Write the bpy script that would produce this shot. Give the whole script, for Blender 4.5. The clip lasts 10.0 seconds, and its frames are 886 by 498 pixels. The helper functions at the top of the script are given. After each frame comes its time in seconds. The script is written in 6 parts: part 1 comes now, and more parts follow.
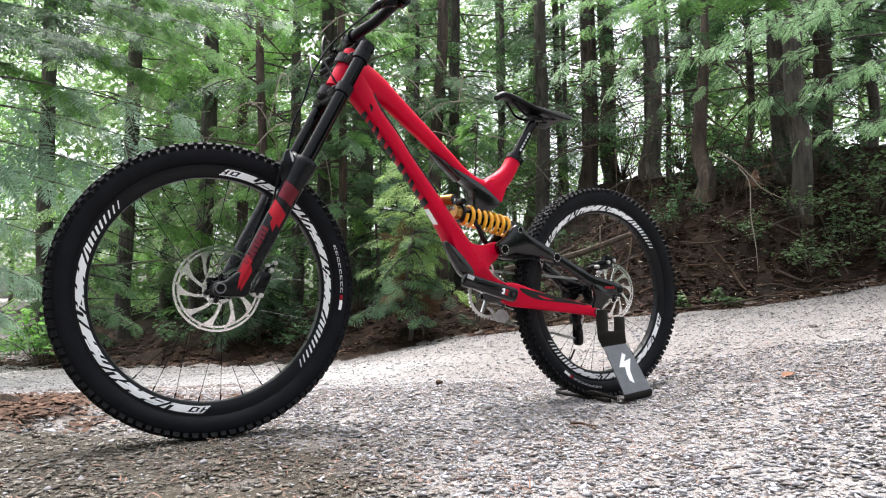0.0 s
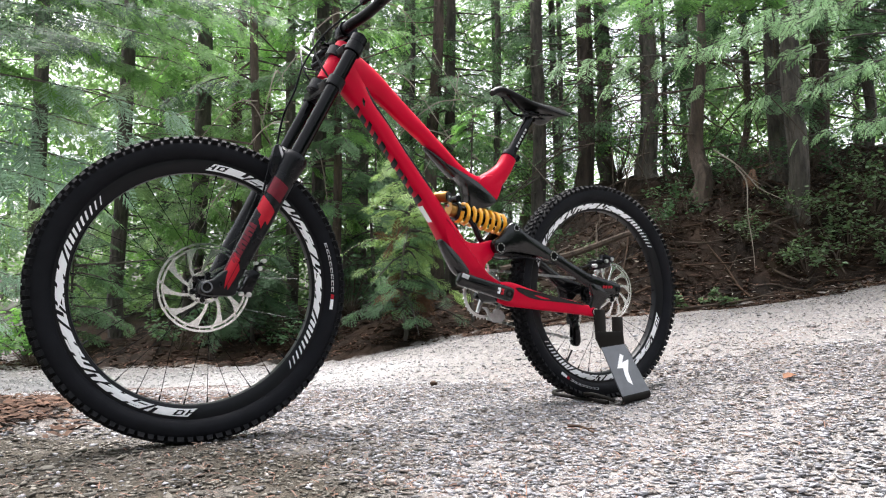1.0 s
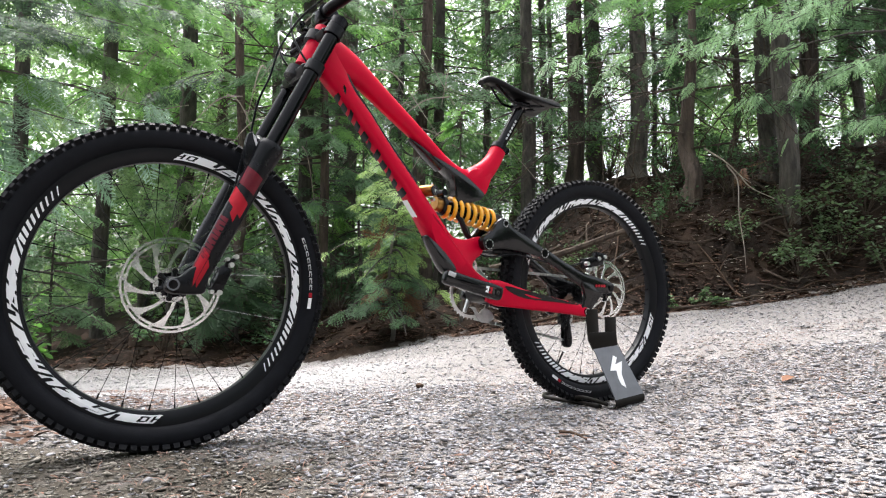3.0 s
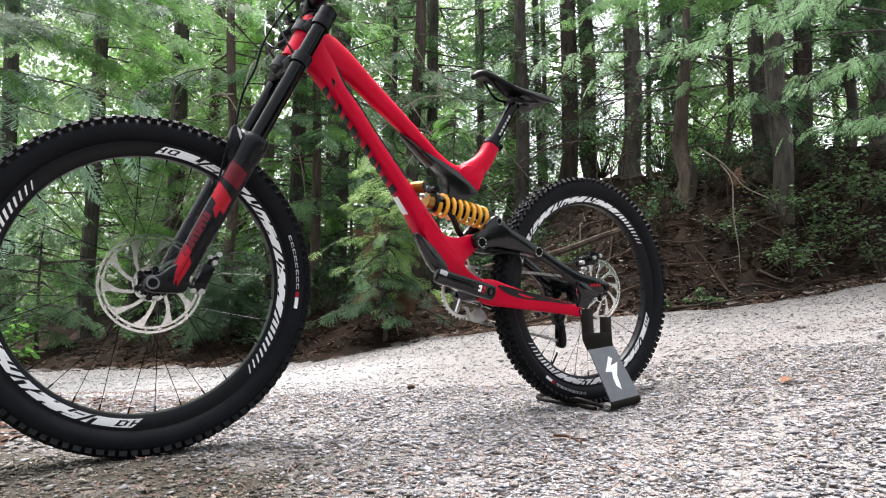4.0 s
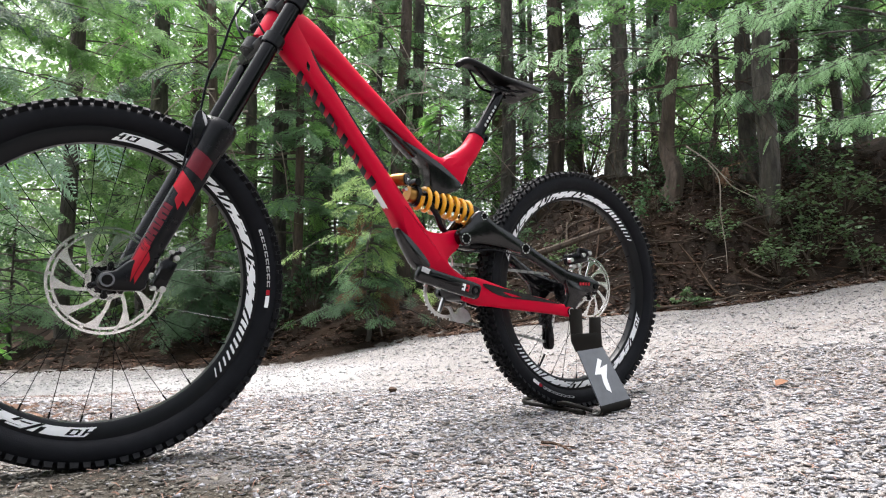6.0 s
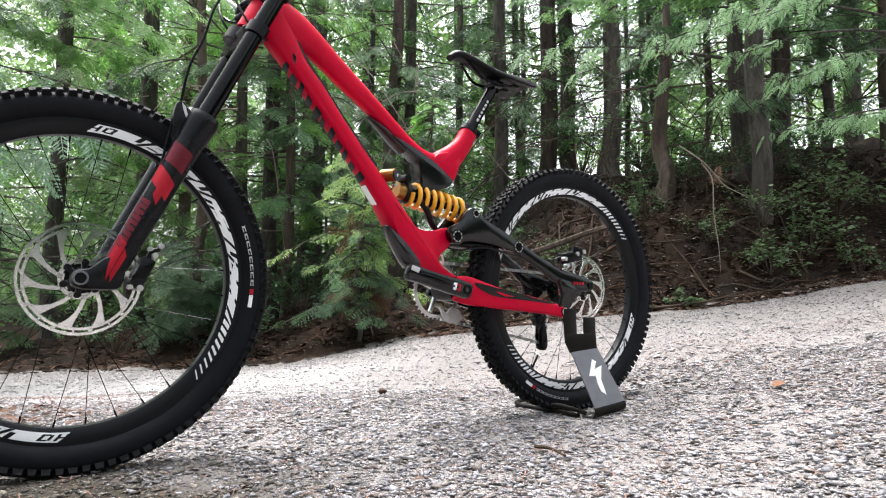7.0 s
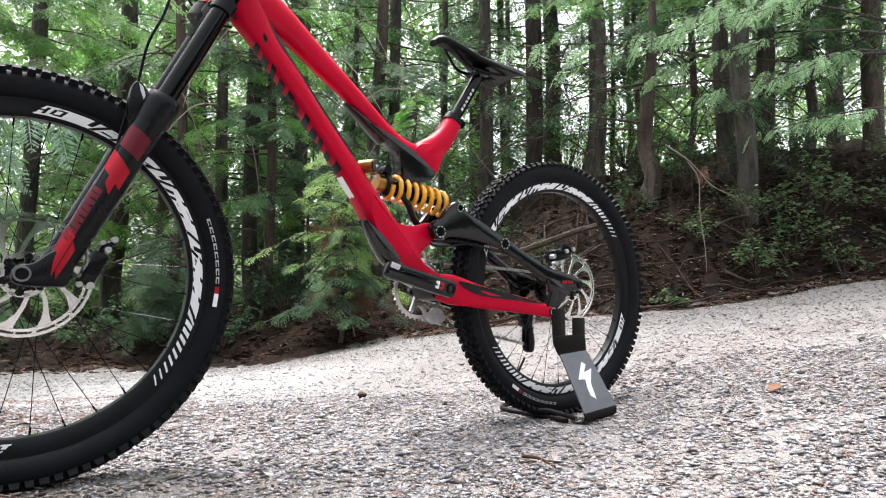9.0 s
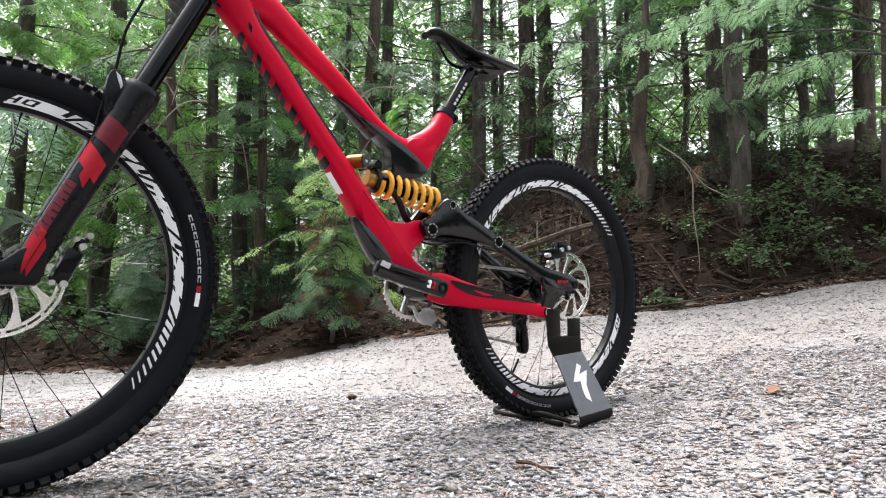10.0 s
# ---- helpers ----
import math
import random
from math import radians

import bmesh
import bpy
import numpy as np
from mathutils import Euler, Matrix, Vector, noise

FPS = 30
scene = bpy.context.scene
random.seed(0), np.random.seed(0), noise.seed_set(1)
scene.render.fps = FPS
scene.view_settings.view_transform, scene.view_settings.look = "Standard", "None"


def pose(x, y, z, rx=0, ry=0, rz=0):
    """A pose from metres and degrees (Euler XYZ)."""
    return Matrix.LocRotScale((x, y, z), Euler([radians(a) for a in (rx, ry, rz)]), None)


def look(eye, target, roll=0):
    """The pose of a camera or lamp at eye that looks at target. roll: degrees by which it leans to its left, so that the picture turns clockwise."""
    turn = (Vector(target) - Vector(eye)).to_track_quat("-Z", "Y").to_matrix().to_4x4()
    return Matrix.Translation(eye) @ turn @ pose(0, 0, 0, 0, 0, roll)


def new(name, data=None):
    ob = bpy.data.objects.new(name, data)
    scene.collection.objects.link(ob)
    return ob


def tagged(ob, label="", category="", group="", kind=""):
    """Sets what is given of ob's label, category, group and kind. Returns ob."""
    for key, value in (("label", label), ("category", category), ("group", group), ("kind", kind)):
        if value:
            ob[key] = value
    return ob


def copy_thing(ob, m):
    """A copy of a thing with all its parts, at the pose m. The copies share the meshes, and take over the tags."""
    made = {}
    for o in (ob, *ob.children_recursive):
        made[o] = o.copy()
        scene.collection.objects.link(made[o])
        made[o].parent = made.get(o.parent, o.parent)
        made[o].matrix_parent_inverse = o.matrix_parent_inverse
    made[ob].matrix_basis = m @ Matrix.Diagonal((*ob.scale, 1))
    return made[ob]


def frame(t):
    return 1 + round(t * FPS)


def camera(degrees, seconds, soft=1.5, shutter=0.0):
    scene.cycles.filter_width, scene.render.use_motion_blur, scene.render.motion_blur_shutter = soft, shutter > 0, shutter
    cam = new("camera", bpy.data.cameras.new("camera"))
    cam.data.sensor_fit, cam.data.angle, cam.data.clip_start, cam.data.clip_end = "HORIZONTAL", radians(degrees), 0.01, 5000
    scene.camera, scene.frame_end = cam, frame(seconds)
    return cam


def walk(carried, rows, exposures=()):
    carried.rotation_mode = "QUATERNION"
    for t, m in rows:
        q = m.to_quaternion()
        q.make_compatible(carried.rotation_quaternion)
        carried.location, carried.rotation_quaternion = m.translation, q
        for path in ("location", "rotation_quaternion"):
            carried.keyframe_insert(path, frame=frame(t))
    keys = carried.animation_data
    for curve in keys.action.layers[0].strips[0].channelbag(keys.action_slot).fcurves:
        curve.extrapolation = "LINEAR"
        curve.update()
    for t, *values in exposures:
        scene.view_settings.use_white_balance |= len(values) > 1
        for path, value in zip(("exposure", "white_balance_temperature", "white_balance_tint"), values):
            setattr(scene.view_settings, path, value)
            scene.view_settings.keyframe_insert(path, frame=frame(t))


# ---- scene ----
# ---------------------------------------------------------------- camera
cam = camera(67.954, 10.0, 1.15)
ROWS = [
    (0.0, 0.0, 0.0, 0.326, 94.3, 0.0, 0.0),
    (0.5, 0.002, 0.0231, 0.3254, 94.299, -0.023, -0.174),
    (1.0, 0.0043, 0.0462, 0.3248, 94.297, -0.045, -0.368),
    (1.5, 0.0067, 0.0692, 0.3241, 94.296, -0.067, -0.579),
    (2.0, 0.0094, 0.0923, 0.3235, 94.295, -0.089, -0.808),
    (2.5, 0.0123, 0.1153, 0.3229, 94.293, -0.11, -1.052),
    (3.25, 0.0168, 0.1499, 0.3219, 94.292, -0.141, -1.445),
    (4.0, 0.0216, 0.1846, 0.3209, 94.291, -0.171, -1.867),
    (4.5, 0.0249, 0.2077, 0.3203, 94.291, -0.191, -2.162),
    (5.0, 0.0283, 0.2308, 0.3196, 94.292, -0.212, -2.467),
    (5.5, 0.0317, 0.254, 0.319, 94.293, -0.232, -2.781),
    (6.25, 0.0367, 0.2888, 0.3181, 94.296, -0.263, -3.266),
    (7.0, 0.0417, 0.3237, 0.3172, 94.301, -0.294, -3.763),
    (7.5, 0.0449, 0.3471, 0.3167, 94.306, -0.316, -4.1),
    (8.0, 0.0479, 0.3705, 0.3161, 94.311, -0.338, -4.441),
    (8.5, 0.0509, 0.394, 0.3156, 94.318, -0.36, -4.782),
    (9.0, 0.0537, 0.4176, 0.3151, 94.326, -0.383, -5.125),
    (9.5, 0.0563, 0.4412, 0.3146, 94.335, -0.406, -5.467),
    (10.0, 0.0587, 0.4649, 0.3142, 94.346, -0.43, -5.807),
]
walk(cam, [(t, pose(x, y, z, rx, ry, rz)) for t, x, y, z, rx, ry, rz in ROWS], [(0.0, 1.90), (10.0, 1.95)])

# ---------------------------------------------------------------- world and sun
SUN_EL, SUN_ROT = radians(72), radians(-25)
world = bpy.data.worlds.new("overcast_sky")
scene.world = world
world.use_nodes = True
wn = world.node_tree.nodes
sky = wn.new("ShaderNodeTexSky")
sky.sky_type, sky.sun_disc = "NISHITA", False
sky.sun_elevation, sky.sun_rotation = SUN_EL, SUN_ROT
sky.air_density, sky.dust_density, sky.ozone_density = 1.0, 6.0, 1.0
pale = wn.new("ShaderNodeHueSaturation")
pale.inputs["Saturation"].default_value = 0.3
world.node_tree.links.new(sky.outputs[0], pale.inputs["Color"])
world.node_tree.links.new(pale.outputs[0], wn["Background"].inputs["Color"])
wn["Background"].inputs["Strength"].default_value = 0.15
lamp = bpy.data.lights.new("sun", "SUN")
lamp.energy, lamp.angle, lamp.color = 2.2, radians(45), (1.0, 0.98, 1.0)
sun = new("sun", lamp)
sun.matrix_world = look((math.sin(SUN_ROT) * 30 * math.cos(SUN_EL), math.cos(SUN_ROT) * 30 * math.cos(SUN_EL), 30 * math.sin(SUN_EL)), (0, 0, 0))

# ---------------------------------------------------------------- materials


def mat(name, color, rough=0.5, metal=0.0, var=0.0, scale=30.0, bump=0.0, bump_scale=None, color2=None, coat=0.0, spec=0.5, random_kind="", stretch=(1, 1, 1), rough_var=0.0, spread=(0.5, 1.6)):
    """A node material: two scales of noise between color and color2, relief, and a random shift from piece to piece."""
    m = bpy.data.materials.new(name)
    m.use_nodes = True
    nt = m.node_tree
    b = nt.nodes["Principled BSDF"]
    b.inputs["Roughness"].default_value, b.inputs["Metallic"].default_value = rough, metal
    b.inputs["Coat Weight"].default_value, b.inputs["Specular IOR Level"].default_value = coat, spec
    b.inputs["Coat Roughness"].default_value = 0.08
    tc = nt.nodes.new("ShaderNodeTexCoord")
    mp = nt.nodes.new("ShaderNodeMapping")
    mp.inputs["Scale"].default_value = stretch
    nt.links.new(tc.outputs["Object"], mp.inputs["Vector"])
    c2 = color2 or tuple(c * (1 - var) for c in color)
    big = nt.nodes.new("ShaderNodeTexNoise")
    big.inputs["Scale"].default_value, big.inputs["Detail"].default_value, big.inputs["Roughness"].default_value = scale, 6.0, 0.65
    nt.links.new(mp.outputs[0], big.inputs["Vector"])
    ramp = nt.nodes.new("ShaderNodeMapRange")
    ramp.inputs["From Min"].default_value, ramp.inputs["From Max"].default_value = 0.32, 0.68
    nt.links.new(big.outputs["Fac"], ramp.inputs["Value"])
    mix = nt.nodes.new("ShaderNodeMix")
    mix.data_type = "RGBA"
    mix.inputs["A"].default_value, mix.inputs["B"].default_value = (*color, 1), (*c2, 1)
    nt.links.new(ramp.outputs[0], mix.inputs["Factor"])
    out = mix.outputs["Result"]
    if random_kind:
        src = nt.nodes.new("ShaderNodeNewGeometry" if random_kind == "island" else "ShaderNodeObjectInfo")
        val = nt.nodes.new("ShaderNodeMapRange")
        val.inputs["To Min"].default_value, val.inputs["To Max"].default_value = spread
        nt.links.new(src.outputs["Random Per Island" if random_kind == "island" else "Random"], val.inputs["Value"])
        hsv = nt.nodes.new("ShaderNodeHueSaturation")
        nt.links.new(val.outputs[0], hsv.inputs["Value"])
        nt.links.new(out, hsv.inputs["Color"])
        out = hsv.outputs[0]
    nt.links.new(out, b.inputs["Base Color"])
    if rough_var:
        rr = nt.nodes.new("ShaderNodeMapRange")
        rr.inputs["To Min"].default_value, rr.inputs["To Max"].default_value = max(0.02, rough - rough_var), min(1.0, rough + rough_var)
        nt.links.new(big.outputs["Fac"], rr.inputs["Value"])
        nt.links.new(rr.outputs[0], b.inputs["Roughness"])
    if bump:
        small = nt.nodes.new("ShaderNodeTexNoise")
        small.inputs["Scale"].default_value, small.inputs["Detail"].default_value = bump_scale or scale * 6, 4.0
        nt.links.new(mp.outputs[0], small.inputs["Vector"])
        bp = nt.nodes.new("ShaderNodeBump")
        bp.inputs["Strength"].default_value, bp.inputs["Distance"].default_value = 1.0, bump
        nt.links.new(small.outputs["Fac"], bp.inputs["Height"])
        nt.links.new(bp.outputs[0], b.inputs["Normal"])
    return m


def leaf_mat(name, color, color2, translucent=0.4, rough=0.5):
    """Needles and fronds: gloss over colour that lets light through, varied from spray to spray; color2 paints the
    shade inside the boughs as darker clumps.
    """
    m = mat(name, color, rough, 0, color2=color2, scale=2.4, random_kind="island", spec=0.14, spread=(0.78, 1.22))
    nt = m.node_tree
    b = nt.nodes["Principled BSDF"]
    tr = nt.nodes.new("ShaderNodeBsdfTranslucent")
    src = b.inputs["Base Color"].links[0].from_socket
    warm = nt.nodes.new("ShaderNodeMix")
    warm.data_type, warm.blend_type = "RGBA", "MULTIPLY"
    warm.inputs["Factor"].default_value = 1.0
    warm.inputs["B"].default_value = (1.27, 1.42, 0.98, 1)
    nt.links.new(src, warm.inputs["A"])
    nt.links.new(warm.outputs["Result"], tr.inputs["Color"])
    mx = nt.nodes.new("ShaderNodeMixShader")
    mx.inputs[0].default_value = translucent
    nt.links.new(b.outputs[0], mx.inputs[1])
    nt.links.new(tr.outputs[0], mx.inputs[2])
    nt.links.new(mx.outputs[0], nt.nodes["Material Output"].inputs["Surface"])
    return m


M_RED = mat("red_paint", (0.53, 0.0005, 0.026), 0.36, var=0.10, scale=14, coat=0.0, spec=0.13, bump=0.00006, bump_scale=600, rough_var=0.06)
M_CARBON = mat("dark_carbon", (0.004, 0.004, 0.005), 0.16, var=0.4, scale=40, spec=0.42, coat=0.0, rough_var=0.07)
M_BLACK = mat("matte_black_paint", (0.0030, 0.0033, 0.0050), 0.29, var=0.3, scale=40, spec=0.20, rough_var=0.1)
M_STANCHION = mat("black_anodised_tube", (0.0015, 0.0015, 0.0025), 0.07, coat=0.0, spec=0.20, var=0.3, scale=20)
M_RUBBER = mat("tyre_rubber", (0.0074, 0.0080, 0.0108), 0.55, spec=0.11, var=0.35, scale=25, bump=0.0004, bump_scale=500, rough_var=0.12)
M_KNOB = mat("tread_rubber", (0.0060, 0.0064, 0.0080), 0.66, spec=0.14, var=0.4, scale=60, bump=0.0004, bump_scale=700)
M_RIM = mat("black_rim", (0.004, 0.0045, 0.0065), 0.35, var=0.3, scale=30, spec=0.18, rough_var=0.08)
M_WHITE = mat("white_decal", (0.86, 0.86, 0.88), 0.4, var=0.08, scale=20)
M_REDDECAL = mat("red_decal", (0.36, 0.002, 0.014), 0.4, var=0.2, scale=60, spec=0.25)
M_DARKRED = mat("dark_red_decal", (0.115, 0.003, 0.012), 0.4, var=0.3, scale=60, spec=0.25)
M_GREYDECAL = mat("grey_decal", (0.52, 0.52, 0.53), 0.5, var=0.3, scale=60)
M_STEEL = mat("brushed_steel", (0.72, 0.72, 0.72), 0.17, 1.0, var=0.12, scale=80, bump=0.00004, bump_scale=900, rough_var=0.08)
M_ALU = mat("silver_alloy", (0.62, 0.62, 0.62), 0.32, 1.0, var=0.2, scale=60)
M_DARKMETAL = mat("dark_metal", (0.016, 0.016, 0.018), 0.22, 0.85, var=0.4, scale=60, rough_var=0.1)
M_GOLD = mat("gold_anodised", (0.36, 0.18, 0.045), 0.3, 0.85, var=0.2, scale=50)
M_SPRING = mat("yellow_spring_paint", (0.80, 0.36, 0.010), 0.3, var=0.12, scale=40, coat=0.4)
M_STAND = mat("grey_stand_paint", (0.125, 0.131, 0.145), 0.42, var=0.2, scale=40, bump=0.00005, bump_scale=800, rough_var=0.08)
M_STANDDARK = mat("black_stand_paint", (0.010, 0.0085, 0.007), 0.4, spec=0.14, var=0.3, scale=30, rough_var=0.1)
M_LEATHER = mat("saddle_cover", (0.004, 0.004, 0.0045), 0.34, spec=0.15, var=0.3, scale=30, bump=0.0001, bump_scale=500)
M_STONE = mat("gravel_stone", (0.258, 0.255, 0.272), 0.85, color2=(0.180, 0.177, 0.188), scale=30, bump=0.0012, bump_scale=160, random_kind="island", spread=(0.56, 1.58))
# brownish stones, coloured darker for the shade at the road's near left
M_STONESHADED = mat("shaded_gravel_stone", (0.118, 0.107, 0.090), 0.8, color2=(0.070, 0.062, 0.050), scale=20, bump=0.0012, bump_scale=160, random_kind="island", spread=(0.55, 1.7))
M_STONEWARM = mat("warm_gravel_stone", (0.208, 0.180, 0.164), 0.85, color2=(0.140, 0.118, 0.106), scale=20, bump=0.0012, bump_scale=160, random_kind="island", spread=(0.6, 1.45))
M_BARK = mat("bark", (0.125, 0.110, 0.092), 0.9, color2=(0.028, 0.025, 0.021), scale=12, bump=0.05, bump_scale=26, stretch=(1, 1, 0.28), random_kind="object", spread=(0.6, 1.2))
M_BARKRED = mat("red_bark", (0.125, 0.092, 0.072), 0.9, color2=(0.030, 0.022, 0.017), scale=12, bump=0.05, bump_scale=26, stretch=(1, 1, 0.22), random_kind="object", spread=(0.6, 1.15))
M_TWIG = mat("dead_twig", (0.088, 0.066, 0.050), 0.85, spec=0.2, color2=(0.030, 0.022, 0.017), scale=20, bump=0.001, bump_scale=90)
M_PALETWIG = mat("pale_dead_twig", (0.28, 0.245, 0.205), 0.85, color2=(0.17, 0.14, 0.115), scale=20, bump=0.001, bump_scale=90)
M_ROOT = mat("root_wood", (0.085, 0.052, 0.034), 0.85, spec=0.15, color2=(0.026, 0.017, 0.012), scale=14, bump=0.003, bump_scale=60)
# far stones, coloured paler for the light from the clearing
M_STONELIT = mat("lit_gravel_stone", (0.37, 0.358, 0.36), 0.85, color2=(0.27, 0.26, 0.26), scale=30, bump=0.0012, bump_scale=160, random_kind="island", spread=(0.75, 1.25))
M_LITTER = mat("leaf_litter", (0.090, 0.052, 0.036), 0.85, color2=(0.034, 0.021, 0.015), scale=20, random_kind="island", spec=0.12, spread=(0.5, 1.8))
M_SOIL = mat("soil_clod", (0.054, 0.034, 0.022), 0.95, spec=0.1, color2=(0.011, 0.008, 0.006), scale=14, bump=0.004, bump_scale=60)
M_NEEDLE = mat("brown_needle", (0.135, 0.070, 0.045), 0.8, color2=(0.065, 0.036, 0.026), scale=20, random_kind="island")
M_LEAFDEAD = mat("dead_leaf", (0.20, 0.085, 0.038), 0.7, color2=(0.13, 0.065, 0.035), scale=40)
# one foliage green in lit, middle and shaded copies, the light painted in
L_LIT = leaf_mat("lit_fronds", (0.25, 0.46, 0.135), (0.055, 0.125, 0.050), 0.5, 0.5)
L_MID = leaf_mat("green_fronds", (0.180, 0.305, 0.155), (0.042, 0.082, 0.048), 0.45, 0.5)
L_SHADED = leaf_mat("shaded_fronds", (0.090, 0.158, 0.086), (0.028, 0.054, 0.033), 0.42, 0.5)
L_BLUE = leaf_mat("grey_green_fronds", (0.38, 0.52, 0.42), (0.15, 0.24, 0.18), 0.4, 0.35)
L_CEDAR = leaf_mat("cedar_fronds", (0.36, 0.55, 0.30), (0.12, 0.21, 0.11), 0.45, 0.34)
L_FAR = leaf_mat("far_fronds", (0.26, 0.38, 0.18), (0.075, 0.13, 0.065), 0.5, 0.5)
# cedar tips, paler to paint the sun on them
L_SUNTIP = leaf_mat("sunlit_cedar_tips", (0.40, 0.54, 0.21), (0.12, 0.20, 0.08), 0.45, 0.4)
L_BROWN = leaf_mat("brown_fronds", (0.17, 0.085, 0.05), (0.09, 0.05, 0.03), 0.3)
L_BROAD = leaf_mat("shrub_leaves", (0.15, 0.215, 0.115), (0.045, 0.080, 0.042), 0.3, 0.28)

# turned steel: the gloss runs round the axle
_nt = M_STEEL.node_tree
_tan = _nt.nodes.new("ShaderNodeTangent")
_tan.direction_type, _tan.axis = "RADIAL", "Y"
_nt.links.new(_tan.outputs[0], _nt.nodes["Principled BSDF"].inputs["Tangent"])
_nt.nodes["Principled BSDF"].inputs["Anisotropic"].default_value = 0.85


def ground_mat():
    """Gravel where the soil mask is low, dark forest litter where it is high."""
    m = mat("gravel_and_soil", (0.252, 0.236, 0.228), 0.9, spec=0.15, color2=(0.125, 0.114, 0.107), scale=150, bump=0.006, bump_scale=170)
    nt = m.node_tree
    b = nt.nodes["Principled BSDF"]
    att = nt.nodes.new("ShaderNodeAttribute")
    att.attribute_name = "soil"
    tc = nt.nodes.new("ShaderNodeTexCoord")
    n1 = nt.nodes.new("ShaderNodeTexNoise")
    n1.inputs["Scale"].default_value, n1.inputs["Detail"].default_value = 7.0, 8.0
    n2 = nt.nodes.new("ShaderNodeTexNoise")
    n2.inputs["Scale"].default_value, n2.inputs["Detail"].default_value = 2.2, 8.0
    nt.links.new(tc.outputs["Object"], n1.inputs["Vector"])
    nt.links.new(tc.outputs["Object"], n2.inputs["Vector"])
    soil = nt.nodes.new("ShaderNodeValToRGB")
    e = soil.color_ramp.elements
    e[0].position, e[0].color = 0.3, (0.007, 0.005, 0.0035, 1)
    e[1].position, e[1].color = 0.75, (0.042, 0.026, 0.017, 1)
    mid = e.new(0.52)
    mid.color = (0.020, 0.0125, 0.0085, 1)
    nt.links.new(n2.outputs["Fac"], soil.inputs["Fac"])
    add = nt.nodes.new("ShaderNodeMath")
    add.operation = "ADD"
    nt.links.new(att.outputs["Fac"], add.inputs[0])
    nt.links.new(n1.outputs["Fac"], add.inputs[1])
    edge = nt.nodes.new("ShaderNodeMapRange")
    edge.inputs["From Min"].default_value, edge.inputs["From Max"].default_value = 0.85, 1.15
    nt.links.new(add.outputs[0], edge.inputs["Value"])
    mix = nt.nodes.new("ShaderNodeMix")
    mix.data_type = "RGBA"
    old = b.inputs["Base Color"].links[0].from_socket
    # light from the clearing, painted as a paler strip of road
    clearing_light = nt.nodes.new("ShaderNodeAttribute")
    clearing_light.attribute_name = "clearing_light"
    share = nt.nodes.new("ShaderNodeMath")
    share.operation = "MULTIPLY"
    share.inputs[1].default_value = 0.85
    nt.links.new(clearing_light.outputs["Fac"], share.inputs[0])
    pale = nt.nodes.new("ShaderNodeMix")
    pale.data_type = "RGBA"
    pale.inputs["B"].default_value = (0.38, 0.365, 0.36, 1)
    nt.links.new(share.outputs[0], pale.inputs["Factor"])
    nt.links.new(old, pale.inputs["A"])
    # near-left brown fines, with the shade over them mixed into the colour
    shaded_fines = nt.nodes.new("ShaderNodeAttribute")
    shaded_fines.attribute_name = "shaded_fines"
    fines_mix = nt.nodes.new("ShaderNodeMix")
    fines_mix.data_type = "RGBA"
    fines_mix.inputs["B"].default_value = (0.048, 0.041, 0.032, 1)
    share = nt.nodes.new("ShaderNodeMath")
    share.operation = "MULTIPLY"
    nt.links.new(shaded_fines.outputs["Fac"], share.inputs[0])
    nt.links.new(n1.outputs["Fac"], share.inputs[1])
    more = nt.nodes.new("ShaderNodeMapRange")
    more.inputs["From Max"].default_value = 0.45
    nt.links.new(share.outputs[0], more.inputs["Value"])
    nt.links.new(more.outputs[0], fines_mix.inputs["Factor"])
    nt.links.new(pale.outputs["Result"], fines_mix.inputs["A"])
    old = fines_mix.outputs["Result"]
    nt.links.new(edge.outputs[0], mix.inputs["Factor"])
    nt.links.new(old, mix.inputs["A"])
    nt.links.new(soil.outputs["Color"], mix.inputs["B"])
    nt.links.new(mix.outputs["Result"], b.inputs["Base Color"])
    return m


M_GROUND = ground_mat()

# ---------------------------------------------------------------- mesh helpers


def part(name, bm, material, parent=None, label="", smooth=True):
    """Links a bmesh as one mesh object, under a thing or a part."""
    me = bpy.data.meshes.new(name)
    bmesh.ops.recalc_face_normals(bm, faces=bm.faces)
    bm.to_mesh(me)
    bm.free()
    return finish(name, me, material, parent, label, smooth)


def finish(name, me, material, parent=None, label="", smooth=True):
    for m in material if isinstance(material, (list, tuple)) else [material]:
        me.materials.append(m)
    if smooth:
        me.polygons.foreach_set("use_smooth", np.ones(len(me.polygons), dtype=bool))
        me.set_sharp_from_angle(angle=radians(38))
    ob = new(name, me)
    if parent:
        ob.parent = parent
    if label:
        tagged(ob, label)
    return ob


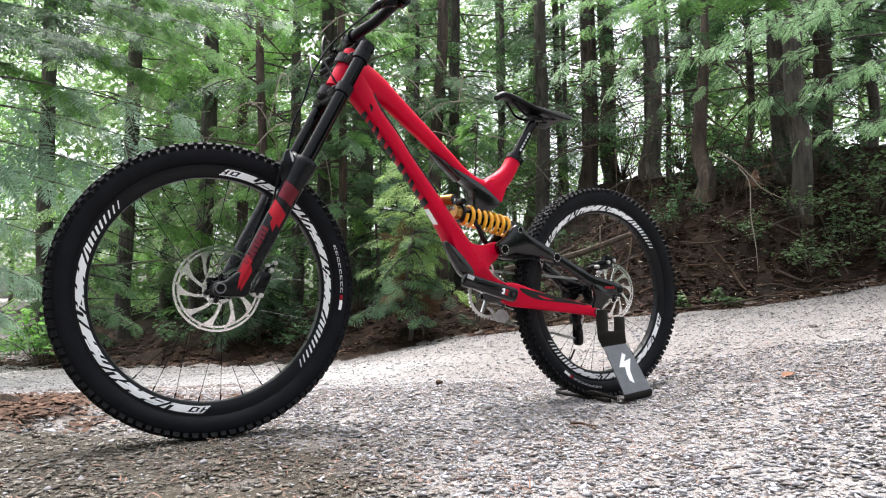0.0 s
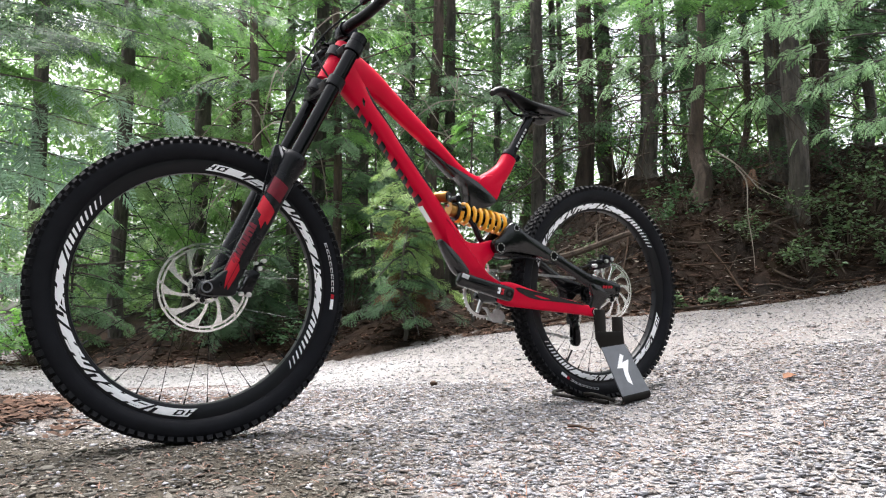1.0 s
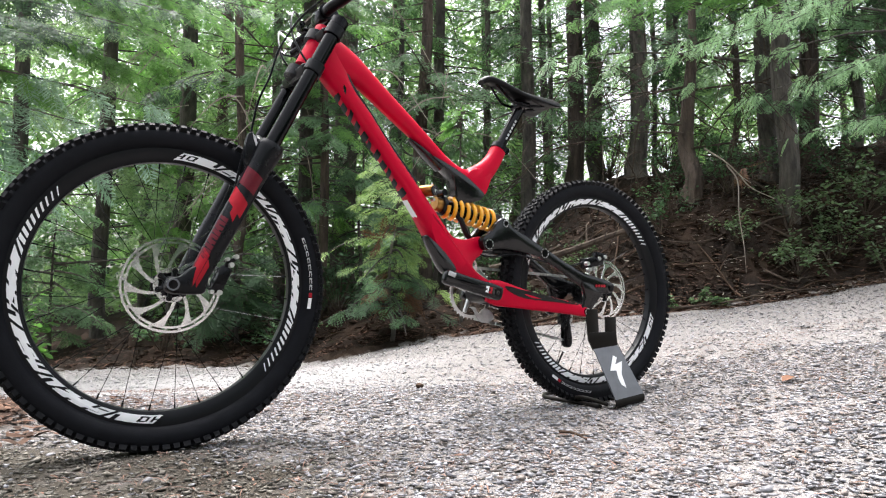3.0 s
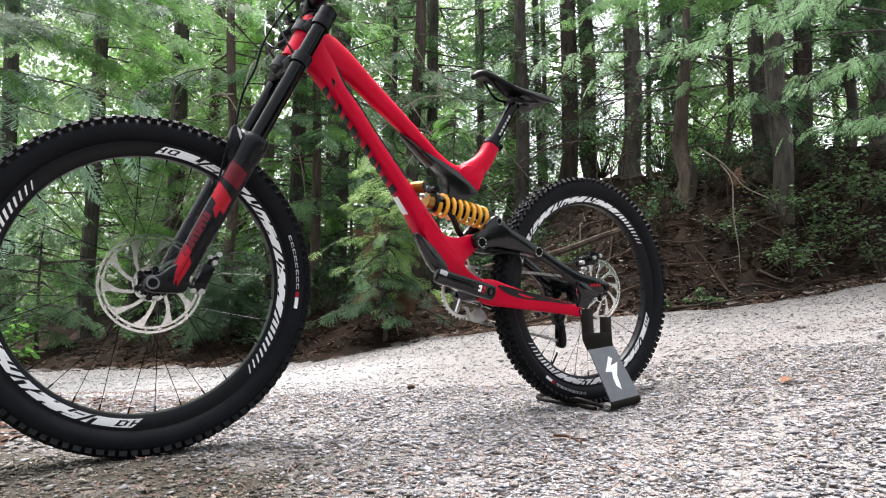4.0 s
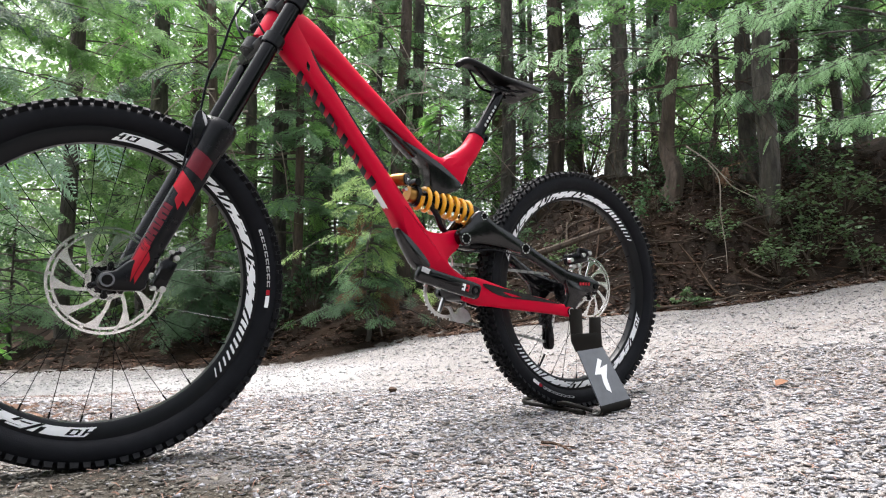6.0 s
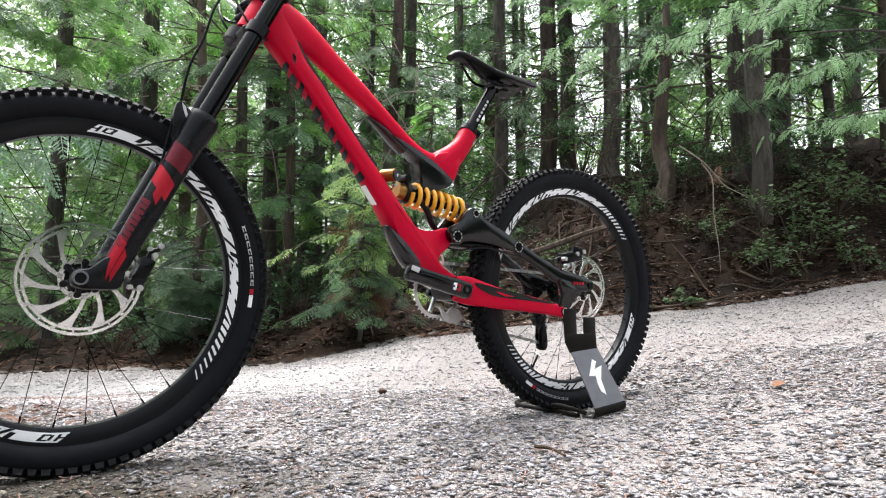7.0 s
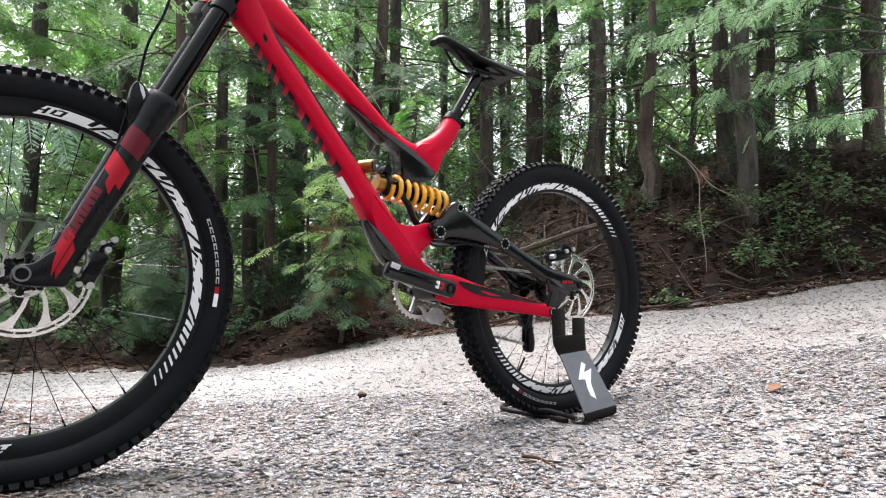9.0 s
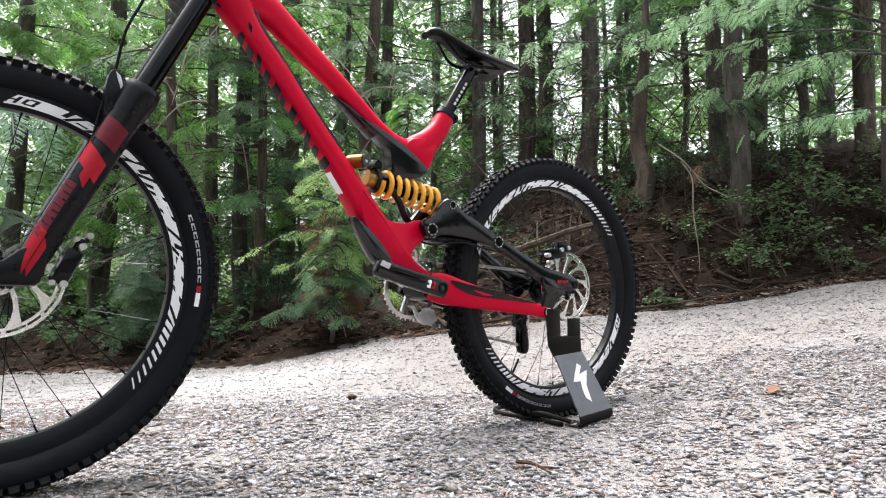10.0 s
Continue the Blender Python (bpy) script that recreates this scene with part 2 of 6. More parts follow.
def raw(name, verts, faces, material, parent=None, label="", smooth=False, mats=None):
    """A mesh from arrays: verts (n, 3), faces (k, 3) or (k, 4)."""
    verts, faces = np.asarray(verts, dtype=np.float32), np.asarray(faces, dtype=np.int32)
    me = bpy.data.meshes.new(name)
    k = faces.shape[1]
    me.vertices.add(len(verts))
    me.vertices.foreach_set("co", verts.ravel())
    me.loops.add(faces.size)
    me.loops.foreach_set("vertex_index", faces.ravel())
    me.polygons.add(len(faces))
    me.polygons.foreach_set("loop_start", np.arange(0, faces.size, k, dtype=np.int32))
    me.update(calc_edges=True)
    for m in material if isinstance(material, (list, tuple)) else [material]:
        me.materials.append(m)
    if mats is not None:
        me.polygons.foreach_set("material_index", np.asarray(mats, dtype=np.int32))
    if smooth:
        me.polygons.foreach_set("use_smooth", np.ones(len(faces), dtype=bool))
    ob = new(name, me)
    if parent:
        ob.parent = parent
    if label:
        tagged(ob, label)
    return ob


def smooth_line(pts, n=8):
    """Catmull-Rom through points of any dimension."""
    pts = [np.asarray(p, dtype=float) for p in pts]
    pts = [2 * pts[0] - pts[1]] + pts + [2 * pts[-1] - pts[-2]]
    out = []
    for i in range(1, len(pts) - 2):
        a, b, c, d = pts[i - 1:i + 3]
        for k in range(n):
            s = k / n
            out.append(0.5 * (2 * b + (c - a) * s + (2 * a - 5 * b + 4 * c - d) * s * s + (3 * b - a - 3 * c + d) * s ** 3))
    out.append(pts[-2])
    return out


def tube(bm, pts, radius, seg=10, n=6, caps=True):
    """A round tube along a smooth line of (x, y, z) or (x, y, z, r)."""
    pts = [tuple(p) if len(p) == 4 else (*p, radius) for p in pts]
    line = smooth_line(pts, n) if n > 1 and len(pts) > 1 else [np.asarray(p, float) for p in pts]
    rings, up = [], None
    for i, q in enumerate(line):
        d = Vector(line[min(i + 1, len(line) - 1)][:3] - line[max(i - 1, 0)][:3]).normalized()
        if up is None:
            up = d.orthogonal().normalized()
        up = (up - d * up.dot(d)).normalized()
        w = d.cross(up)
        rings.append([bm.verts.new(Vector(q[:3]) + float(q[3]) * (math.cos(a) * up + math.sin(a) * w)) for a in (2 * math.pi * k / seg for k in range(seg))])
    for a, b in zip(rings, rings[1:]):
        for k in range(seg):
            bm.faces.new((a[k], a[(k + 1) % seg], b[(k + 1) % seg], b[k]))
    if caps:
        bm.faces.new(rings[0][::-1])
        bm.faces.new(rings[-1])
    return bm


def loft(bm, rows, seg=20, n=6, power=2.4):
    """A shell along the bike's plane; rows of x, z, half height, y, half width; rounded-box sections square to the line."""
    line = smooth_line(rows, n)
    rings = []
    for i, q in enumerate(line):
        a, b = line[max(i - 1, 0)], line[min(i + 1, len(line) - 1)]
        dx, dz = b[0] - a[0], b[1] - a[1]
        ln = math.hypot(dx, dz) or 1.0
        nx, nz = -dz / ln, dx / ln
        ring = []
        for k in range(seg):
            c, s = math.cos(2 * math.pi * k / seg), math.sin(2 * math.pi * k / seg)
            u = math.copysign(abs(c) ** (2 / power), c) * q[2]
            v = math.copysign(abs(s) ** (2 / power), s) * q[4]
            ring.append(bm.verts.new((q[0] + nx * u, q[3] + v, q[1] + nz * u)))
        rings.append(ring)
    for a, b in zip(rings, rings[1:]):
        for k in range(seg):
            bm.faces.new((a[k], a[(k + 1) % seg], b[(k + 1) % seg], b[k]))
    bm.faces.new(rings[0][::-1])
    bm.faces.new(rings[-1])
    return bm


def slab(bm, pts, y0, y1, bev=0.006, n=4, m=None):
    """A plate with rounded edges: a smooth outline of (x, z) between y0 and y1."""
    if n > 1:
        loop = list(pts) + [pts[0], pts[1], pts[2]]
        line = smooth_line(loop, n)[n:n * (len(pts) + 1)]
    else:
        line = [np.asarray(p, float) for p in pts]
    c = sum(line) / len(line)
    rings = []
    for y, inset in ((y0, bev), (y0 + math.copysign(bev * 0.3, y1 - y0), bev * 0.3), (y0 + math.copysign(bev, y1 - y0), 0), (y1 - math.copysign(bev, y1 - y0), 0), (y1 - math.copysign(bev * 0.3, y1 - y0), bev * 0.3), (y1, bev)):
        ring = []
        for i, q in enumerate(line):
            d = line[(i + 1) % len(line)] - line[i - 1]
            ln = math.hypot(*d) or 1.0
            nv = np.array((-d[1], d[0])) / ln
            if area2(line) < 0:
                nv = -nv
            w = q + nv * inset
            ring.append(bm.verts.new((w[0], y, w[1])))
        rings.append(ring)
    k = len(line)
    for a, b in zip(rings, rings[1:]):
        for i in range(k):
            bm.faces.new((a[i], a[(i + 1) % k], b[(i + 1) % k], b[i]))
    bm.faces.new(rings[0][::-1])
    bm.faces.new(rings[-1])
    return bm


def area2(line):
    return sum(a[0] * b[1] - b[0] * a[1] for a, b in zip(line, line[1:] + line[:1]))


def lathe(bm, profile, seg=96, axis="y", at=(0, 0, 0), closed=True):
    """Turns (radius, along) pairs round the y axis."""
    rings = []
    for r, h in profile:
        ring = []
        for k in range(seg):
            a = 2 * math.pi * k / seg
            p = (r * math.cos(a), h, r * math.sin(a)) if axis == "y" else (r * math.cos(a), r * math.sin(a), h)
            ring.append(bm.verts.new((p[0] + at[0], p[1] + at[1], p[2] + at[2])))
        rings.append(ring)
    pairs = list(zip(rings, rings[1:]))
    if closed:
        pairs.append((rings[-1], rings[0]))
    for a, b in pairs:
        for k in range(seg):
            bm.faces.new((a[k], a[(k + 1) % seg], b[(k + 1) % seg], b[k]))
    if not closed:
        bm.faces.new(rings[0][::-1])
        bm.faces.new(rings[-1])
    return bm


def rod(bm, a, b, r, seg=12, r2=None):
    a, b = Vector(a), Vector(b)
    d = (b - a).normalized()
    u = d.orthogonal().normalized()
    w = d.cross(u)
    rings = [[bm.verts.new(p + rr * (math.cos(t) * u + math.sin(t) * w)) for t in (2 * math.pi * k / seg for k in range(seg))] for p, rr in ((a, r), (b, r if r2 is None else r2))]
    for k in range(seg):
        bm.faces.new((rings[0][k], rings[0][(k + 1) % seg], rings[1][(k + 1) % seg], rings[1][k]))
    bm.faces.new(rings[0][::-1])
    bm.faces.new(rings[1])
    return bm


def box(bm, c, size, m=None, bev=0.0):
    r = bmesh.ops.create_cube(bm, size=1.0, matrix=Matrix.Translation(c) @ (m or Matrix()) @ Matrix.Diagonal((*size, 1)))
    if bev:
        es = list({e for v in r["verts"] for e in v.link_edges})
        bmesh.ops.bevel(bm, geom=es, offset=bev, segments=2, affect="EDGES", profile=0.5)
    return bm


def B():
    return bmesh.new()


# ---------------------------------------------------------------- ground


def lerp_table(x, xs, zs):
    return np.interp(x, xs, zs)


def step(a, b, v):
    s = np.clip((v - a) / (b - a), 0, 1)
    return s * s * (3 - 2 * s)


EDGE_X = (-9.0, -3.7, -1.8, -0.87, -0.4, 0.075, 0.55, 1.5, 2.29, 2.9, 3.7, 9.0)
EDGE_Z = (-0.28, -0.26, -0.25, -0.195, -0.11, -0.01, 0.06, 0.178, 0.23, 0.32, 0.46, 0.9)
NEAR_X = (-6.0, -1.2, -0.6, 0.55, 1.08, 2.0, 5.0)
NEAR_Z = (0.06, 0.01, 0.0, 0.0, 0.075, 0.17, 0.42)
BANK_X = (-9.0, -4.2, -3.2, -1.8, 0.0, 1.0, 1.8, 2.6, 4.0, 9.0)
BANK_H = (0.0, 0.0, 0.15, 0.28, 0.33, 0.5, 0.85, 1.0, 1.1, 1.3)


def waves(x, y):
    return (0.5 * np.sin(2.3 * x + 1.1 * y) + 0.3 * np.sin(4.1 * y - 1.7 * x + 1) + 0.25 * np.sin(7.3 * x + 5.1 * y + 2) + 0.2 * np.sin(11.7 * x - 9.1 * y))


def bank_foot(x):
    return 5.5 + 0.12 * np.sin(2.1 * x) + 0.06 * np.sin(5.3 * x + 1)


def height(x, y):
    """The ground's height: a gravel road that dips away behind the bike and climbs to one side, and a wooded bank."""
    x, y = np.asarray(x, float), np.asarray(y, float)
    s = np.clip((y - 2.0) / 3.5, 0, 1)
    z = (1 - s) * lerp_table(x, NEAR_X, NEAR_Z) + s * lerp_table(x, EDGE_X, EDGE_Z)
    z = z - 0.06 * np.exp(-((y - 3.6) / 0.8) ** 2) * (1 - step(0.2, 1.2, x))
    f = bank_foot(x)
    up = step(0.0, 1.5, y - f)
    z = z + lerp_table(x, BANK_X, BANK_H) * up + 0.035 * np.clip(y - f - 1.5, 0, 14) + 0.26 * np.clip(y - f - 1.4, 0, 2.4) * step(0.6, 2.2, x)
    z = z + waves(x * 1.3, y * 1.3) * (0.012 + 0.07 * up)
    flat = np.exp(-(((x - 0.0) / 1.2) ** 2 + ((y - 1.9) / 0.7) ** 2) * 0.7)
    return z - waves(x * 1.3, y * 1.3) * 0.012 * flat


def soil_mask(x, y):
    side = step(-0.2, 0.35, y - bank_foot(x)) * step(-0.5, 0.3, x + 0.60 * y)
    left = 1 - step(0.70, 1.12, np.hypot((x + 1.92) / 0.98, (y - 1.98) / 0.44) + 0.16 * np.sin(5 * x + 1) * np.sin(6 * y) + 0.06 * np.sin(17 * x) * np.sin(19 * y + 2))
    return np.clip(np.maximum(side, 0.72 * left) + step(14, 20, np.abs(x)) * (1 - step(-6, -4, -x) * step(3, 5, y)) + step(14, 20, -y), 0, 1)


def shaded_fines_mask(x, y):
    """Brown fines between the stones on the near side of the road, with the shade there put into their colour."""
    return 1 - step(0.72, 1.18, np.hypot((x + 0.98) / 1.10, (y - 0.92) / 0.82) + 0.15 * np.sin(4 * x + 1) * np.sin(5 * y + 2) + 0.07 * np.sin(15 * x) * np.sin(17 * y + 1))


gx = np.concatenate([-np.geomspace(300, 7.2, 16), np.arange(-7, 7.001, 0.06), np.geomspace(7.2, 300, 16)])
gy = np.concatenate([-np.geomspace(300, 1.4, 18), np.arange(-1.2, 9.001, 0.06), np.geomspace(9.2, 400, 22)])
GX, GY = np.meshgrid(gx, gy)
GZ = height(GX, GY)
rng = np.random.default_rng(3)
GZ = GZ + rng.normal(0, 0.0012, GZ.shape) * (np.abs(GX) < 7) + rng.normal(0, 0.02, GZ.shape) * soil_mask(GX, GY) * (np.abs(GX) < 7)
nx_, ny_ = len(gx), len(gy)
ii = np.arange(nx_ * ny_).reshape(ny_, nx_)
ground = raw("ground", np.stack([GX.ravel(), GY.ravel(), GZ.ravel()], 1),
             np.stack([ii[:-1, :-1], ii[:-1, 1:], ii[1:, 1:], ii[1:, :-1]], -1).reshape(-1, 4), M_GROUND, smooth=True)
tagged(ground, "pale gravel forest road with a dark soil bank", "ground", kind="structure")
at = ground.data.attributes.new("soil", "FLOAT", "POINT")
at.data.foreach_set("value", soil_mask(GX, GY).ravel().astype(np.float32))
at = ground.data.attributes.new("shaded_fines", "FLOAT", "POINT")
at.data.foreach_set("value", shaded_fines_mask(GX, GY).ravel().astype(np.float32))
# where the clearing's light is painted on the road
at = ground.data.attributes.new("clearing_light", "FLOAT", "POINT")
at.data.foreach_set("value", (step(2.3, 3.2, GY + 0.20 * np.sin(2.3 * GX)) * (1 - step(3.9, 5.3 - 0.6 * step(-0.6, 0.2, GX), GY)) * (1 - step(-1.1, 0.2, GX + 0.25 * np.sin(2.7 * GY) + 0.12 * np.sin(7 * GY)))).ravel().astype(np.float32))


def rot_random(rg, n):
    """n random turns as matrices."""
    q = rg.normal(size=(n, 4))
    q /= np.linalg.norm(q, axis=1)[:, None]
    w, x, y, z = q.T
    return np.stack([np.stack([1 - 2 * (y * y + z * z), 2 * (x * y - z * w), 2 * (x * z + y * w)], -1),
                     np.stack([2 * (x * y + z * w), 1 - 2 * (x * x + z * z), 2 * (y * z - x * w)], -1),
                     np.stack([2 * (x * z - y * w), 2 * (y * z + x * w), 1 - 2 * (x * x + y * y)], -1)], 1)


def rot_z(a):
    c, s, o, i = np.cos(a), np.sin(a), np.zeros_like(a), np.ones_like(a)
    return np.stack([np.stack([c, -s, o], -1), np.stack([s, c, o], -1), np.stack([o, o, i], -1)], 1)


def ico(level):
    bm = B()
    bmesh.ops.create_icosphere(bm, subdivisions=level, radius=1.0)
    v = np.array([q.co[:] for q in bm.verts])
    f = np.array([[q.index for q in p.verts] for p in bm.faces])
    bm.free()
    return v, f


def chip():
    """A sharp-edged chip of five corners and six faces."""
    return np.array([(1, 0, 0), (-0.6, 0.85, 0), (-0.55, -0.8, 0), (0.1, 0.1, 0.9), (0.0, -0.1, -0.9)], float), np.array([(0, 1, 3), (1, 2, 3), (2, 0, 3), (1, 0, 4), (2, 1, 4), (0, 2, 4)])


def scatter_stones(name, rg, x, y, size, level, material, label, sink=0.25):
    """Many angular stones in one mesh, each its own island, lying flat on the ground."""
    n = len(x)
    v, f = ico(level) if level else chip()
    sc = size[:, None] * np.stack([rg.uniform(0.8, 1.5, n), rg.uniform(0.7, 1.15, n), rg.uniform(0.14, 0.38, n)], 1)
    lump = 1 + rg.normal(0, 0.22, (n, len(v), 1))
    p = v[None] * lump
    p = np.einsum("nij,nvj->nvi", rot_random(rg, n), p) * sc[:, None]
    p = np.einsum("nij,nvj->nvi", rot_z(rg.uniform(0, 6.28, n)), p)
    tilt = rg.normal(0, 0.16, (n, 2))
    p[..., 2] += p[..., 0] * tilt[:, :1] + p[..., 1] * tilt[:, 1:]
    p += np.stack([x, y, height(x, y) + sc[:, 2] * (1 - 2 * sink)], 1)[:, None]
    fs = (f[None] + (np.arange(n) * len(v))[:, None, None]).reshape(-1, 3)
    ob = raw(name, p.reshape(-1, 3), fs, material, smooth=False)
    return tagged(ob, label, "gravel", kind="stuff")


def field(rg, n, x0, x1, y0, y1):
    return rg.uniform(x0, x1, n), rg.uniform(y0, y1, n)


# ---------------------------------------------------------------- the bike: x ahead, y to its left, z up from the rear axle's height
AX = 0.349
bike = new("mountain_bike")
bike.matrix_world = pose(0.529, 2.214, AX, 0, 0, -149.07)
tagged(bike, "red and black downhill mountain bike held upright by a rear stand", "bicycle")
WB = 1.254
FORK_TOP, FORK_DIR = Vector((0.893, 0, 0.648)), Vector((0.446, 0, -0.895)).normalized()
rs = random.Random(5)


def polar(bm, strokes, r0, r1, a0, a1, y, thick=0.0006, n=4):
    """Flat pieces laid on a ring: each stroke a four-sided shape in (u along 0..1, v across 0..1)."""
    for quad in strokes:
        top = []
        for (u0, v0), (u1, v1) in zip(quad, quad[1:] + quad[:1]):
            for k in range(n):
                u, v = u0 + (u1 - u0) * k / n, v0 + (v1 - v0) * k / n
                a, r = a0 + (a1 - a0) * u, r0 + (r1 - r0) * v
                top.append((r * math.cos(a), y, r * math.sin(a)))
        f = bm.faces.new([bm.verts.new(q) for q in top])
        r = bmesh.ops.extrude_face_region(bm, geom=[f])
        for v in [g for g in r["geom"] if isinstance(g, bmesh.types.BMVert)]:
            v.co.y -= math.copysign(thick, y)
    return bm


def bar_quad(u0, v0, u1, v1, slant, width):
    """A slanted stroke from (u0, v0) to (u1, v1) with a width along u."""
    return [(u0 + slant * v0, v0), (u0 + width + slant * v0, v0), (u1 + width + slant * v1, v1), (u1 + slant * v1, v1)]


def rim_strokes():
    """The white shapes of a decal: slashes that grow, then one long band with slanted ends."""
    slashes = [bar_quad(0.021 * i, 0.06, 0.021 * i, 0.94, -0.02, 0.0045 + 0.0012 * i) for i in range(9)]
    return [[q] for q in slashes] + [[[(0.195, 0.0), (0.968, 0.0), (0.938, 1.0), (0.165, 1.0)]]]


def rim_letters():
    """The dark strokes that lie on the band, letter by letter: slanted ones, and D and H at its end."""
    out = []
    u = 0.212
    for k in (0, 1, 2, 3, 0, 4, 1, 3, 2, 0, 4, 3):
        mark = [bar_quad(u, 0.0, u, 1.0, -0.04, 0.013)]
        if k == 1:
            mark.append(bar_quad(u + 0.024, 0.0, u + 0.024, 0.70, -0.04, 0.014))
        if k == 2:
            mark.append(bar_quad(u + 0.012, 0.26, u + 0.012, 0.50, -0.04, 0.036))
        if k == 3:
            mark.append(bar_quad(u + 0.016, 0.30, u + 0.030, 1.0, -0.04, 0.014))
        if k == 4:
            mark.append(bar_quad(u + 0.010, 0.66, u + 0.010, 0.80, -0.04, 0.030))
            mark.append(bar_quad(u + 0.018, 0.22, u + 0.018, 0.36, -0.04, 0.030))
        out.append(mark)
        u += 0.0555
    d = 0.905
    out.append([bar_quad(d, 0.15, d, 0.85, -0.02, 0.009), bar_quad(d + 0.009, 0.70, d + 0.009, 0.85, -0.02, 0.013), bar_quad(d + 0.009, 0.15, d + 0.009, 0.30, -0.02, 0.013), bar_quad(d + 0.022, 0.22, d + 0.022, 0.78, -0.02, 0.008)])
    h = 0.944
    out.append([bar_quad(h, 0.15, h, 0.85, -0.02, 0.008), bar_quad(h + 0.020, 0.15, h + 0.020, 0.85, -0.02, 0.008), bar_quad(h + 0.008, 0.43, h + 0.008, 0.58, -0.02, 0.012)])
    return out


def tyre_profile():
    return [(0.2935, 0.013), (0.297, 0.0185), (0.304, 0.0248), (0.315, 0.0285), (0.326, 0.0290), (0.335, 0.0260), (0.341, 0.018), (0.3435, 0.008),
            (0.3435, -0.008), (0.341, -0.018), (0.335, -0.0260), (0.326, -0.0290), (0.315, -0.0285), (0.304, -0.0248), (0.297, -0.0185), (0.2935, -0.013)]


def knob(bm, ang, r, y, lean, lx, ly, h):
    """A tread block standing out of the casing, its faces drawn in towards the top."""
    m = Matrix.Rotation(-ang, 4, "Y") @ Matrix.Translation((r, y, 0)) @ Matrix.Rotation(lean, 4, "Z")
    low, high = [], []
    for sy, sz in ((-1, -1), (1, -1), (1, 1), (-1, 1)):
        low.append(bm.verts.new(m @ Vector((-0.003, sy * ly * 0.58, sz * lx * 0.58))))
        high.append(bm.verts.new(m @ Vector((h, sy * ly * 0.48, sz * lx * 0.46))))
    for k in range(4):
        bm.faces.new((low[k], low[(k + 1) % 4], high[(k + 1) % 4], high[k]))
    bm.faces.new(high)


def wheel(name, x, rotor_r, rotor_y, phase, decal_phase, label):
    rim = B()
    lathe(rim, [(0.2965, 0.0165), (0.297, 0.0145), (0.288, 0.013), (0.286, 0.010), (0.286, -0.010), (0.288, -0.013), (0.297, -0.0145), (0.2965, -0.0165),
                (0.2925, -0.0165), (0.270, -0.0135), (0.2655, -0.010), (0.264, 0.0), (0.2655, 0.010), (0.270, 0.0135), (0.2925, 0.0165)], 128)
    w = part(name, rim, M_RIM, bike, label)
    w.location = (x, 0, 0)
    w.rotation_euler = (0, phase, 0)
    t = B()
    lathe(t, tyre_profile(), 128)
    tyre = part("tyre", t, M_RUBBER, w, "black knobbly rubber tyre")
    k = B()
    n = 102
    for i in range(n):
        a = 2 * math.pi * i / n
        s = 2 * math.pi / n
        for side in (-1, 1):
            knob(k, a, 0.3375, side * 0.0262, side * 0.75, 0.0136 if i % 2 else 0.0112, 0.0090, 0.0080)
            knob(k, a + s * 0.5, 0.3425, side * 0.0145, side * 0.18, 0.0104, 0.0078, 0.0062)
            knob(k, a + (0.18 if i % 2 else 0.0) * s, 0.3432, side * 0.0055, 0, 0.0108, 0.0078, 0.0060)
    part("tread", k, M_KNOB, w, "rows of rubber tread knobs", smooth=False)
    # side marks on the tyre
    lb = B()
    a0 = decal_phase
    for i in range(8):
        u = i / 8
        for quad in ([(u, 0), (u + .1, 0), (u + .1, .22), (u, .22)], [(u, .78), (u + .1, .78), (u + .1, 1), (u, 1)], [(u, .22), (u + .03, .22), (u + .03, .78), (u, .78)]):
            polar(lb, [quad], 0.3105, 0.3165, a0 + 0.01, a0 + 0.42, 0.0292)
    part("tyre_lettering", lb, M_GREYDECAL, w)
    lb = B()
    polar(lb, [[(0, 0), (1, 0), (1, 1), (0, 1)]], 0.3095, 0.3175, a0 + 0.47, a0 + 0.55, 0.0293)
    part("tyre_label", lb, M_WHITE, w)
    lb = B()
    polar(lb, [[(0, 0), (1, 0), (1, 1), (0, 1)]], 0.3095, 0.3175, a0 + 0.43, a0 + 0.465, 0.0293)
    part("tyre_label", lb, M_REDDECAL, w, "red tyre label")
    # rim decals on both sides
    for side in (1, -1):
        for half in (0, 1):
            for shapes, lift, mt in ((rim_strokes(), 0.0, M_WHITE), (rim_letters(), 0.0005, M_RIM)):
                for k_, shape in enumerate(shapes):
                    d = B()
                    band = mt is M_WHITE and k_ == len(shapes) - 1
                    polar(d, shape, 0.2725, 0.2890, half * math.pi, half * math.pi - side * radians(134), side * 0.0172, n=30 if band else 4)
                    for v in d.verts:
                        r = math.hypot(v.co.x, v.co.z)
                        v.co.y = side * ((0.0172 if abs(v.co.y) > 0.0168 else 0.0150) + lift - (0.2925 - r) * 0.128)
                    part("rim_band" if band else "rim_slash" if mt is M_WHITE else "rim_letter", d, mt, w, "", smooth=False)
    # hub and spokes
    hb = B()
    lathe(hb, [(0.011, -0.052), (0.011, -0.036), (0.030, -0.034), (0.030, -0.029), (0.017, -0.022), (0.016, 0.022), (0.030, 0.029), (0.030, 0.034), (0.011, 0.036), (0.011, 0.052)], 32, closed=False)
    part("hub", hb, M_DARKMETAL, w)
    for i in range(32):
        side = 1 if i % 2 else -1
        a = 2 * math.pi * i / 32
        b = a + (1 if (i // 2) % 2 else -1) * radians(78)
        s = B()
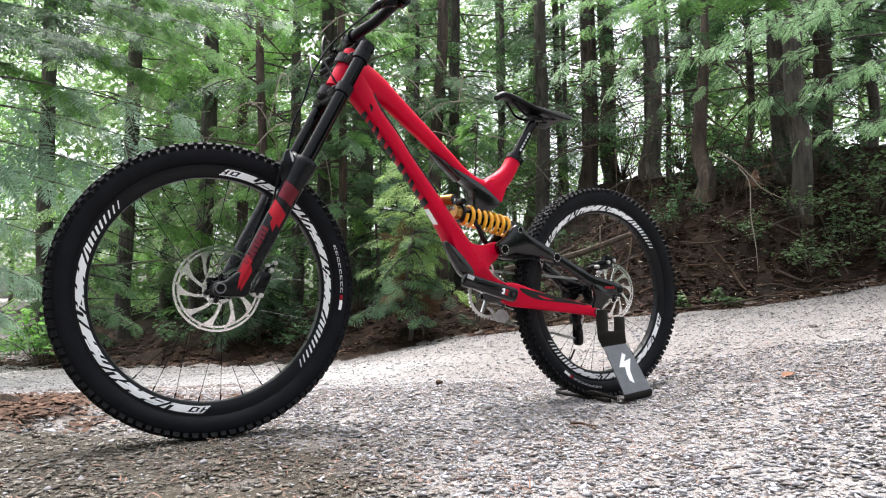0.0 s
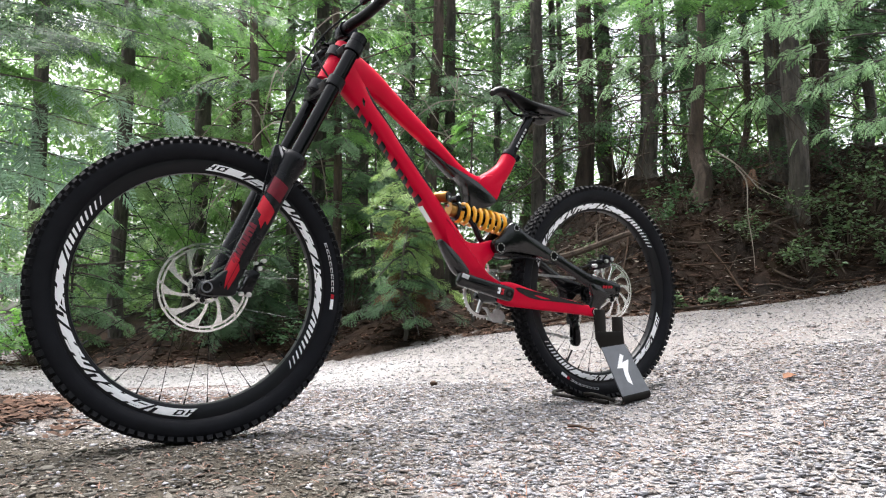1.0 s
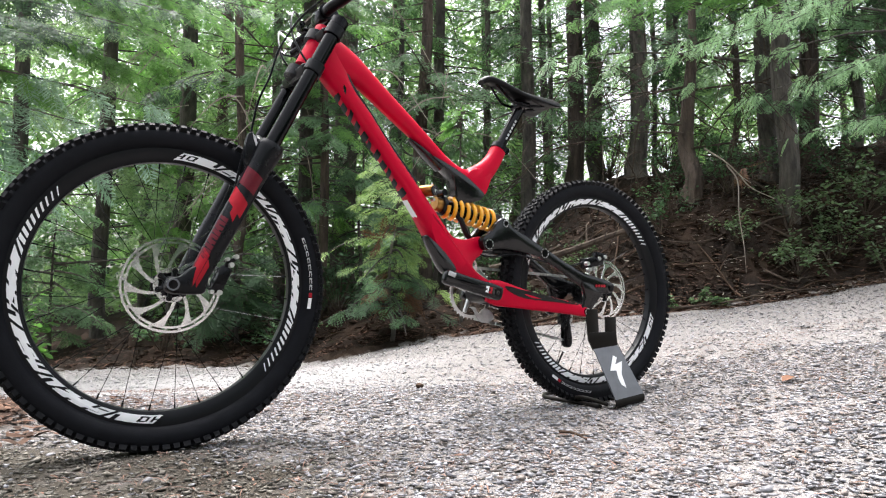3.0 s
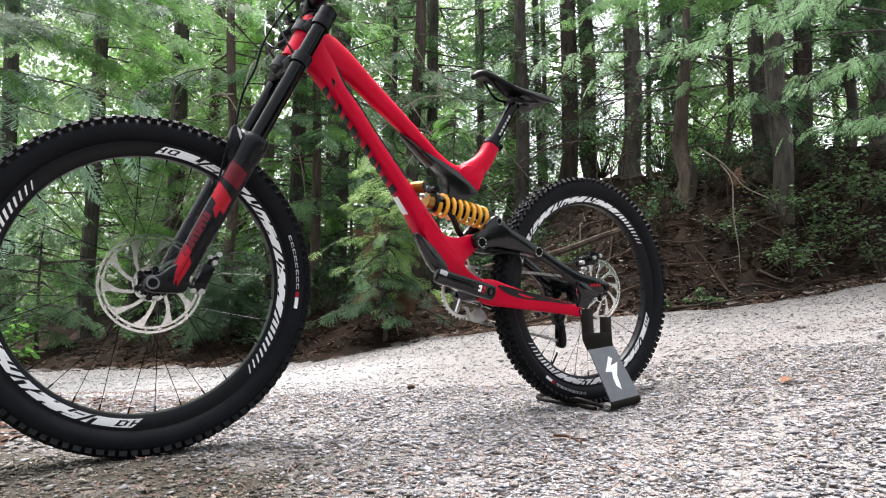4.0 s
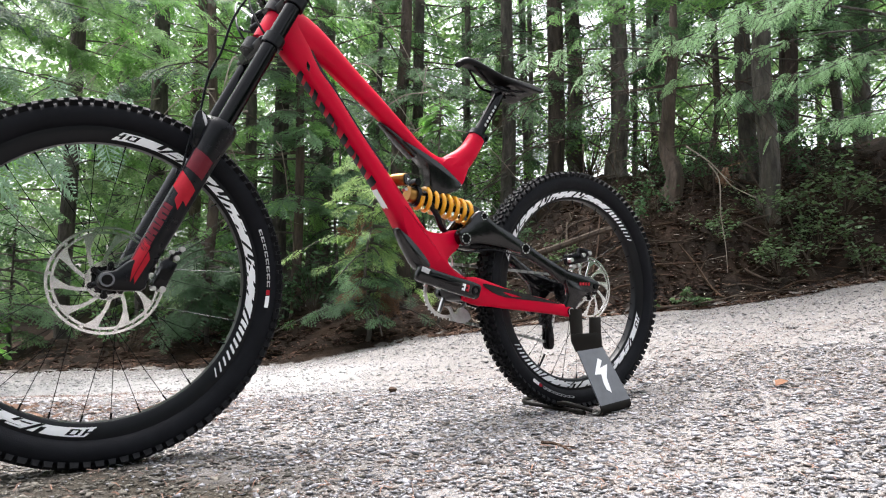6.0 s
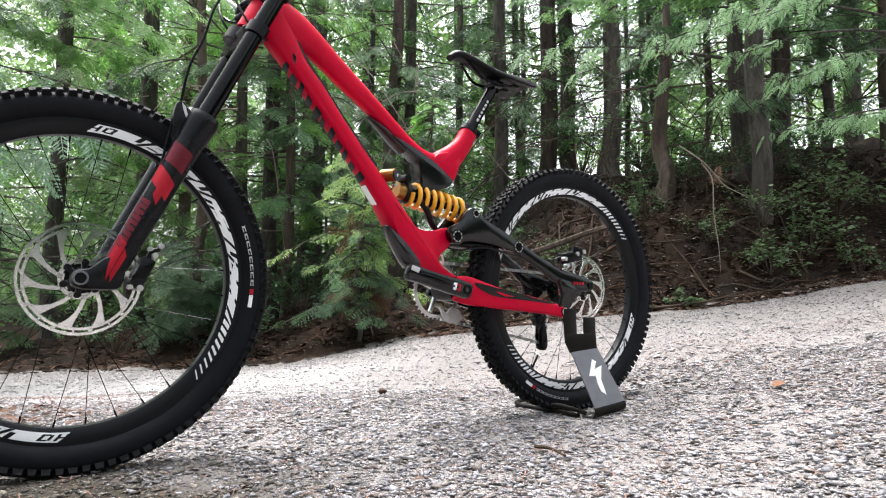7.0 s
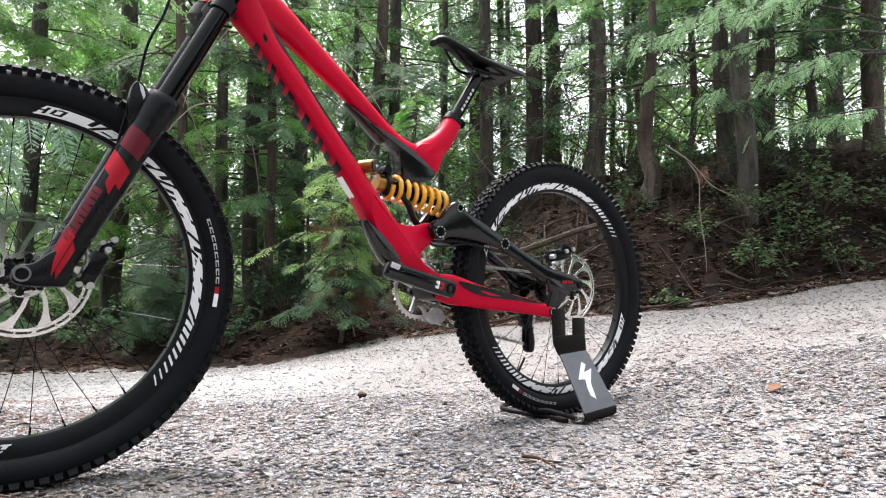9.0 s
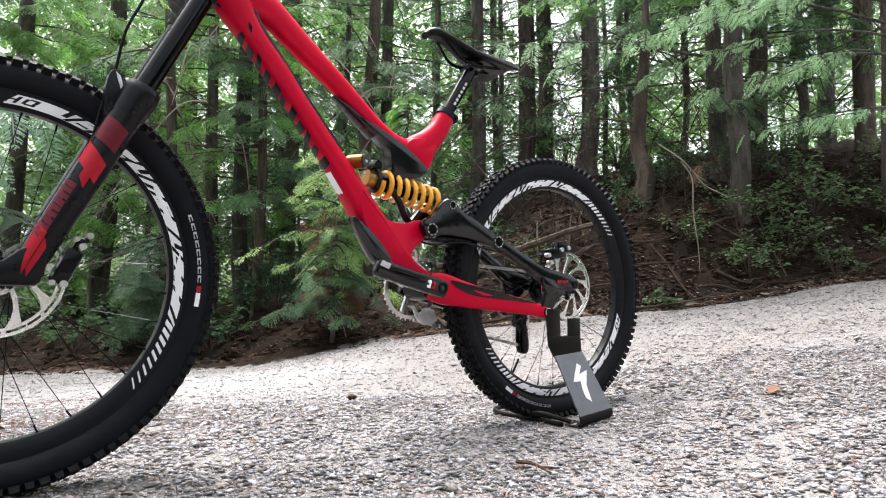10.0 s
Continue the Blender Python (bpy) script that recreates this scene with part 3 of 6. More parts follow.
        rod(s, (0.029 * math.cos(b), side * 0.0315, 0.029 * math.sin(b)), (0.264 * math.cos(a), side * 0.003, 0.264 * math.sin(a)), 0.00075, 5)
        rod(s, (0.252 * math.cos(a) + 0.002 * math.cos(b), side * 0.0042, 0.252 * math.sin(a) + 0.002 * math.sin(b)), (0.265 * math.cos(a), side * 0.003, 0.265 * math.sin(a)), 0.0018, 6)
        part("spoke", s, M_DARKMETAL, w, "thin black steel spoke")
    # disc
    d = B()
    R = rotor_r
    lathe(d, [(R, rotor_y - .0009), (R, rotor_y + .0009), (R - .0050, rotor_y + .0009), (R - .0050, rotor_y - .0009)], 120)
    lathe(d, [(R - .0090, rotor_y - .0009), (R - .0090, rotor_y + .0009), (R - .0138, rotor_y + .0009), (R - .0138, rotor_y - .0009)], 120)
    lathe(d, [(0.0365, rotor_y - .0009), (0.0365, rotor_y + .0009), (0.0295, rotor_y + .0009), (0.0295, rotor_y - .0009)], 60)
    for i in range(20):
        a = 2 * math.pi * i / 20
        polar(d, [[(0, 0), (1, 0), (1.5, 1), (0.5, 1)]], R - .0105, R - .0035, a, a + (0.070 if i % 2 == 0 else 0.030), rotor_y + 0.0009, 0.0018)
    arms = 10
    for i in range(arms):
        a = 2 * math.pi * i / arms
        rim_ = []
        for sgn in (-1, 1):
            edge_ = []
            for s in (0, 0.2, 0.4, 0.6, 0.8, 0.92, 1.0):
                r = 0.027 + (R - 0.0125 - 0.027) * s
                ang = a + 0.62 * s - 0.10 * s * s
                wd = (0.0034 + 0.0010 * s + 0.030 * max(0, s - 0.66) ** 1.3 + 0.003 * max(0, 0.2 - s) * 5) / r
                edge_.append((r * math.cos(ang + sgn * wd), r * math.sin(ang + sgn * wd)))
            rim_.append(edge_)
        va, vb = ([[d.verts.new((x_, y_, z_)) for x_, z_ in e_] for e_ in rim_] for y_ in (rotor_y - .0009, rotor_y + .0009))
        for k_ in range(6):
            d.faces.new((va[0][k_], va[1][k_], va[1][k_ + 1], va[0][k_ + 1]))
            d.faces.new((vb[1][k_], vb[0][k_], vb[0][k_ + 1], vb[1][k_ + 1]))
            for q_ in (0, 1):
                d.faces.new((va[q_][k_], va[q_][k_ + 1], vb[q_][k_ + 1], vb[q_][k_]))
    part("brake_disc", d, M_STEEL, w, "slotted silver steel brake disc", smooth=False)
    sp = B()
    lathe(sp, [(0.019, rotor_y + .001), (0.019, rotor_y + .005), (0.016, rotor_y + .007), (0.012, rotor_y + .012), (0.012, rotor_y - .012), (0.018, rotor_y - .010), (0.019, rotor_y - .001)], 32)
    for i in range(6):
        a = 2 * math.pi * i / 6
        rod(sp, (0.029 * math.cos(a), rotor_y - 0.003, 0.029 * math.sin(a)), (0.029 * math.cos(a), rotor_y + 0.0045, 0.029 * math.sin(a)), 0.0062, 12)
        rod(sp, (0.012 * math.cos(a), rotor_y + 0.001, 0.012 * math.sin(a)), (0.028 * math.cos(a), rotor_y + 0.001, 0.028 * math.sin(a)), 0.0050, 8)
        rod(sp, (0.029 * math.cos(a), rotor_y, 0.029 * math.sin(a)), (0.029 * math.cos(a), rotor_y + 0.0070, 0.029 * math.sin(a)), 0.0032, 6)
    part("disc_carrier", sp, M_BLACK, w)
    return w


front_wheel = wheel("front_wheel", WB, 0.100, 0.052, radians(-40), 2.06, "black front wheel with white rim lettering")
rear_wheel = wheel("rear_wheel", 0.0, 0.092, 0.058, radians(-145), 2.27, "black rear wheel with white rim lettering")

# frame
f = B()
loft(f, [(0.905, 0.588, 0.046, 0, 0.029), (0.865, 0.572, 0.043, 0, 0.028), (0.830, 0.556, 0.036, 0, 0.026), (0.797, 0.536, 0.0294, 0, 0.024), (0.7575, 0.5055, 0.0264, 0, 0.023), (0.7205, 0.477, 0.0250, 0, 0.022), (0.680, 0.447, 0.0225, 0, 0.0215),
         (0.640, 0.4165, 0.0203, 0, 0.0205), (0.594, 0.380, 0.0186, 0, 0.0195), (0.556, 0.349, 0.0181, 0, 0.0195), (0.515, 0.323, 0.0200, 0, 0.0195), (0.478, 0.310, 0.0255, 0, 0.0205), (0.444, 0.317, 0.0320, 0, 0.0215), (0.412, 0.338, 0.0300, 0, 0.022),
         (0.385, 0.368, 0.0250, 0, 0.0225), (0.3635, 0.403, 0.0225, 0, 0.0225)], 24)
slab(f, [(0.404, 0.340), (0.402, 0.316), (0.410, 0.292), (0.424, 0.266), (0.444, 0.276), (0.484, 0.306), (0.475, 0.330), (0.440, 0.340)], -0.0212, 0.0212, 0.004, 3)
loft(f, [(0.915, 0.600, 0.042, 0, 0.030), (0.888, 0.545, 0.036, 0, 0.030), (0.847, 0.487, 0.0240, 0, 0.028), (0.798, 0.430, 0.0238, 0, 0.027), (0.747, 0.3665, 0.0216, 0, 0.027), (0.696, 0.304, 0.0225, 0, 0.027),
         (0.650, 0.2465, 0.0241, 0, 0.0300), (0.600, 0.178, 0.0285, 0, 0.0340), (0.553, 0.114, 0.034, 0, 0.0352), (0.505, 0.064, 0.034, 0, 0.0352)], 24, power=2.8)
rod(f, Vector((0.953, 0, 0.535)), Vector((0.901, 0, 0.640)), 0.0285, 24)
slab(f, [(0.606, 0.196), (0.600, 0.194), (0.592, 0.186), (0.578, 0.174), (0.545, 0.142), (0.515, 0.134), (0.484, 0.136), (0.460, 0.144), (0.444, 0.141), (0.440, 0.118), (0.445, 0.096), (0.464, 0.082), (0.476, 0.066), (0.468, 0.052), (0.446, 0.036),
         (0.424, 0.024), (0.430, 0.010), (0.470, 0.016), (0.515, 0.040), (0.550, 0.060), (0.575, 0.090), (0.598, 0.128), (0.610, 0.165)], 0.0, 0.0346, 0.004, 3)
frame_ob = part("frame", f, M_RED, bike, "glossy red moulded frame")
g = B()
slab(g, [(0.606, 0.360), (0.557, 0.343), (0.515, 0.325), (0.482, 0.308), (0.440, 0.278), (0.428, 0.265), (0.446, 0.247), (0.500, 0.234), (0.522, 0.246), (0.528, 0.285), (0.538, 0.312), (0.569, 0.334), (0.594, 0.350)], -0.0240, 0.0240, 0.0025, 3)
loft(g, [(0.664, 0.400, 0.003, 0, 0.008), (0.630, 0.377, 0.007, 0, 0.017), (0.600, 0.354, 0.009, 0, 0.0215), (0.565, 0.330, 0.012, 0, 0.0225)], 16, 4)
part("seat_tube_gusset", g, M_CARBON, frame_ob, "dark carbon gusset")
g = B()
slab(g, [(0.624, 0.140), (0.590, 0.118), (0.556, 0.086), (0.530, 0.052), (0.545, 0.036), (0.572, 0.046), (0.600, 0.086), (0.620, 0.122)], 0.006, 0.0368, 0.005, 3)
part("down_tube_guard", g, M_CARBON, frame_ob, "dark rubber guard under the down tube")
# dark line along the inner edge of the down tube
g = B()
for s in (1, -1):
    tube(g, [(0.852, s * 0.017, 0.540), (0.831, s * 0.016, 0.505), (0.781, s * 0.014, 0.4445), (0.731, s * 0.014, 0.380), (0.679, s * 0.014, 0.319), (0.645, s * 0.016, 0.279)], 0.0042, 8)
part("edge_line", g, M_CARBON, frame_ob)
# dark blocks in place of the lettering along the lower edge of the down tube


def tube_patch(c, d_, h, w, ln, a0, a1, skew):
    """A thin patch on the down tube's skin: centre, way along, half height and width, length, angles from the lower edge outwards."""
    bm = B()
    nrm = Vector((-d_.z, 0, d_.x))
    rows_ = []
    for k in range(7):
        a = radians(a0 + (a1 - a0) * k / 6)
        off = nrm * (h * math.cos(a) ** (2 / 2.8)) + Vector((0, w * math.copysign(abs(math.sin(a)) ** (2 / 2.8), a), 0))
        sk = d_ * (skew * k / 6)
        rows_.append((bm.verts.new(c + off - d_ * ln * 0.5 + sk), bm.verts.new(c + off + d_ * ln * 0.5 + sk)))
    for a_, b_ in zip(rows_, rows_[1:]):
        bm.faces.new((a_[0], a_[1], b_[1], b_[0]))
    return bm


for i in range(11):
    s = i / 10
    c = Vector((0.846 - 0.184 * s, 0, 0.486 - 0.225 * s))
    part("frame_lettering", tube_patch(c, Vector((-0.633, 0, -0.774)), 0.0252 - 0.0012 * math.sin(math.pi * s), 0.0288, (0.018, 0.021, 0.014)[i % 3], -24, (34, 22, 40, 28)[i % 4], (-0.014, -0.010, -0.018)[i % 3]), M_RIM, frame_ob, "dark block of frame lettering")
part("frame_sticker", tube_patch(Vector((0.630, 0, 0.2195)), Vector((-0.59, 0, -0.807)), 0.0266, 0.0312, 0.070, -26, 14, 0.0), M_WHITE, frame_ob, "white sticker under the down tube")
part("frame_mark", tube_patch(Vector((0.848, 0, 0.494)), Vector((-0.633, 0, -0.774)), 0.026, 0.0292, 0.012, 62, 84, -0.012), M_CARBON, frame_ob, "small dark mark below the head tube")

# fork
fk = B()
for s in (-1, 1):
    rod(fk, FORK_TOP + FORK_DIR * 0.016 + Vector((0, s * 0.082, 0)), FORK_TOP + FORK_DIR * 0.44 + Vector((0, s * 0.082, 0)), 0.0175, 24)
fork_ob = part("suspension_fork", fk, M_STANCHION, bike, "dual-crown fork with shiny black upper tubes")
for h, nm in ((0.046, "upper_crown"), (0.155, "lower_crown")):
    g = B()
    c = FORK_TOP + FORK_DIR * h
    for s in (-1, 1):
        rod(g, c - FORK_DIR * 0.013 + Vector((0, s * 0.082, 0)), c + FORK_DIR * 0.013 + Vector((0, s * 0.082, 0)), 0.0222, 24)
    nn = Vector((0.895, 0, 0.446))
    m_ = Matrix.Rotation(radians(26.5), 4, "Y")
    box(g, c + nn * 0.012, (0.030, 0.150, 0.022), m_, 0.005)
    rod(g, c - FORK_DIR * 0.014 - nn * -0.012, c + FORK_DIR * 0.014 + nn * 0.012, 0.030, 24)
    part(nm, g, M_BLACK, fork_ob, "matte black fork crown")
for s in (-1, 1):
    g = B()
    c = FORK_TOP + Vector((0, s * 0.082, 0))
    rod(g, c + FORK_DIR * 0.010, c + FORK_DIR * 0.032, 0.0215, 24)
    rod(g, c + FORK_DIR * 0.004, c + FORK_DIR * 0.012, 0.0150, 16)
    rod(g, c + FORK_DIR * 0.000, c + FORK_DIR * 0.006, 0.0080, 6)
    part("top_cap", g, M_DARKMETAL, fork_ob)
    g = B()
    p0 = FORK_TOP + FORK_DIR * 0.382 + Vector((0, s * 0.082, 0))
    low = FORK_TOP + FORK_DIR * 0.70 + Vector((0, s * 0.080, 0))
    tube(g, [(*(p0 - FORK_DIR * 0.010), 0.024), (*(p0), 0.0275), (*(p0 + FORK_DIR * 0.03), 0.0275), (*(p0 + FORK_DIR * 0.12), 0.0245), (*(p0 + FORK_DIR * 0.22), 0.0235), (*low, 0.0205), (*(low + FORK_DIR * 0.028), 0.016)], 0.02, 24, 5)
    # drop-out ahead of the leg, round the axle
    slab(g, [(1.215, 0.040), (1.245, 0.018), (1.268, 0.012), (1.274, -0.008), (1.260, -0.018), (1.225, -0.020), (1.195, -0.015), (1.19, 0.03)], s * 0.066, s * 0.097, 0.006, 3)
    leg = part("lower_leg", g, M_BLACK, fork_ob, "matte black lower fork leg")
    if s == 1:
        g = B()
        rod(g, (WB + 0.006, 0.095, 0), (WB + 0.006, 0.103, 0), 0.0125, 24)
        part("axle_cap", g, M_DARKMETAL, leg)
        g = B()
        lathe(g, [(0.0125, 0.103), (0.0125, 0.1042), (0.0092, 0.1042), (0.0092, 0.103)], 24, at=(WB + 0.006, 0, 0))
        part("axle_ring", g, M_STAND, leg, "grey axle ring")
        g = B()
        rod(g, (WB + 0.006, 0.101, 0), (WB + 0.006, 0.1045, 0), 0.0055, 6)
        part("axle_bolt", g, M_DARKMETAL, leg)


def leg_patch(t0, t1, a0, a1, r, skew=0.0, side=1):
    """A thin curved patch on the fork leg between lengths t0..t1 and angles a0..a1 round it (0 outward, positive forward)."""
    bm = B()
    grid = []
    nn = Vector((0.895, 0, 0.446))
    for i in range(7):
        row = []
        for k in range(7):
            u, v = i / 6, k / 6
            a = radians(a0 + (a1 - a0) * v)
            t = t0 + (t1 - t0) * u + skew * (v - 0.5)
            rr = r(t) + 0.0011
            c = FORK_TOP + FORK_DIR * t + Vector((0, side * (0.082 - 0.002 * max(0, (t - 0.4) / 0.3)), 0))
            row.append(bm.verts.new(c + rr * (math.cos(a) * Vector((0, side, 0)) + math.sin(a) * nn)))
        grid.append(row)
    for i in range(6):
        for k in range(6):
            bm.faces.new((grid[i][k], grid[i + 1][k], grid[i + 1][k + 1], grid[i][k + 1]))
    return bm


def leg_r(t):
    return float(np.interp(t, (0.37, 0.382, 0.412, 0.502, 0.602, 0.70, 0.728), (0.024, 0.0277, 0.0279, 0.0249, 0.0239, 0.0208, 0.0165)))


part("fork_decal", leg_patch(0.452, 0.494, -34, 62, leg_r, -0.012), M_DARKRED, fork_ob, "dark red fork patch")
part("fork_decal", leg_patch(0.510, 0.546, -30, 70, leg_r, -0.026), M_REDDECAL, fork_ob, "bright red fork patch")
part("fork_decal", leg_patch(0.545, 0.566, -6, 26, leg_r, -0.016), M_REDDECAL, fork_ob, "bright red fork patch")
for i in range(9):
    part("fork_lettering", leg_patch(0.570 + 0.0110 * i, 0.5775 + 0.0110 * i, 16, 66, leg_r, -0.004), M_DARKRED, fork_ob, "dark red fork lettering block")
    part("fork_lettering", leg_patch(0.5765 + 0.0110 * i, 0.5800 + 0.0110 * i, (16, 44, 30)[i % 3], (46, 66, 52)[i % 3], leg_r, -0.004), M_DARKRED, fork_ob, "dark red fork lettering block")
part("fork_decal", leg_patch(0.652, 0.724, 12, 60, leg_r, -0.012), M_REDDECAL, fork_ob, "bright red fork stripe")
part("fork_decal", leg_patch(0.672, 0.724, -14, 9, leg_r, -0.012), M_REDDECAL, fork_ob, "bright red fork stripe")
part("fork_decal", leg_patch(0.650, 0.722, 62, 76, leg_r, -0.012), M_DARKRED, fork_ob, "dark red fork stripe")
g = B()
slab(g, [(1.114, 0.330), (1.104, 0.338), (1.094, 0.330), (1.087, 0.304), (1.094, 0.270), (1.116, 0.262), (1.120, 0.295)], 0.070, 0.090, 0.004, 3)
tube(g, [(*(FORK_TOP + FORK_DIR * 0.372 + Vector((0, 0.082, 0))), 0.0285), (*(FORK_TOP + FORK_DIR * 0.384 + Vector((0, 0.082, 0))), 0.0310), (*(FORK_TOP + FORK_DIR * 0.402 + Vector((0, 0.082, 0))), 0.0300), (*(FORK_TOP + FORK_DIR * 0.432 + Vector((0, 0.082, 0))), 0.0272)], 0.03, 24, 4)
part("fork_guard", g, M_BLACK, fork_ob, "black plastic guard at the leg's top")
# reflection along the guard's edge, painted as a thin pale strip
g = B()
slab(g, [(1.104, 0.3345), (1.097, 0.3285), (1.0905, 0.304), (1.0945, 0.302), (1.1015, 0.322)], 0.0902, 0.0910, 0.0003, 1)
part("guard_glint", g, M_GREYDECAL, fork_ob, "pale painted glint along the fork guard's edge")
g = B()
tube(g, [(1.085, 0.072, 0.280), (1.080, 0.055, 0.322), (1.070, 0.0, 0.342), (1.080, -0.055, 0.322), (1.085, -0.072, 0.280)], 0.010, 12)
part("fork_arch", g, M_BLACK, fork_ob)
g = B()
slab(g, [(1.078, 0.314), (1.090, 0.328), (1.100, 0.325), (1.098, 0.310), (1.086, 0.300)], 0.078, 0.084, 0.002, 3)
part("cable_clip", g, M_BLACK, fork_ob, "black cable clip on the fork leg")
# front brake caliper behind the leg
g = B()
turn_ = Matrix.Rotation(radians(-24), 4, "Y")
box(g, (1.158, 0.066, 0.012), (0.026, 0.018, 0.060), turn_, 0.005)
box(g, (1.158, 0.038, 0.012), (0.026, 0.018, 0.056), turn_, 0.005)
box(g, (1.150, 0.052, 0.030), (0.018, 0.040, 0.016), turn_, 0.004)
box(g, (1.166, 0.052, -0.006), (0.018, 0.040, 0.014), turn_, 0.004)
rod(g, (1.158, 0.074, 0.012), (1.158, 0.078, 0.012), 0.011, 18)
tube(g, [(1.150, 0.060, 0.036, 0.005), (1.140, 0.064, 0.052, 0.005), (1.128, 0.066, 0.056, 0.004)], 0.005, 10)
cal = part("front_caliper", g, M_DARKMETAL, bike, "black brake caliper with silver bolts")
for dx, dz, rr_ in ((-0.030, 0.056, 0.0052), (-0.012, 0.050, 0.0040), (-0.020, 0.038, 0.0055), (0.004, -0.022, 0.0060), (0.020, -0.020, 0.0045)):
    g = B()
    rod(g, (1.158 + dx, 0.060, 0.006 + dz), (1.158 + dx, 0.079, 0.006 + dz), rr_, 10)
    rod(g, (1.158 + dx, 0.078, 0.006 + dz), (1.158 + dx, 0.080, 0.006 + dz), rr_ * 0.6, 6)
    part("bolt", g, M_ALU, cal, "silver bolt")

# cockpit
g = B()
box(g, (0.902, 0, 0.676), (0.056, 0.046, 0.030), Matrix.Rotation(radians(12), 4, "Y"), 0.006)
box(g, (0.876, 0, 0.660), (0.04, 0.05, 0.026), None, 0.006)
for y in (-0.018, 0.018):
    rod(g, (0.909, y - 0.006, 0.682), (0.909, y + 0.006, 0.682), 0.0205, 20)
stem = part("stem", g, M_DARKMETAL, bike, "black direct-mount stem")
g = B()
tube(g, [(0.835, -0.392, 0.738), (0.850, -0.30, 0.732), (0.862, -0.19, 0.724), (0.886, -0.10, 0.698), (0.908, -0.045, 0.684), (0.909, 0.0, 0.682), (0.908, 0.045, 0.684), (0.886, 0.10, 0.698), (0.862, 0.19, 0.724), (0.850, 0.30, 0.732), (0.835, 0.392, 0.738)], 0.0140, 16)
bar = part("handlebar", g, M_BLACK, bike, "matte black riser handlebar")
for s in (-1, 1):
    g = B()
    tube(g, [(0.852, s * 0.255, 0.729), (0.836, s * 0.392, 0.738)], 0.0165, 16, 2)
    for k in range(12):
        q = 0.262 + 0.0105 * k
        rod(g, (0.852 - 0.016 * (q - 0.255) / 0.137, s * q, 0.729 + 0.009 * (q - 0.255) / 0.137), (0.852 - 0.016 * (q + 0.006 - 0.255) / 0.137, s * (q + 0.006), 0.729 + 0.009 * (q + 0.006 - 0.255) / 0.137), 0.0178, 16)
    part("grip", g, M_RUBBER, bar, "ribbed black rubber grip")
    g = B()
    rod(g, (0.860, s * 0.195, 0.724), (0.858, s * 0.215, 0.725), 0.0195, 16)
    tube(g, [(0.872, s * 0.205, 0.716, 0.012), (0.905, s * 0.180, 0.712, 0.011), (0.915, s * 0.135, 0.708, 0.008)], 0.01, 12)
    part("brake_clamp", g, M_DARKMETAL, bar, "black brake lever body")
    g = B()
    if s > 0:
        tube(g, [(0.905, 0.185, 0.708, 0.006), (0.918, 0.24, 0.700, 0.005), (0.905, 0.33, 0.700, 0.005)], 0.005, 10)
    else:
        tube(g, [(0.876, -0.200, 0.656, 0.0050), (0.905, -0.222, 0.682, 0.0042), (0.930, -0.262, 0.718, 0.0036), (0.934, -0.275, 0.724, 0.0030)], 0.004, 10)
    part("brake_lever", g, M_ALU if s < 0 else M_DARKMETAL, bar, "slim brake lever")
g = B()
tube(g, [(0.890, -0.16, 0.690, 0.008), (0.912, -0.19, 0.668, 0.013), (0.900, -0.215, 0.650, 0.011), (0.880, -0.235, 0.650, 0.008)], 0.01, 12)
rod(g, (0.905, -0.175, 0.655), (0.915, -0.205, 0.648), 0.011, 14)
tube(g, [(0.902, -0.215, 0.645, 0.003), (0.925, -0.235, 0.650, 0.003), (0.935, -0.250, 0.662, 0.004)], 0.003, 8)
part("shifter", g, M_DARKMETAL, bar, "black gear shifter")
for nm, pts in (("brake_hose", [(0.915, 0.145, 0.706), (0.962, 0.120, 0.660), (1.000, 0.100, 0.620), (1.028, 0.090, 0.575), (1.050, 0.085, 0.530), (1.066, 0.080, 0.470), (1.090, 0.076, 0.410), (1.104, 0.068, 0.330), (1.120, 0.058, 0.27), (1.16, 0.056, 0.06)]),
                ("brake_hose", [(0.915, -0.135, 0.708), (0.965, -0.06, 0.70), (0.985, -0.01, 0.62), (0.955, 0.030, 0.535), (0.915, 0.012, 0.525)]),
                ("shift_cable", [(0.925, -0.19, 0.690), (0.985, -0.11, 0.66), (1.00, -0.04, 0.57), (0.958, -0.035, 0.525), (0.915, -0.012, 0.515)])):
    g = B()
    tube(g, pts, 0.0026, 8)
    part(nm, g, M_BLACK, bike, "thin black cable")

# saddle and post
g = B()
rod(g, (0.362, 0, 0.408), (0.283, 0, 0.537), 0.0152, 20)
post = part("seat_post", g, M_STANCHION, bike, "shiny black seat post")
g = B()
rod(g, (0.3655, 0, 0.404), (0.3575, 0, 0.4165), 0.0250, 24)
box(g, (0.338, 0.0, 0.404), (0.016, 0.026, 0.02), Matrix.Rotation(radians(-30), 4, "Y"), 0.003)
rod(g, (0.336, -0.016, 0.404), (0.336, 0.016, 0.404), 0.004, 10)
part("seat_clamp", g, M_DARKMETAL, post)
g = B()
for i in range(6):
    s = 0.25 + 0.085 * i
    box(g, (0.362 - 0.079 * s, 0.0153, 0.408 + 0.129 * s), (0.006, 0.0006, 0.008), Matrix.Rotation(radians(-31), 4, "Y"))
part("post_lettering", g, M_GREYDECAL, post, "pale lettering blocks")
sd = []
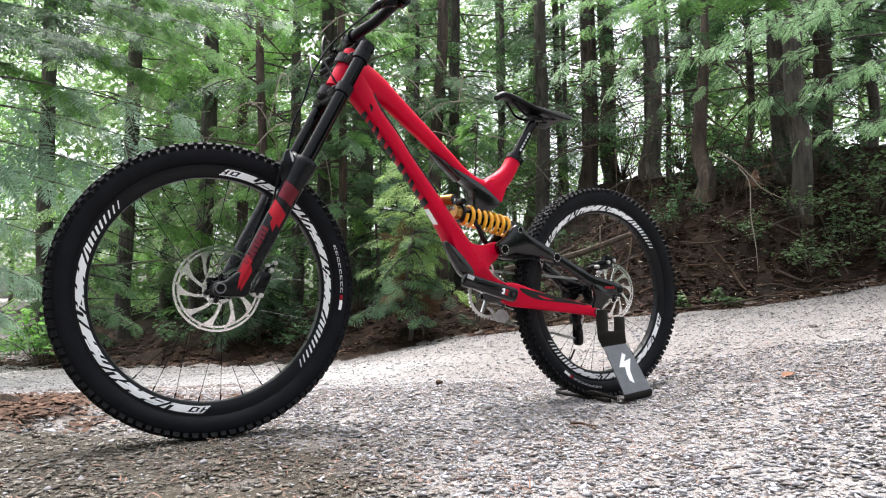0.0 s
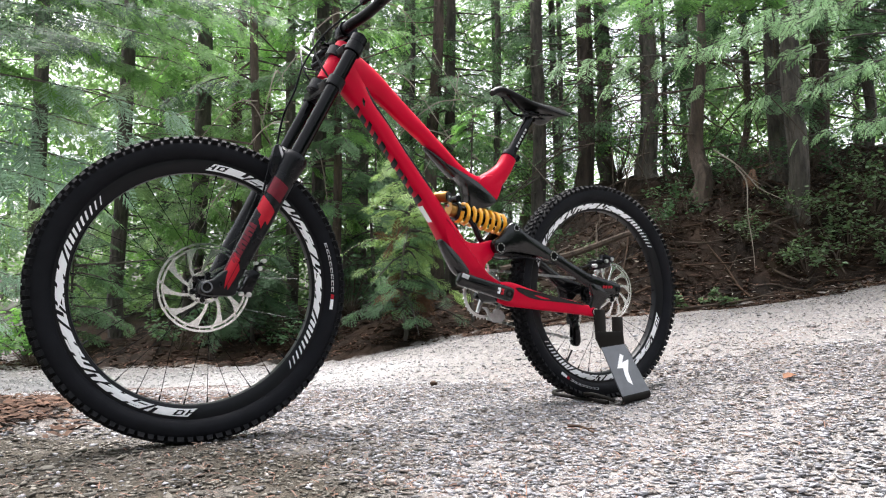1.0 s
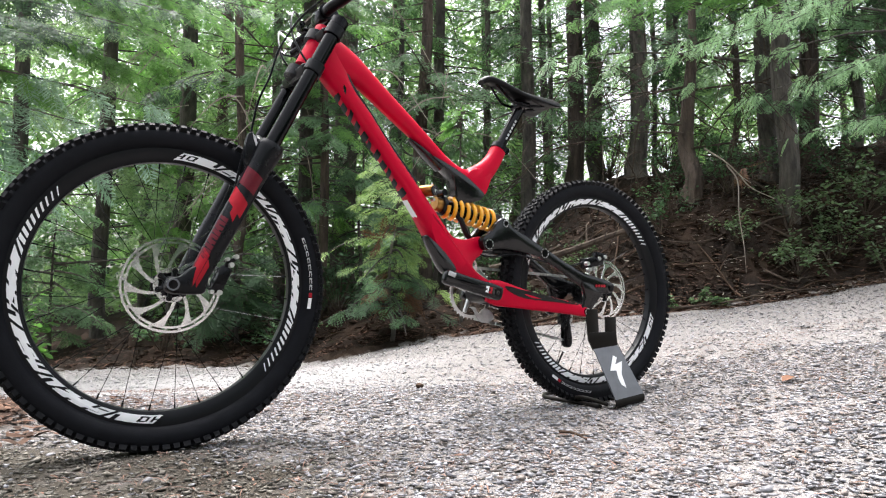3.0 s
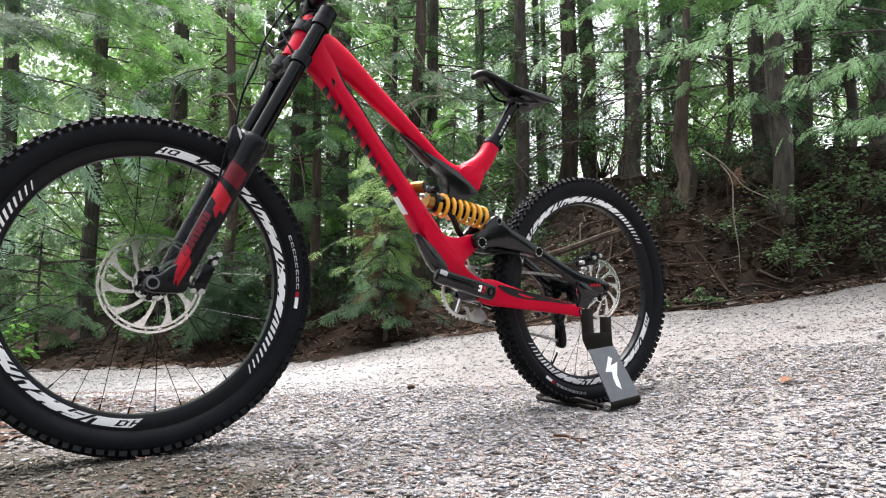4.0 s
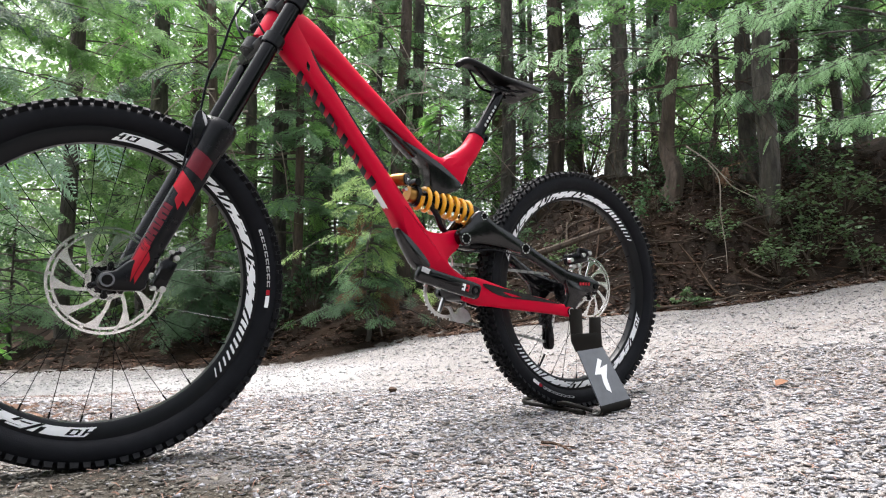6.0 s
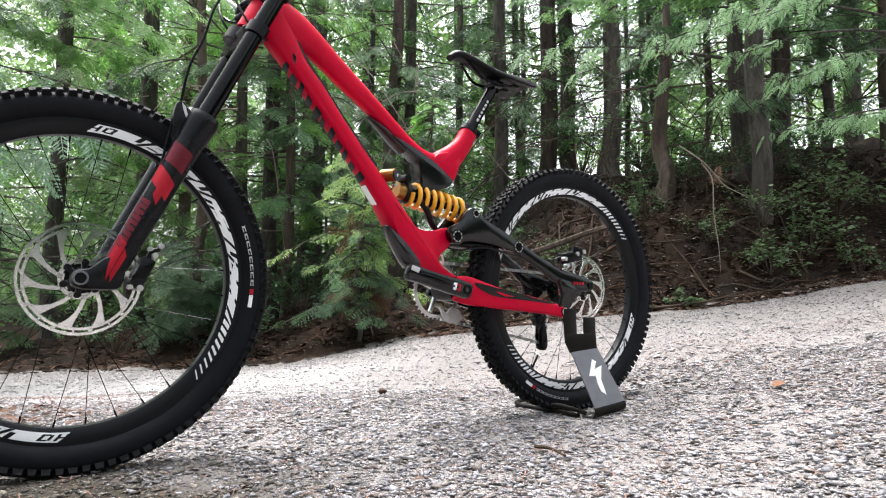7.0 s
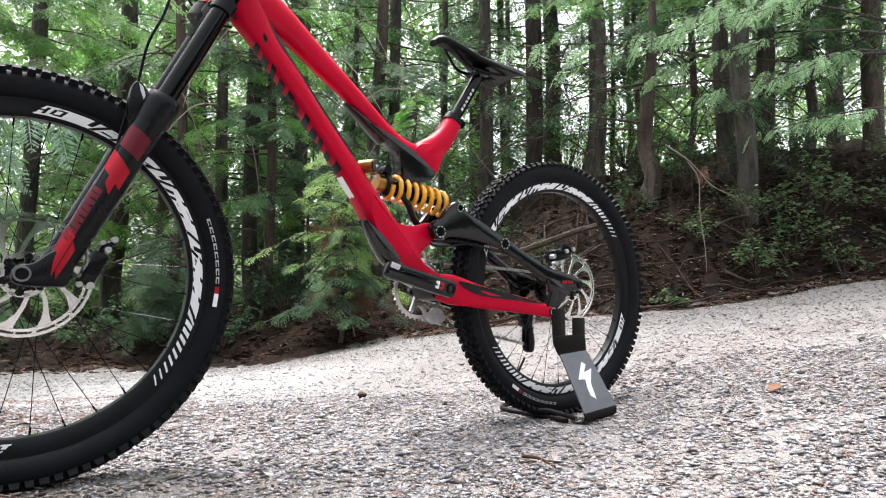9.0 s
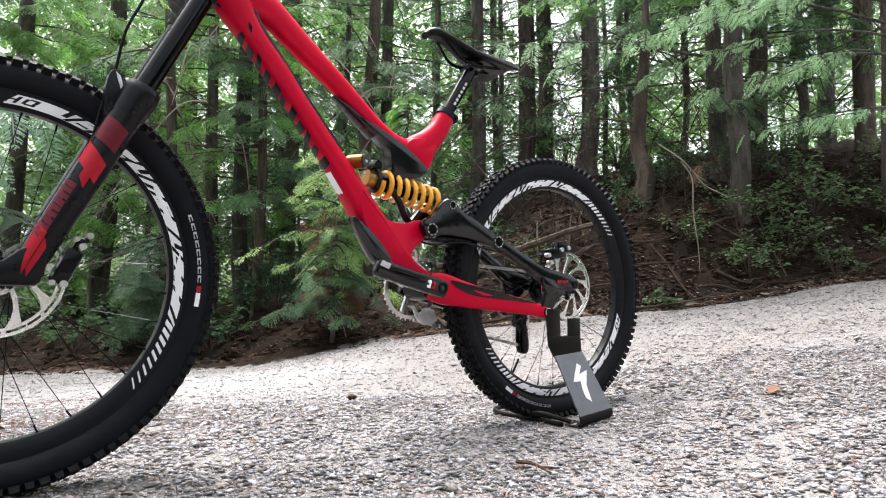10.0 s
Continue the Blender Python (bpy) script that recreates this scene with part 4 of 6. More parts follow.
for x, z, hw, th in ((0.422, 0.603, 0.014, 0.008), (0.408, 0.612, 0.020, 0.011), (0.385, 0.615, 0.022, 0.012), (0.34, 0.606, 0.025, 0.012), (0.29, 0.592, 0.032, 0.012), (0.24, 0.583, 0.046, 0.013), (0.195, 0.579, 0.060, 0.014), (0.16, 0.577, 0.067, 0.014), (0.135, 0.577, 0.060, 0.011), (0.128, 0.576, 0.035, 0.006)):
    sd.append((0.422 - (0.422 - x) * 0.88, z - 0.007, th, 0.0, hw))
g = B()
loft(g, sd, 24, 4, 2.3)
for v in g.verts:
    v.co.z -= 5.0 * v.co.y ** 2 * (0.5 if v.co.x > 0.3 else 1.0)
    if abs(v.co.y) < 0.012 and 0.17 < v.co.x < 0.34:
        v.co.z -= 0.004
saddle = part("saddle", g, M_LEATHER, bike, "slim black saddle tipped nose up")
for s in (-1, 1):
    g = B()
    tube(g, [(0.385, s * 0.012, 0.604), (0.36, s * 0.018, 0.580), (0.33, s * 0.022, 0.555), (0.28, s * 0.022, 0.549), (0.22, s * 0.023, 0.552), (0.165, s * 0.030, 0.566)], 0.0036, 8)
    part("saddle_rail", g, M_DARKMETAL, saddle, "dark metal rail")
g = B()
box(g, (0.279, 0, 0.548), (0.040, 0.050, 0.018), Matrix.Rotation(radians(4), 4, "Y"), 0.004)
rod(g, (0.297, 0, 0.530), (0.297, 0, 0.566), 0.0035, 8)
rod(g, (0.262, 0, 0.530), (0.262, 0, 0.566), 0.0035, 8)
part("rail_clamp", g, M_DARKMETAL, saddle)

# shock
S0, S1 = Vector((0.577, 0.004, 0.229)), Vector((0.366, 0.004, 0.190))
sdv = (S1 - S0).normalized()
sn = Vector((-sdv.z, 0, sdv.x))
g = B()
rod(g, S0 + sdv * 0.01, S0 + sdv * 0.125, 0.0165, 20)
rod(g, S0 + sdv * 0.12, S1 - sdv * 0.01, 0.0085, 16)
shock = part("coil_shock", g, M_DARKMETAL, bike, "coil shock with a bright yellow spring")
g = B()
turns, wire, rad = 7.6, 0.0058, 0.0280
pts = []
for i in range(int(turns * 12) + 1):
    s = i / (turns * 12)
    a = 2 * math.pi * turns * s
    pts.append(tuple(S0 + sdv * (0.026 + 0.166 * s) + rad * (math.cos(a) * Vector((0, 1, 0)) + math.sin(a) * sn)))
tube(g, pts, wire, 10, 1)
part("spring", g, M_SPRING, shock, "bright yellow coil spring")
g = B()
rod(g, S0 + sdv * -0.006, S0 + sdv * 0.016, 0.020, 20)
part("shock_head", g, M_GOLD, shock, "gold anodised shock head")
g = B()
rod(g, S0 + sdv * 0.014, S0 + sdv * 0.024, 0.0265, 20)
part("spring_collar", g, M_BLACK, shock)
g = B()
rod(g, S1 - sdv * 0.012, S1 - sdv * 0.004, 0.0245, 20)
rod(g, S1 + Vector((0, -0.014, 0)), S1 + Vector((0, 0.014, 0)), 0.013, 16)
part("lower_eyelet", g, M_BLACK, shock)
g = B()
rod(g, (0.622, 0.004, 0.260), (0.604, 0.037, 0.260), 0.0158, 20)
res = part("reservoir", g, M_GOLD, shock, "gold reservoir with a black cap")
g = B()
rod(g, (0.604, 0.036, 0.260), (0.602, 0.040, 0.260), 0.0140, 20)
part("reservoir_cap", g, M_BLACK, res)
g = B()
rod(g, (0.602, 0.039, 0.260), (0.6015, 0.0415, 0.260), 0.005, 3)
part("valve", g, M_ALU, res)
g = B()
rod(g, (0.567, 0.0, 0.259), (0.564, 0.029, 0.259), 0.010, 16)
part("adjuster", g, M_DARKMETAL, shock, "blue-black adjuster knob")
g = B()
rod(g, (0.602, 0.020, 0.236), (0.602, 0.034, 0.236), 0.0045, 10)
part("bolt", g, M_ALU, shock, "silver mounting bolt")

# links and stays
for s in (1, -1):
    g = B()
    slab(g, [(0.458, 0.140), (0.430, 0.158), (0.404, 0.189), (0.388, 0.199), (0.368, 0.193), (0.350, 0.174), (0.287, 0.146), (0.240, 0.121), (0.223, 0.108), (0.227, 0.093), (0.256, 0.092), (0.305, 0.103), (0.390, 0.111), (0.440, 0.104), (0.457, 0.118)], s * 0.032, s * 0.058, 0.007, 3)
    link = part("rocker_link", g, M_CARBON, bike, "shiny black rocker link")
    for x, z, r in ((0.438, 0.122, 0.0145), (0.238, 0.105, 0.0145), (0.380, 0.183, 0.0105)):
        g = B()
        for k in range(8):
            polar(g, [[(0, 0), (1, 0), (1, 1), (0, 1)]], r - 0.0030, r - 0.0004, math.pi * k / 4, math.pi * k / 4 + 0.50, s * 0.0600, 0.0015)
        for v in g.verts:
            v.co += Vector((x, 0, z))
        part("pivot_ring", g, M_ALU, link, "silver pivot ring")
        g = B()
        rod(g, (x, s * 0.056, z), (x, s * 0.0590, z), r, 24)
        rod(g, (x, s * 0.058, z), (x, s * 0.0605, z), r - 0.0042, 6)
        part("pivot_bolt", g, M_DARKMETAL, link)
    g = B()
    loft(g, [(0.262, 0.110, 0.014, s * 0.046, 0.009), (0.236, 0.103, 0.018, s * 0.048, 0.010), (0.190, 0.078, 0.0165, s * 0.056, 0.009), (0.150, 0.055, 0.018, s * 0.063, 0.009), (0.095, 0.026, 0.023, s * 0.072, 0.008), (0.045, 0.012, 0.025, s * 0.077, 0.007), (0.005, 0.008, 0.019, s * 0.078, 0.007), (-0.016, 0.006, 0.013, s * 0.078, 0.006)], 20, 5, 2.6)
    slab(g, [(0.112, 0.022), (0.102, -0.015), (0.118, -0.050), (0.112, -0.074), (0.092, -0.078), (0.072, -0.056), (0.050, -0.032), (0.028, -0.012), (0.05, 0.01)], s * 0.070, s * 0.083, 0.004, 3)
    stay = part("seat_stay", g, M_CARBON, bike, "dark carbon seat stay")
    g = B()
    rod(g, (-0.003, s * 0.082, 0.006), (-0.003, s * 0.088, 0.006), 0.0085, 18)
    part("axle_end", g, M_DARKMETAL, stay)
    if s == 1:
        for i in range(4):
            g = B()
            box(g, (0.058 - 0.011 * i, 0.0848, 0.012), (0.008, 0.0008, 0.008), Matrix.Rotation(radians(8), 4, "Y"))
            part("stay_lettering", g, M_REDDECAL, stay, "red lettering block")
    g = B()
    loft(g, ([(0.436, -0.006, 0.030, s * 0.044, 0.010), (0.400, -0.012, 0.036, s * 0.046, 0.011)] if s > 0 else []) + [(0.350, -0.022, 0.031, s * 0.053, 0.011), (0.290, -0.034, 0.0255, s * 0.060, 0.0105), (0.190, -0.049, 0.0205, s * 0.069, 0.010), (0.130, -0.0595, 0.0170, s * 0.073, 0.009), (0.100, -0.0655, 0.0155, s * 0.076, 0.009), (0.086, -0.067, 0.010, s * 0.076, 0.007)], 20, 5, 3.0)
    if s < 0:
        for v in g.verts:
            v.co.z += 0.012
    cs = part("chain_stay", g, M_RED, bike, "glossy red chain stay")
    g = B()
    slab(g, [(0.384, 0.008), (0.320, -0.004), (0.236, -0.021), (0.128, -0.045), (0.214, -0.037), (0.318, -0.027), (0.366, -0.010)], s * 0.0712, s * 0.0722, 0.0003, 3)
    for v in g.verts:
        v.co.y = s * (np.interp(v.co.x, (0.07, 0.11, 0.19, 0.29, 0.35, 0.40), (0.0852, 0.0834, 0.0794, 0.0710, 0.0645, 0.0575)) + (0.0006 if abs(v.co.y) > 0.0717 else 0.0))
    part("stay_insert", g, M_CARBON, cs, "dark insert along the stay")
    g = B()
    rod(g, (0.099, s * 0.070, -0.0655), (0.099, s * 0.0895, -0.0655), 0.0105, 20)
    pv = part("stay_pivot", g, M_DARKMETAL, cs)
    g = B()
    lathe(g, [(0.0105, s * 0.0895), (0.0105, s * 0.0905), (0.0082, s * 0.0905), (0.0082, s * 0.0895)], 20, at=(0.099, 0, -0.0655))
    part("pivot_ring", g, M_ALU, pv, "silver pivot ring")
g = B()
slab(g, [(0.40, 0.115), (0.34, 0.118), (0.30, 0.105), (0.33, 0.095), (0.40, 0.098)], -0.035, 0.035, 0.006, 3)
tube(g, [(0.53, 0.02, 0.215), (0.505, 0.02, 0.185), (0.48, 0.01, 0.15), (0.45, 0.0, 0.135)], 0.008, 10)
part("link_bridge", g, M_BLACK, bike, "black bridge under the shock")

# rear brake
g = B()
box(g, (0.052, 0.060, 0.086), (0.064, 0.040, 0.032), Matrix.Rotation(radians(12), 4, "Y"), 0.006)
box(g, (0.030, 0.070, 0.102), (0.044, 0.026, 0.022), Matrix.Rotation(radians(-8), 4, "Y"), 0.005)
cal = part("rear_caliper", g, M_DARKMETAL, bike, "black brake caliper with silver bolts")
for x, z in ((0.092, 0.078), (0.084, 0.060), (0.020, 0.100), (0.045, 0.094), (0.066, 0.064)):
    g = B()
    rod(g, (x, 0.074, z), (x, 0.088, z), 0.006, 10)
    part("bolt", g, M_ALU, cal, "silver bolt")
g = B()
tube(g, [(0.09, 0.07, 0.085), (0.14, 0.06, 0.072), (0.24, 0.052, 0.082), (0.34, 0.045, 0.098), (0.42, 0.036, 0.09), (0.47, 0.03, 0.10)], 0.0026, 8)
part("brake_hose", g, M_BLACK, bike, "thin black cable")

# cranks, chainring, chain, gears
BBX, BBZ = 0.424, -0.011
g = B()
rod(g, (BBX, -0.075, BBZ), (BBX, 0.080, BBZ), 0.015, 20)
axle = part("crank_axle", g, M_DARKMETAL, bike)
ca = math.atan2(0.041, 0.172)
for s in (1, -1):
    cx, cz = s * math.cos(ca), s * math.sin(ca)
    px, pz = -cz, cx
    def at_(u, v):
        return (BBX + cx * u + px * v, BBZ + cz * u + pz * v)
    g = B()
    slab(g, [at_(-0.017, 0.010), at_(-0.010, 0.019), at_(0.02, 0.0205), at_(0.06, 0.0195), at_(0.12, 0.020), at_(0.165, 0.021), at_(0.176, 0.012), at_(0.177, -0.010), at_(0.165, -0.018), at_(0.12, -0.0185), at_(0.05, -0.0205), at_(0.0, -0.021), at_(-0.014, -0.014)], s * 0.062, s * 0.082, 0.0055, 3)
    arm = part("crank_arm", g, M_CARBON, bike, "black crank arm without pedals")
    g = B()
    x_, z_ = at_(0.0, 0.0)
    lathe(g, [(0.0125, s * 0.081), (0.0125, s * 0.0835), (0.0075, s * 0.0835), (0.0075, s * 0.079)], 18, at=(x_, 0, z_))
    part("crank_bolt", g, M_DARKMETAL, arm)
    g = B()
    slab(g, [at_(0.145, 0.016), at_(0.168, 0.018), at_(0.170, 0.006), at_(0.148, 0.004)], s * 0.0815, s * 0.0835, 0.0008, 1)
    part("crank_label", g, M_GREYDECAL, arm, "grey crank label")
    g = B()
    slab(g, [at_(0.112, 0.008), at_(0.140, 0.006), at_(0.136, -0.002), at_(0.06, -0.004), at_(0.050, 0.004)], s * 0.0812, s * 0.0828, 0.0008, 2)
    part("crank_recess", g, M_STANCHION, arm)
    for u0, mt in ((0.034, M_WHITE), (0.022, M_REDDECAL)):
        g = B()
        slab(g, [at_(u0 + 0.010, 0.008), at_(u0, 0.009), at_(u0, -0.009), at_(u0 + 0.010, -0.009), at_(u0 + 0.010, -0.003), at_(u0 + 0.005, -0.003), at_(u0 + 0.005, 0.002), at_(u0 + 0.010, 0.002)], s * 0.0818, s * 0.0828, 0.0004, 1)
        part("crank_mark", g, mt, arm)
g = B()
lathe(g, [(0.072, -0.052), (0.072, -0.048), (0.064, -0.047), (0.064, -0.053)], 64)
for i in range(36):
    a = 2 * math.pi * i / 36
    rod(g, (0.069 * math.cos(a), -0.050, 0.069 * math.sin(a)), (0.0765 * math.cos(a), -0.050, 0.0765 * math.sin(a)), 0.0032, 6, 0.0014)
for i in range(4):
    a = 2 * math.pi * i / 4 + 0.4
    rod(g, (0.018 * math.cos(a), -0.052, 0.018 * math.sin(a)), (0.060 * math.cos(a), -0.050, 0.060 * math.sin(a)), 0.006, 8)
for v in g.verts:
    v.co.x += BBX
    v.co.z += BBZ
part("chainring", g, M_ALU, bike, "silver toothed chainring")
g = B()
slab(g, [(0.438, -0.052), (0.424, -0.060), (0.412, -0.084), (0.389, -0.097), (0.354, -0.087), (0.366, -0.062), (0.392, -0.057), (0.400, -0.070), (0.410, -0.068), (0.420, -0.052)], -0.042, -0.034, 0.0015, 3)
part("bash_guard", g, M_GREYDECAL, bike, "pale grey chain guard below the chainring")
g = B()
rod(g, (BBX, -0.040, BBZ), (BBX, 0.040, BBZ), 0.027, 24)
part("bottom_bracket", g, M_BLACK, bike, "black bottom bracket shell")
g = B()
tube(g, [(BBX + 0.012, -0.04, BBZ + 0.088), (BBX - 0.004, -0.04, BBZ + 0.092), (BBX - 0.010, -0.04, BBZ + 0.082), (BBX - 0.012, -0.04, BBZ + 0.066)], 0.003, 8)
part("chain_guide", g, M_WHITE, bike, "pale upper chain guide")


def chain_run(p, q):
    ch = B()
    d = q - p
    n = int(d.length / 0.0127)
    for i in range(n):
        c = p + d * ((i + 0.5) / n)
        m_ = d.to_track_quat("X", "Z").to_matrix().to_4x4()
        box(ch, c, (0.0112, 0.0030 if i % 2 else 0.0060, 0.0075), m_)
    part("chain_run", ch, M_ALU, bike, "silver drive chain", smooth=False)


chain_run(Vector((BBX, -0.050, BBZ + 0.074)), Vector((0.0, -0.045, 0.040)))
chain_run(Vector((BBX - 0.01, -0.050, BBZ - 0.074)), Vector((0.055, -0.050, -0.160)))
chain_run(Vector((0.055, -0.050, -0.155)), Vector((0.030, -0.048, -0.060)))
for i in range(7):
    g = B()
    r = 0.050 - 0.0052 * i
    y = -0.036 - 0.0042 * i
    lathe(g, [(r - 0.004, y - 0.0009), (r - 0.004, y + 0.0009), (r - 0.013, y + 0.0009), (r - 0.013, y - 0.0009)], 40)
    n = int(2 * math.pi * r / 0.0127)
    for k in range(n):
        a = 2 * math.pi * k / n
        rod(g, ((r - 0.006) * math.cos(a), y, (r - 0.006) * math.sin(a)), (r * math.cos(a), y, r * math.sin(a)), 0.0028, 5, 0.0012)
    part("sprocket", g, M_DARKMETAL, rear_wheel, "dark steel sprocket")
g = B()
slab(g, [(0.030, -0.040), (0.055, -0.050), (0.075, -0.085), (0.070, -0.110), (0.045, -0.100), (0.028, -0.075)], -0.075, -0.050, 0.005, 3)
slab(g, [(0.062, -0.095), (0.072, -0.110), (0.072, -0.165), (0.060, -0.180), (0.044, -0.176), (0.040, -0.150), (0.050, -0.100)], -0.060, -0.055, 0.002, 3)
slab(g, [(0.062, -0.095), (0.072, -0.110), (0.072, -0.165), (0.060, -0.180), (0.044, -0.176), (0.040, -0.150), (0.050, -0.100)], -0.046, -0.041, 0.002, 3)
mech = part("rear_derailleur", g, M_DARKMETAL, bike, "black rear derailleur with two jockey wheels")
for x, z in ((0.055, -0.112), (0.056, -0.163)):
    g = B()
    lathe(g, [(0.018, -0.053), (0.018, -0.048), (0.004, -0.047), (0.004, -0.054)], 24, at=(x, 0, z))
    part("jockey_wheel", g, M_BLACK, mech)
g = B()
rod(g, (-0.003, -0.086, 0.004), (-0.003, 0.086, 0.004), 0.008, 14)
part("rear_axle", g, M_DARKMETAL, bike)
g = B()
rod(g, (WB + 0.004, -0.095, 0), (WB + 0.004, 0.097, 0), 0.0095, 14)
part("front_axle", g, M_DARKMETAL, bike)
g = B()
rod(g, (0.222 * math.cos(2.74), 0, 0.222 * math.sin(2.74)), (0.262 * math.cos(2.74), 0, 0.262 * math.sin(2.74)), 0.003, 8)
part("valve_stem", g, M_BLACK, rear_wheel, "black tyre valve")

# ---------------------------------------------------------------- the stand: local to the bike's axes, its own thing
stand = new("bike_stand")
stand.matrix_world = pose(0.529, 2.214, AX, 0, 0, -149.07)
tagged(stand, "folded sheet-steel bike stand in grey and black on the gravel", "bike stand")


def sheet(rows_, thick):
    """A bent sheet: rows of (x left, z left, x right, z right, y), thickened towards the wheel."""
    bm = B()
    front, back = [], []
    for xl, zl, xr, zr, y in rows_:
        front.append((bm.verts.new((xl, y, zl)), bm.verts.new((xr, y, zr))))
        back.append((bm.verts.new((xl, y - thick, zl)), bm.verts.new((xr, y - thick, zr))))
    for a, b, c, d in zip(front, front[1:], back, back[1:]):
        bm.faces.new((a[0], a[1], b[1], b[0]))
        bm.faces.new((c[1], c[0], d[0], d[1]))
        bm.faces.new((a[0], b[0], d[0], c[0]))
        bm.faces.new((b[1], a[1], c[1], d[1]))
    bm.faces.new((front[0][1], front[0][0], back[0][0], back[0][1]))
    bm.faces.new((front[-1][0], front[-1][1], back[-1][1], back[-1][0]))
    return bm


g = B()
for quad in ([(0.107, -0.058), (0.0605, -0.058), (0.0570, -0.127), (0.101, -0.127)], [(0.0275, -0.082), (-0.0154, -0.082), (-0.0165, -0.127), (0.0275, -0.127)], [(0.101, -0.127), (-0.0165, -0.127), (-0.0210, -0.169), (0.081, -0.178), (0.099, -0.148)]):
    slab(g, quad, 0.086, 0.091, 0.0003, 1)
part("upright_plate", g, M_STANDDARK, stand, "black slotted upright plate")
g = sheet([(0.081, -0.176, -0.0205, -0.168, 0.0915), (0.078, -0.186, -0.024, -0.178, 0.097), (0.067, -0.248, -0.043, -0.239, 0.122), (0.0555, -0.308, -0.0605, -0.297, 0.146), (0.0535, -0.320, -0.0645, -0.3085, 0.1505)], 0.004)
plate = part("front_plate", g, M_STAND, stand, "grey sloping front plate")
g = sheet([(0.0535, -0.320, -0.0645, -0.3085, 0.1505), (0.0535, -0.329, -0.065, -0.3175, 0.1545), (0.0535, -0.338, -0.065, -0.3265, 0.153), (0.0535, -0.345, -0.065, -0.334, 0.146), (0.0535, -0.347, -0.065, -0.337, 0.10)], 0.005)
part("rolled_foot", g, M_STANDDARK, stand, "black rolled lower edge")
# pale bolt-like mark on the plate
g = B()


def on_plate(u, v):
    """u from the forward edge (1) to the rear edge (0), v down the plate."""
    top, low = Vector((-0.024 + 0.102 * u, 0.097, -0.178 - 0.008 * u)), Vector((-0.0605 + 0.116 * u, 0.146, -0.297 - 0.011 * u))
    return top.lerp(low, v) + Vector((0, 0.0010, 0))


for quad in ([(0.40, 0.125), (0.30, 0.190), (0.53, 0.375), (0.757, 0.453)], [(0.757, 0.453), (0.546, 0.350), (0.18, 0.29), (0.54, 0.475)], [(0.18, 0.29), (0.54, 0.475), (0.60, 0.645), (0.42, 0.568)], [(0.60, 0.645), (0.42, 0.568), (0.48, 0.89), (0.60, 0.80)]):
    fc = g.faces.new([g.verts.new(on_plate(*q)) for q in quad])
r_ = bmesh.ops.extrude_face_region(g, geom=g.faces[:])
for v in [q for q in r_["geom"] if isinstance(q, bmesh.types.BMVert)]:
    v.co.y -= 0.0016
part("plate_mark", g, M_WHITE, plate, "white zigzag mark", smooth=False)
for y0, y1 in ((0.10, -0.16),):
    for x in (0.075, -0.055):
        g = B()
        tube(g, [(x, 0.11, -0.342), (x, 0.0, -0.342), (x + (0.01 if x > 0 else 0), -0.12, -0.342), (x * 0.6, -0.155, -0.338), (x * 0.2, -0.15, -0.335)], 0.007, 10)
        part("base_bar", g, M_STANDDARK, stand, "black base bar under the wheel")
g = B()
tube(g, [(0.06, 0.125, -0.335), (0.085, 0.10, -0.325), (0.105, 0.07, -0.318), (0.11, 0.045, -0.322)], 0.006, 10)
part("base_hook", g, M_STANDDARK, stand)

# ---------------------------------------------------------------- plants


def frond(rg, twigs, leaflets, width=0.42, droop=0.12, open_=False, base=0.027):
    """A flat spray one metre long along x: a stem, side twigs on both sides and small leaflets on each; triangles."""
    v, f = [], []

    def tri(a, b, c):
        n = len(v)
        v.extend((a, b, c))
        f.append((n, n + 1, n + 2))

    def blade(p, q, w):
        p, q = np.asarray(p, float), np.asarray(q, float)
        d = q - p
        nrm = np.array((-d[1], d[0], 0.0))
        nrm *= w / (np.linalg.norm(nrm) + 1e-9)
        m = p + d * 0.45
        n = len(v)
        v.extend((p, m + nrm, q, m - nrm))
        f.append((n, n + 1, n + 2))
        f.append((n, n + 2, n + 3))

    def z_at(x, y):
        return -droop * (x * x) - 0.35 * y * y + 0.0

    blade((0, 0, 0), (1, 0, z_at(1, 0)), 0.010)
    for i in range(twigs):
        s = (i + 0.6) / (twigs + 0.4)
        for side in (-1, 1):
            ln = width * (math.sin(math.pi * min(1, 0.18 + s * 0.86)) ** 0.8) * rg.uniform(0.75, 1.12)
            an = radians(rg.uniform(44, 62)) * side
            ax = s + rg.uniform(-0.015, 0.015)
            tip = (ax + ln * math.cos(an), ln * math.sin(an))
            p0 = (ax, 0, z_at(ax, 0))
            p1 = (*tip, z_at(*tip) + rg.uniform(-0.02, 0.015))
            if not open_:
                blade(p0, p1, 0.018 if leaflets else 0.030)
            for k in range(leaflets):
                u = (k + 0.7) / (leaflets + 0.4)
                c = np.asarray(p0) + (np.asarray(p1) - np.asarray(p0)) * u
                l2 = ln * 0.30 * (1 - 0.55 * u)
                for sd in (-1, 1):
                    a2 = an + sd * radians(46)
                    ex = np.array((math.cos(an), math.sin(an), 0.0)) * base
                    tri(c - ex, c + ex, c + np.array((l2 * math.cos(a2), l2 * math.sin(a2), rg.uniform(-0.03, 0.012))))
    return np.array(v), np.array(f)


frg = np.random.default_rng(11)
FINE = [frond(frg, 15, 5, 0.36) for _ in range(4)]
MEDIUM = [frond(frg, 9, 2, 0.40, base=0.040) for _ in range(4)]
LIGHT = [frond(frg, 7, 1, 0.42, base=0.060) for _ in range(4)]
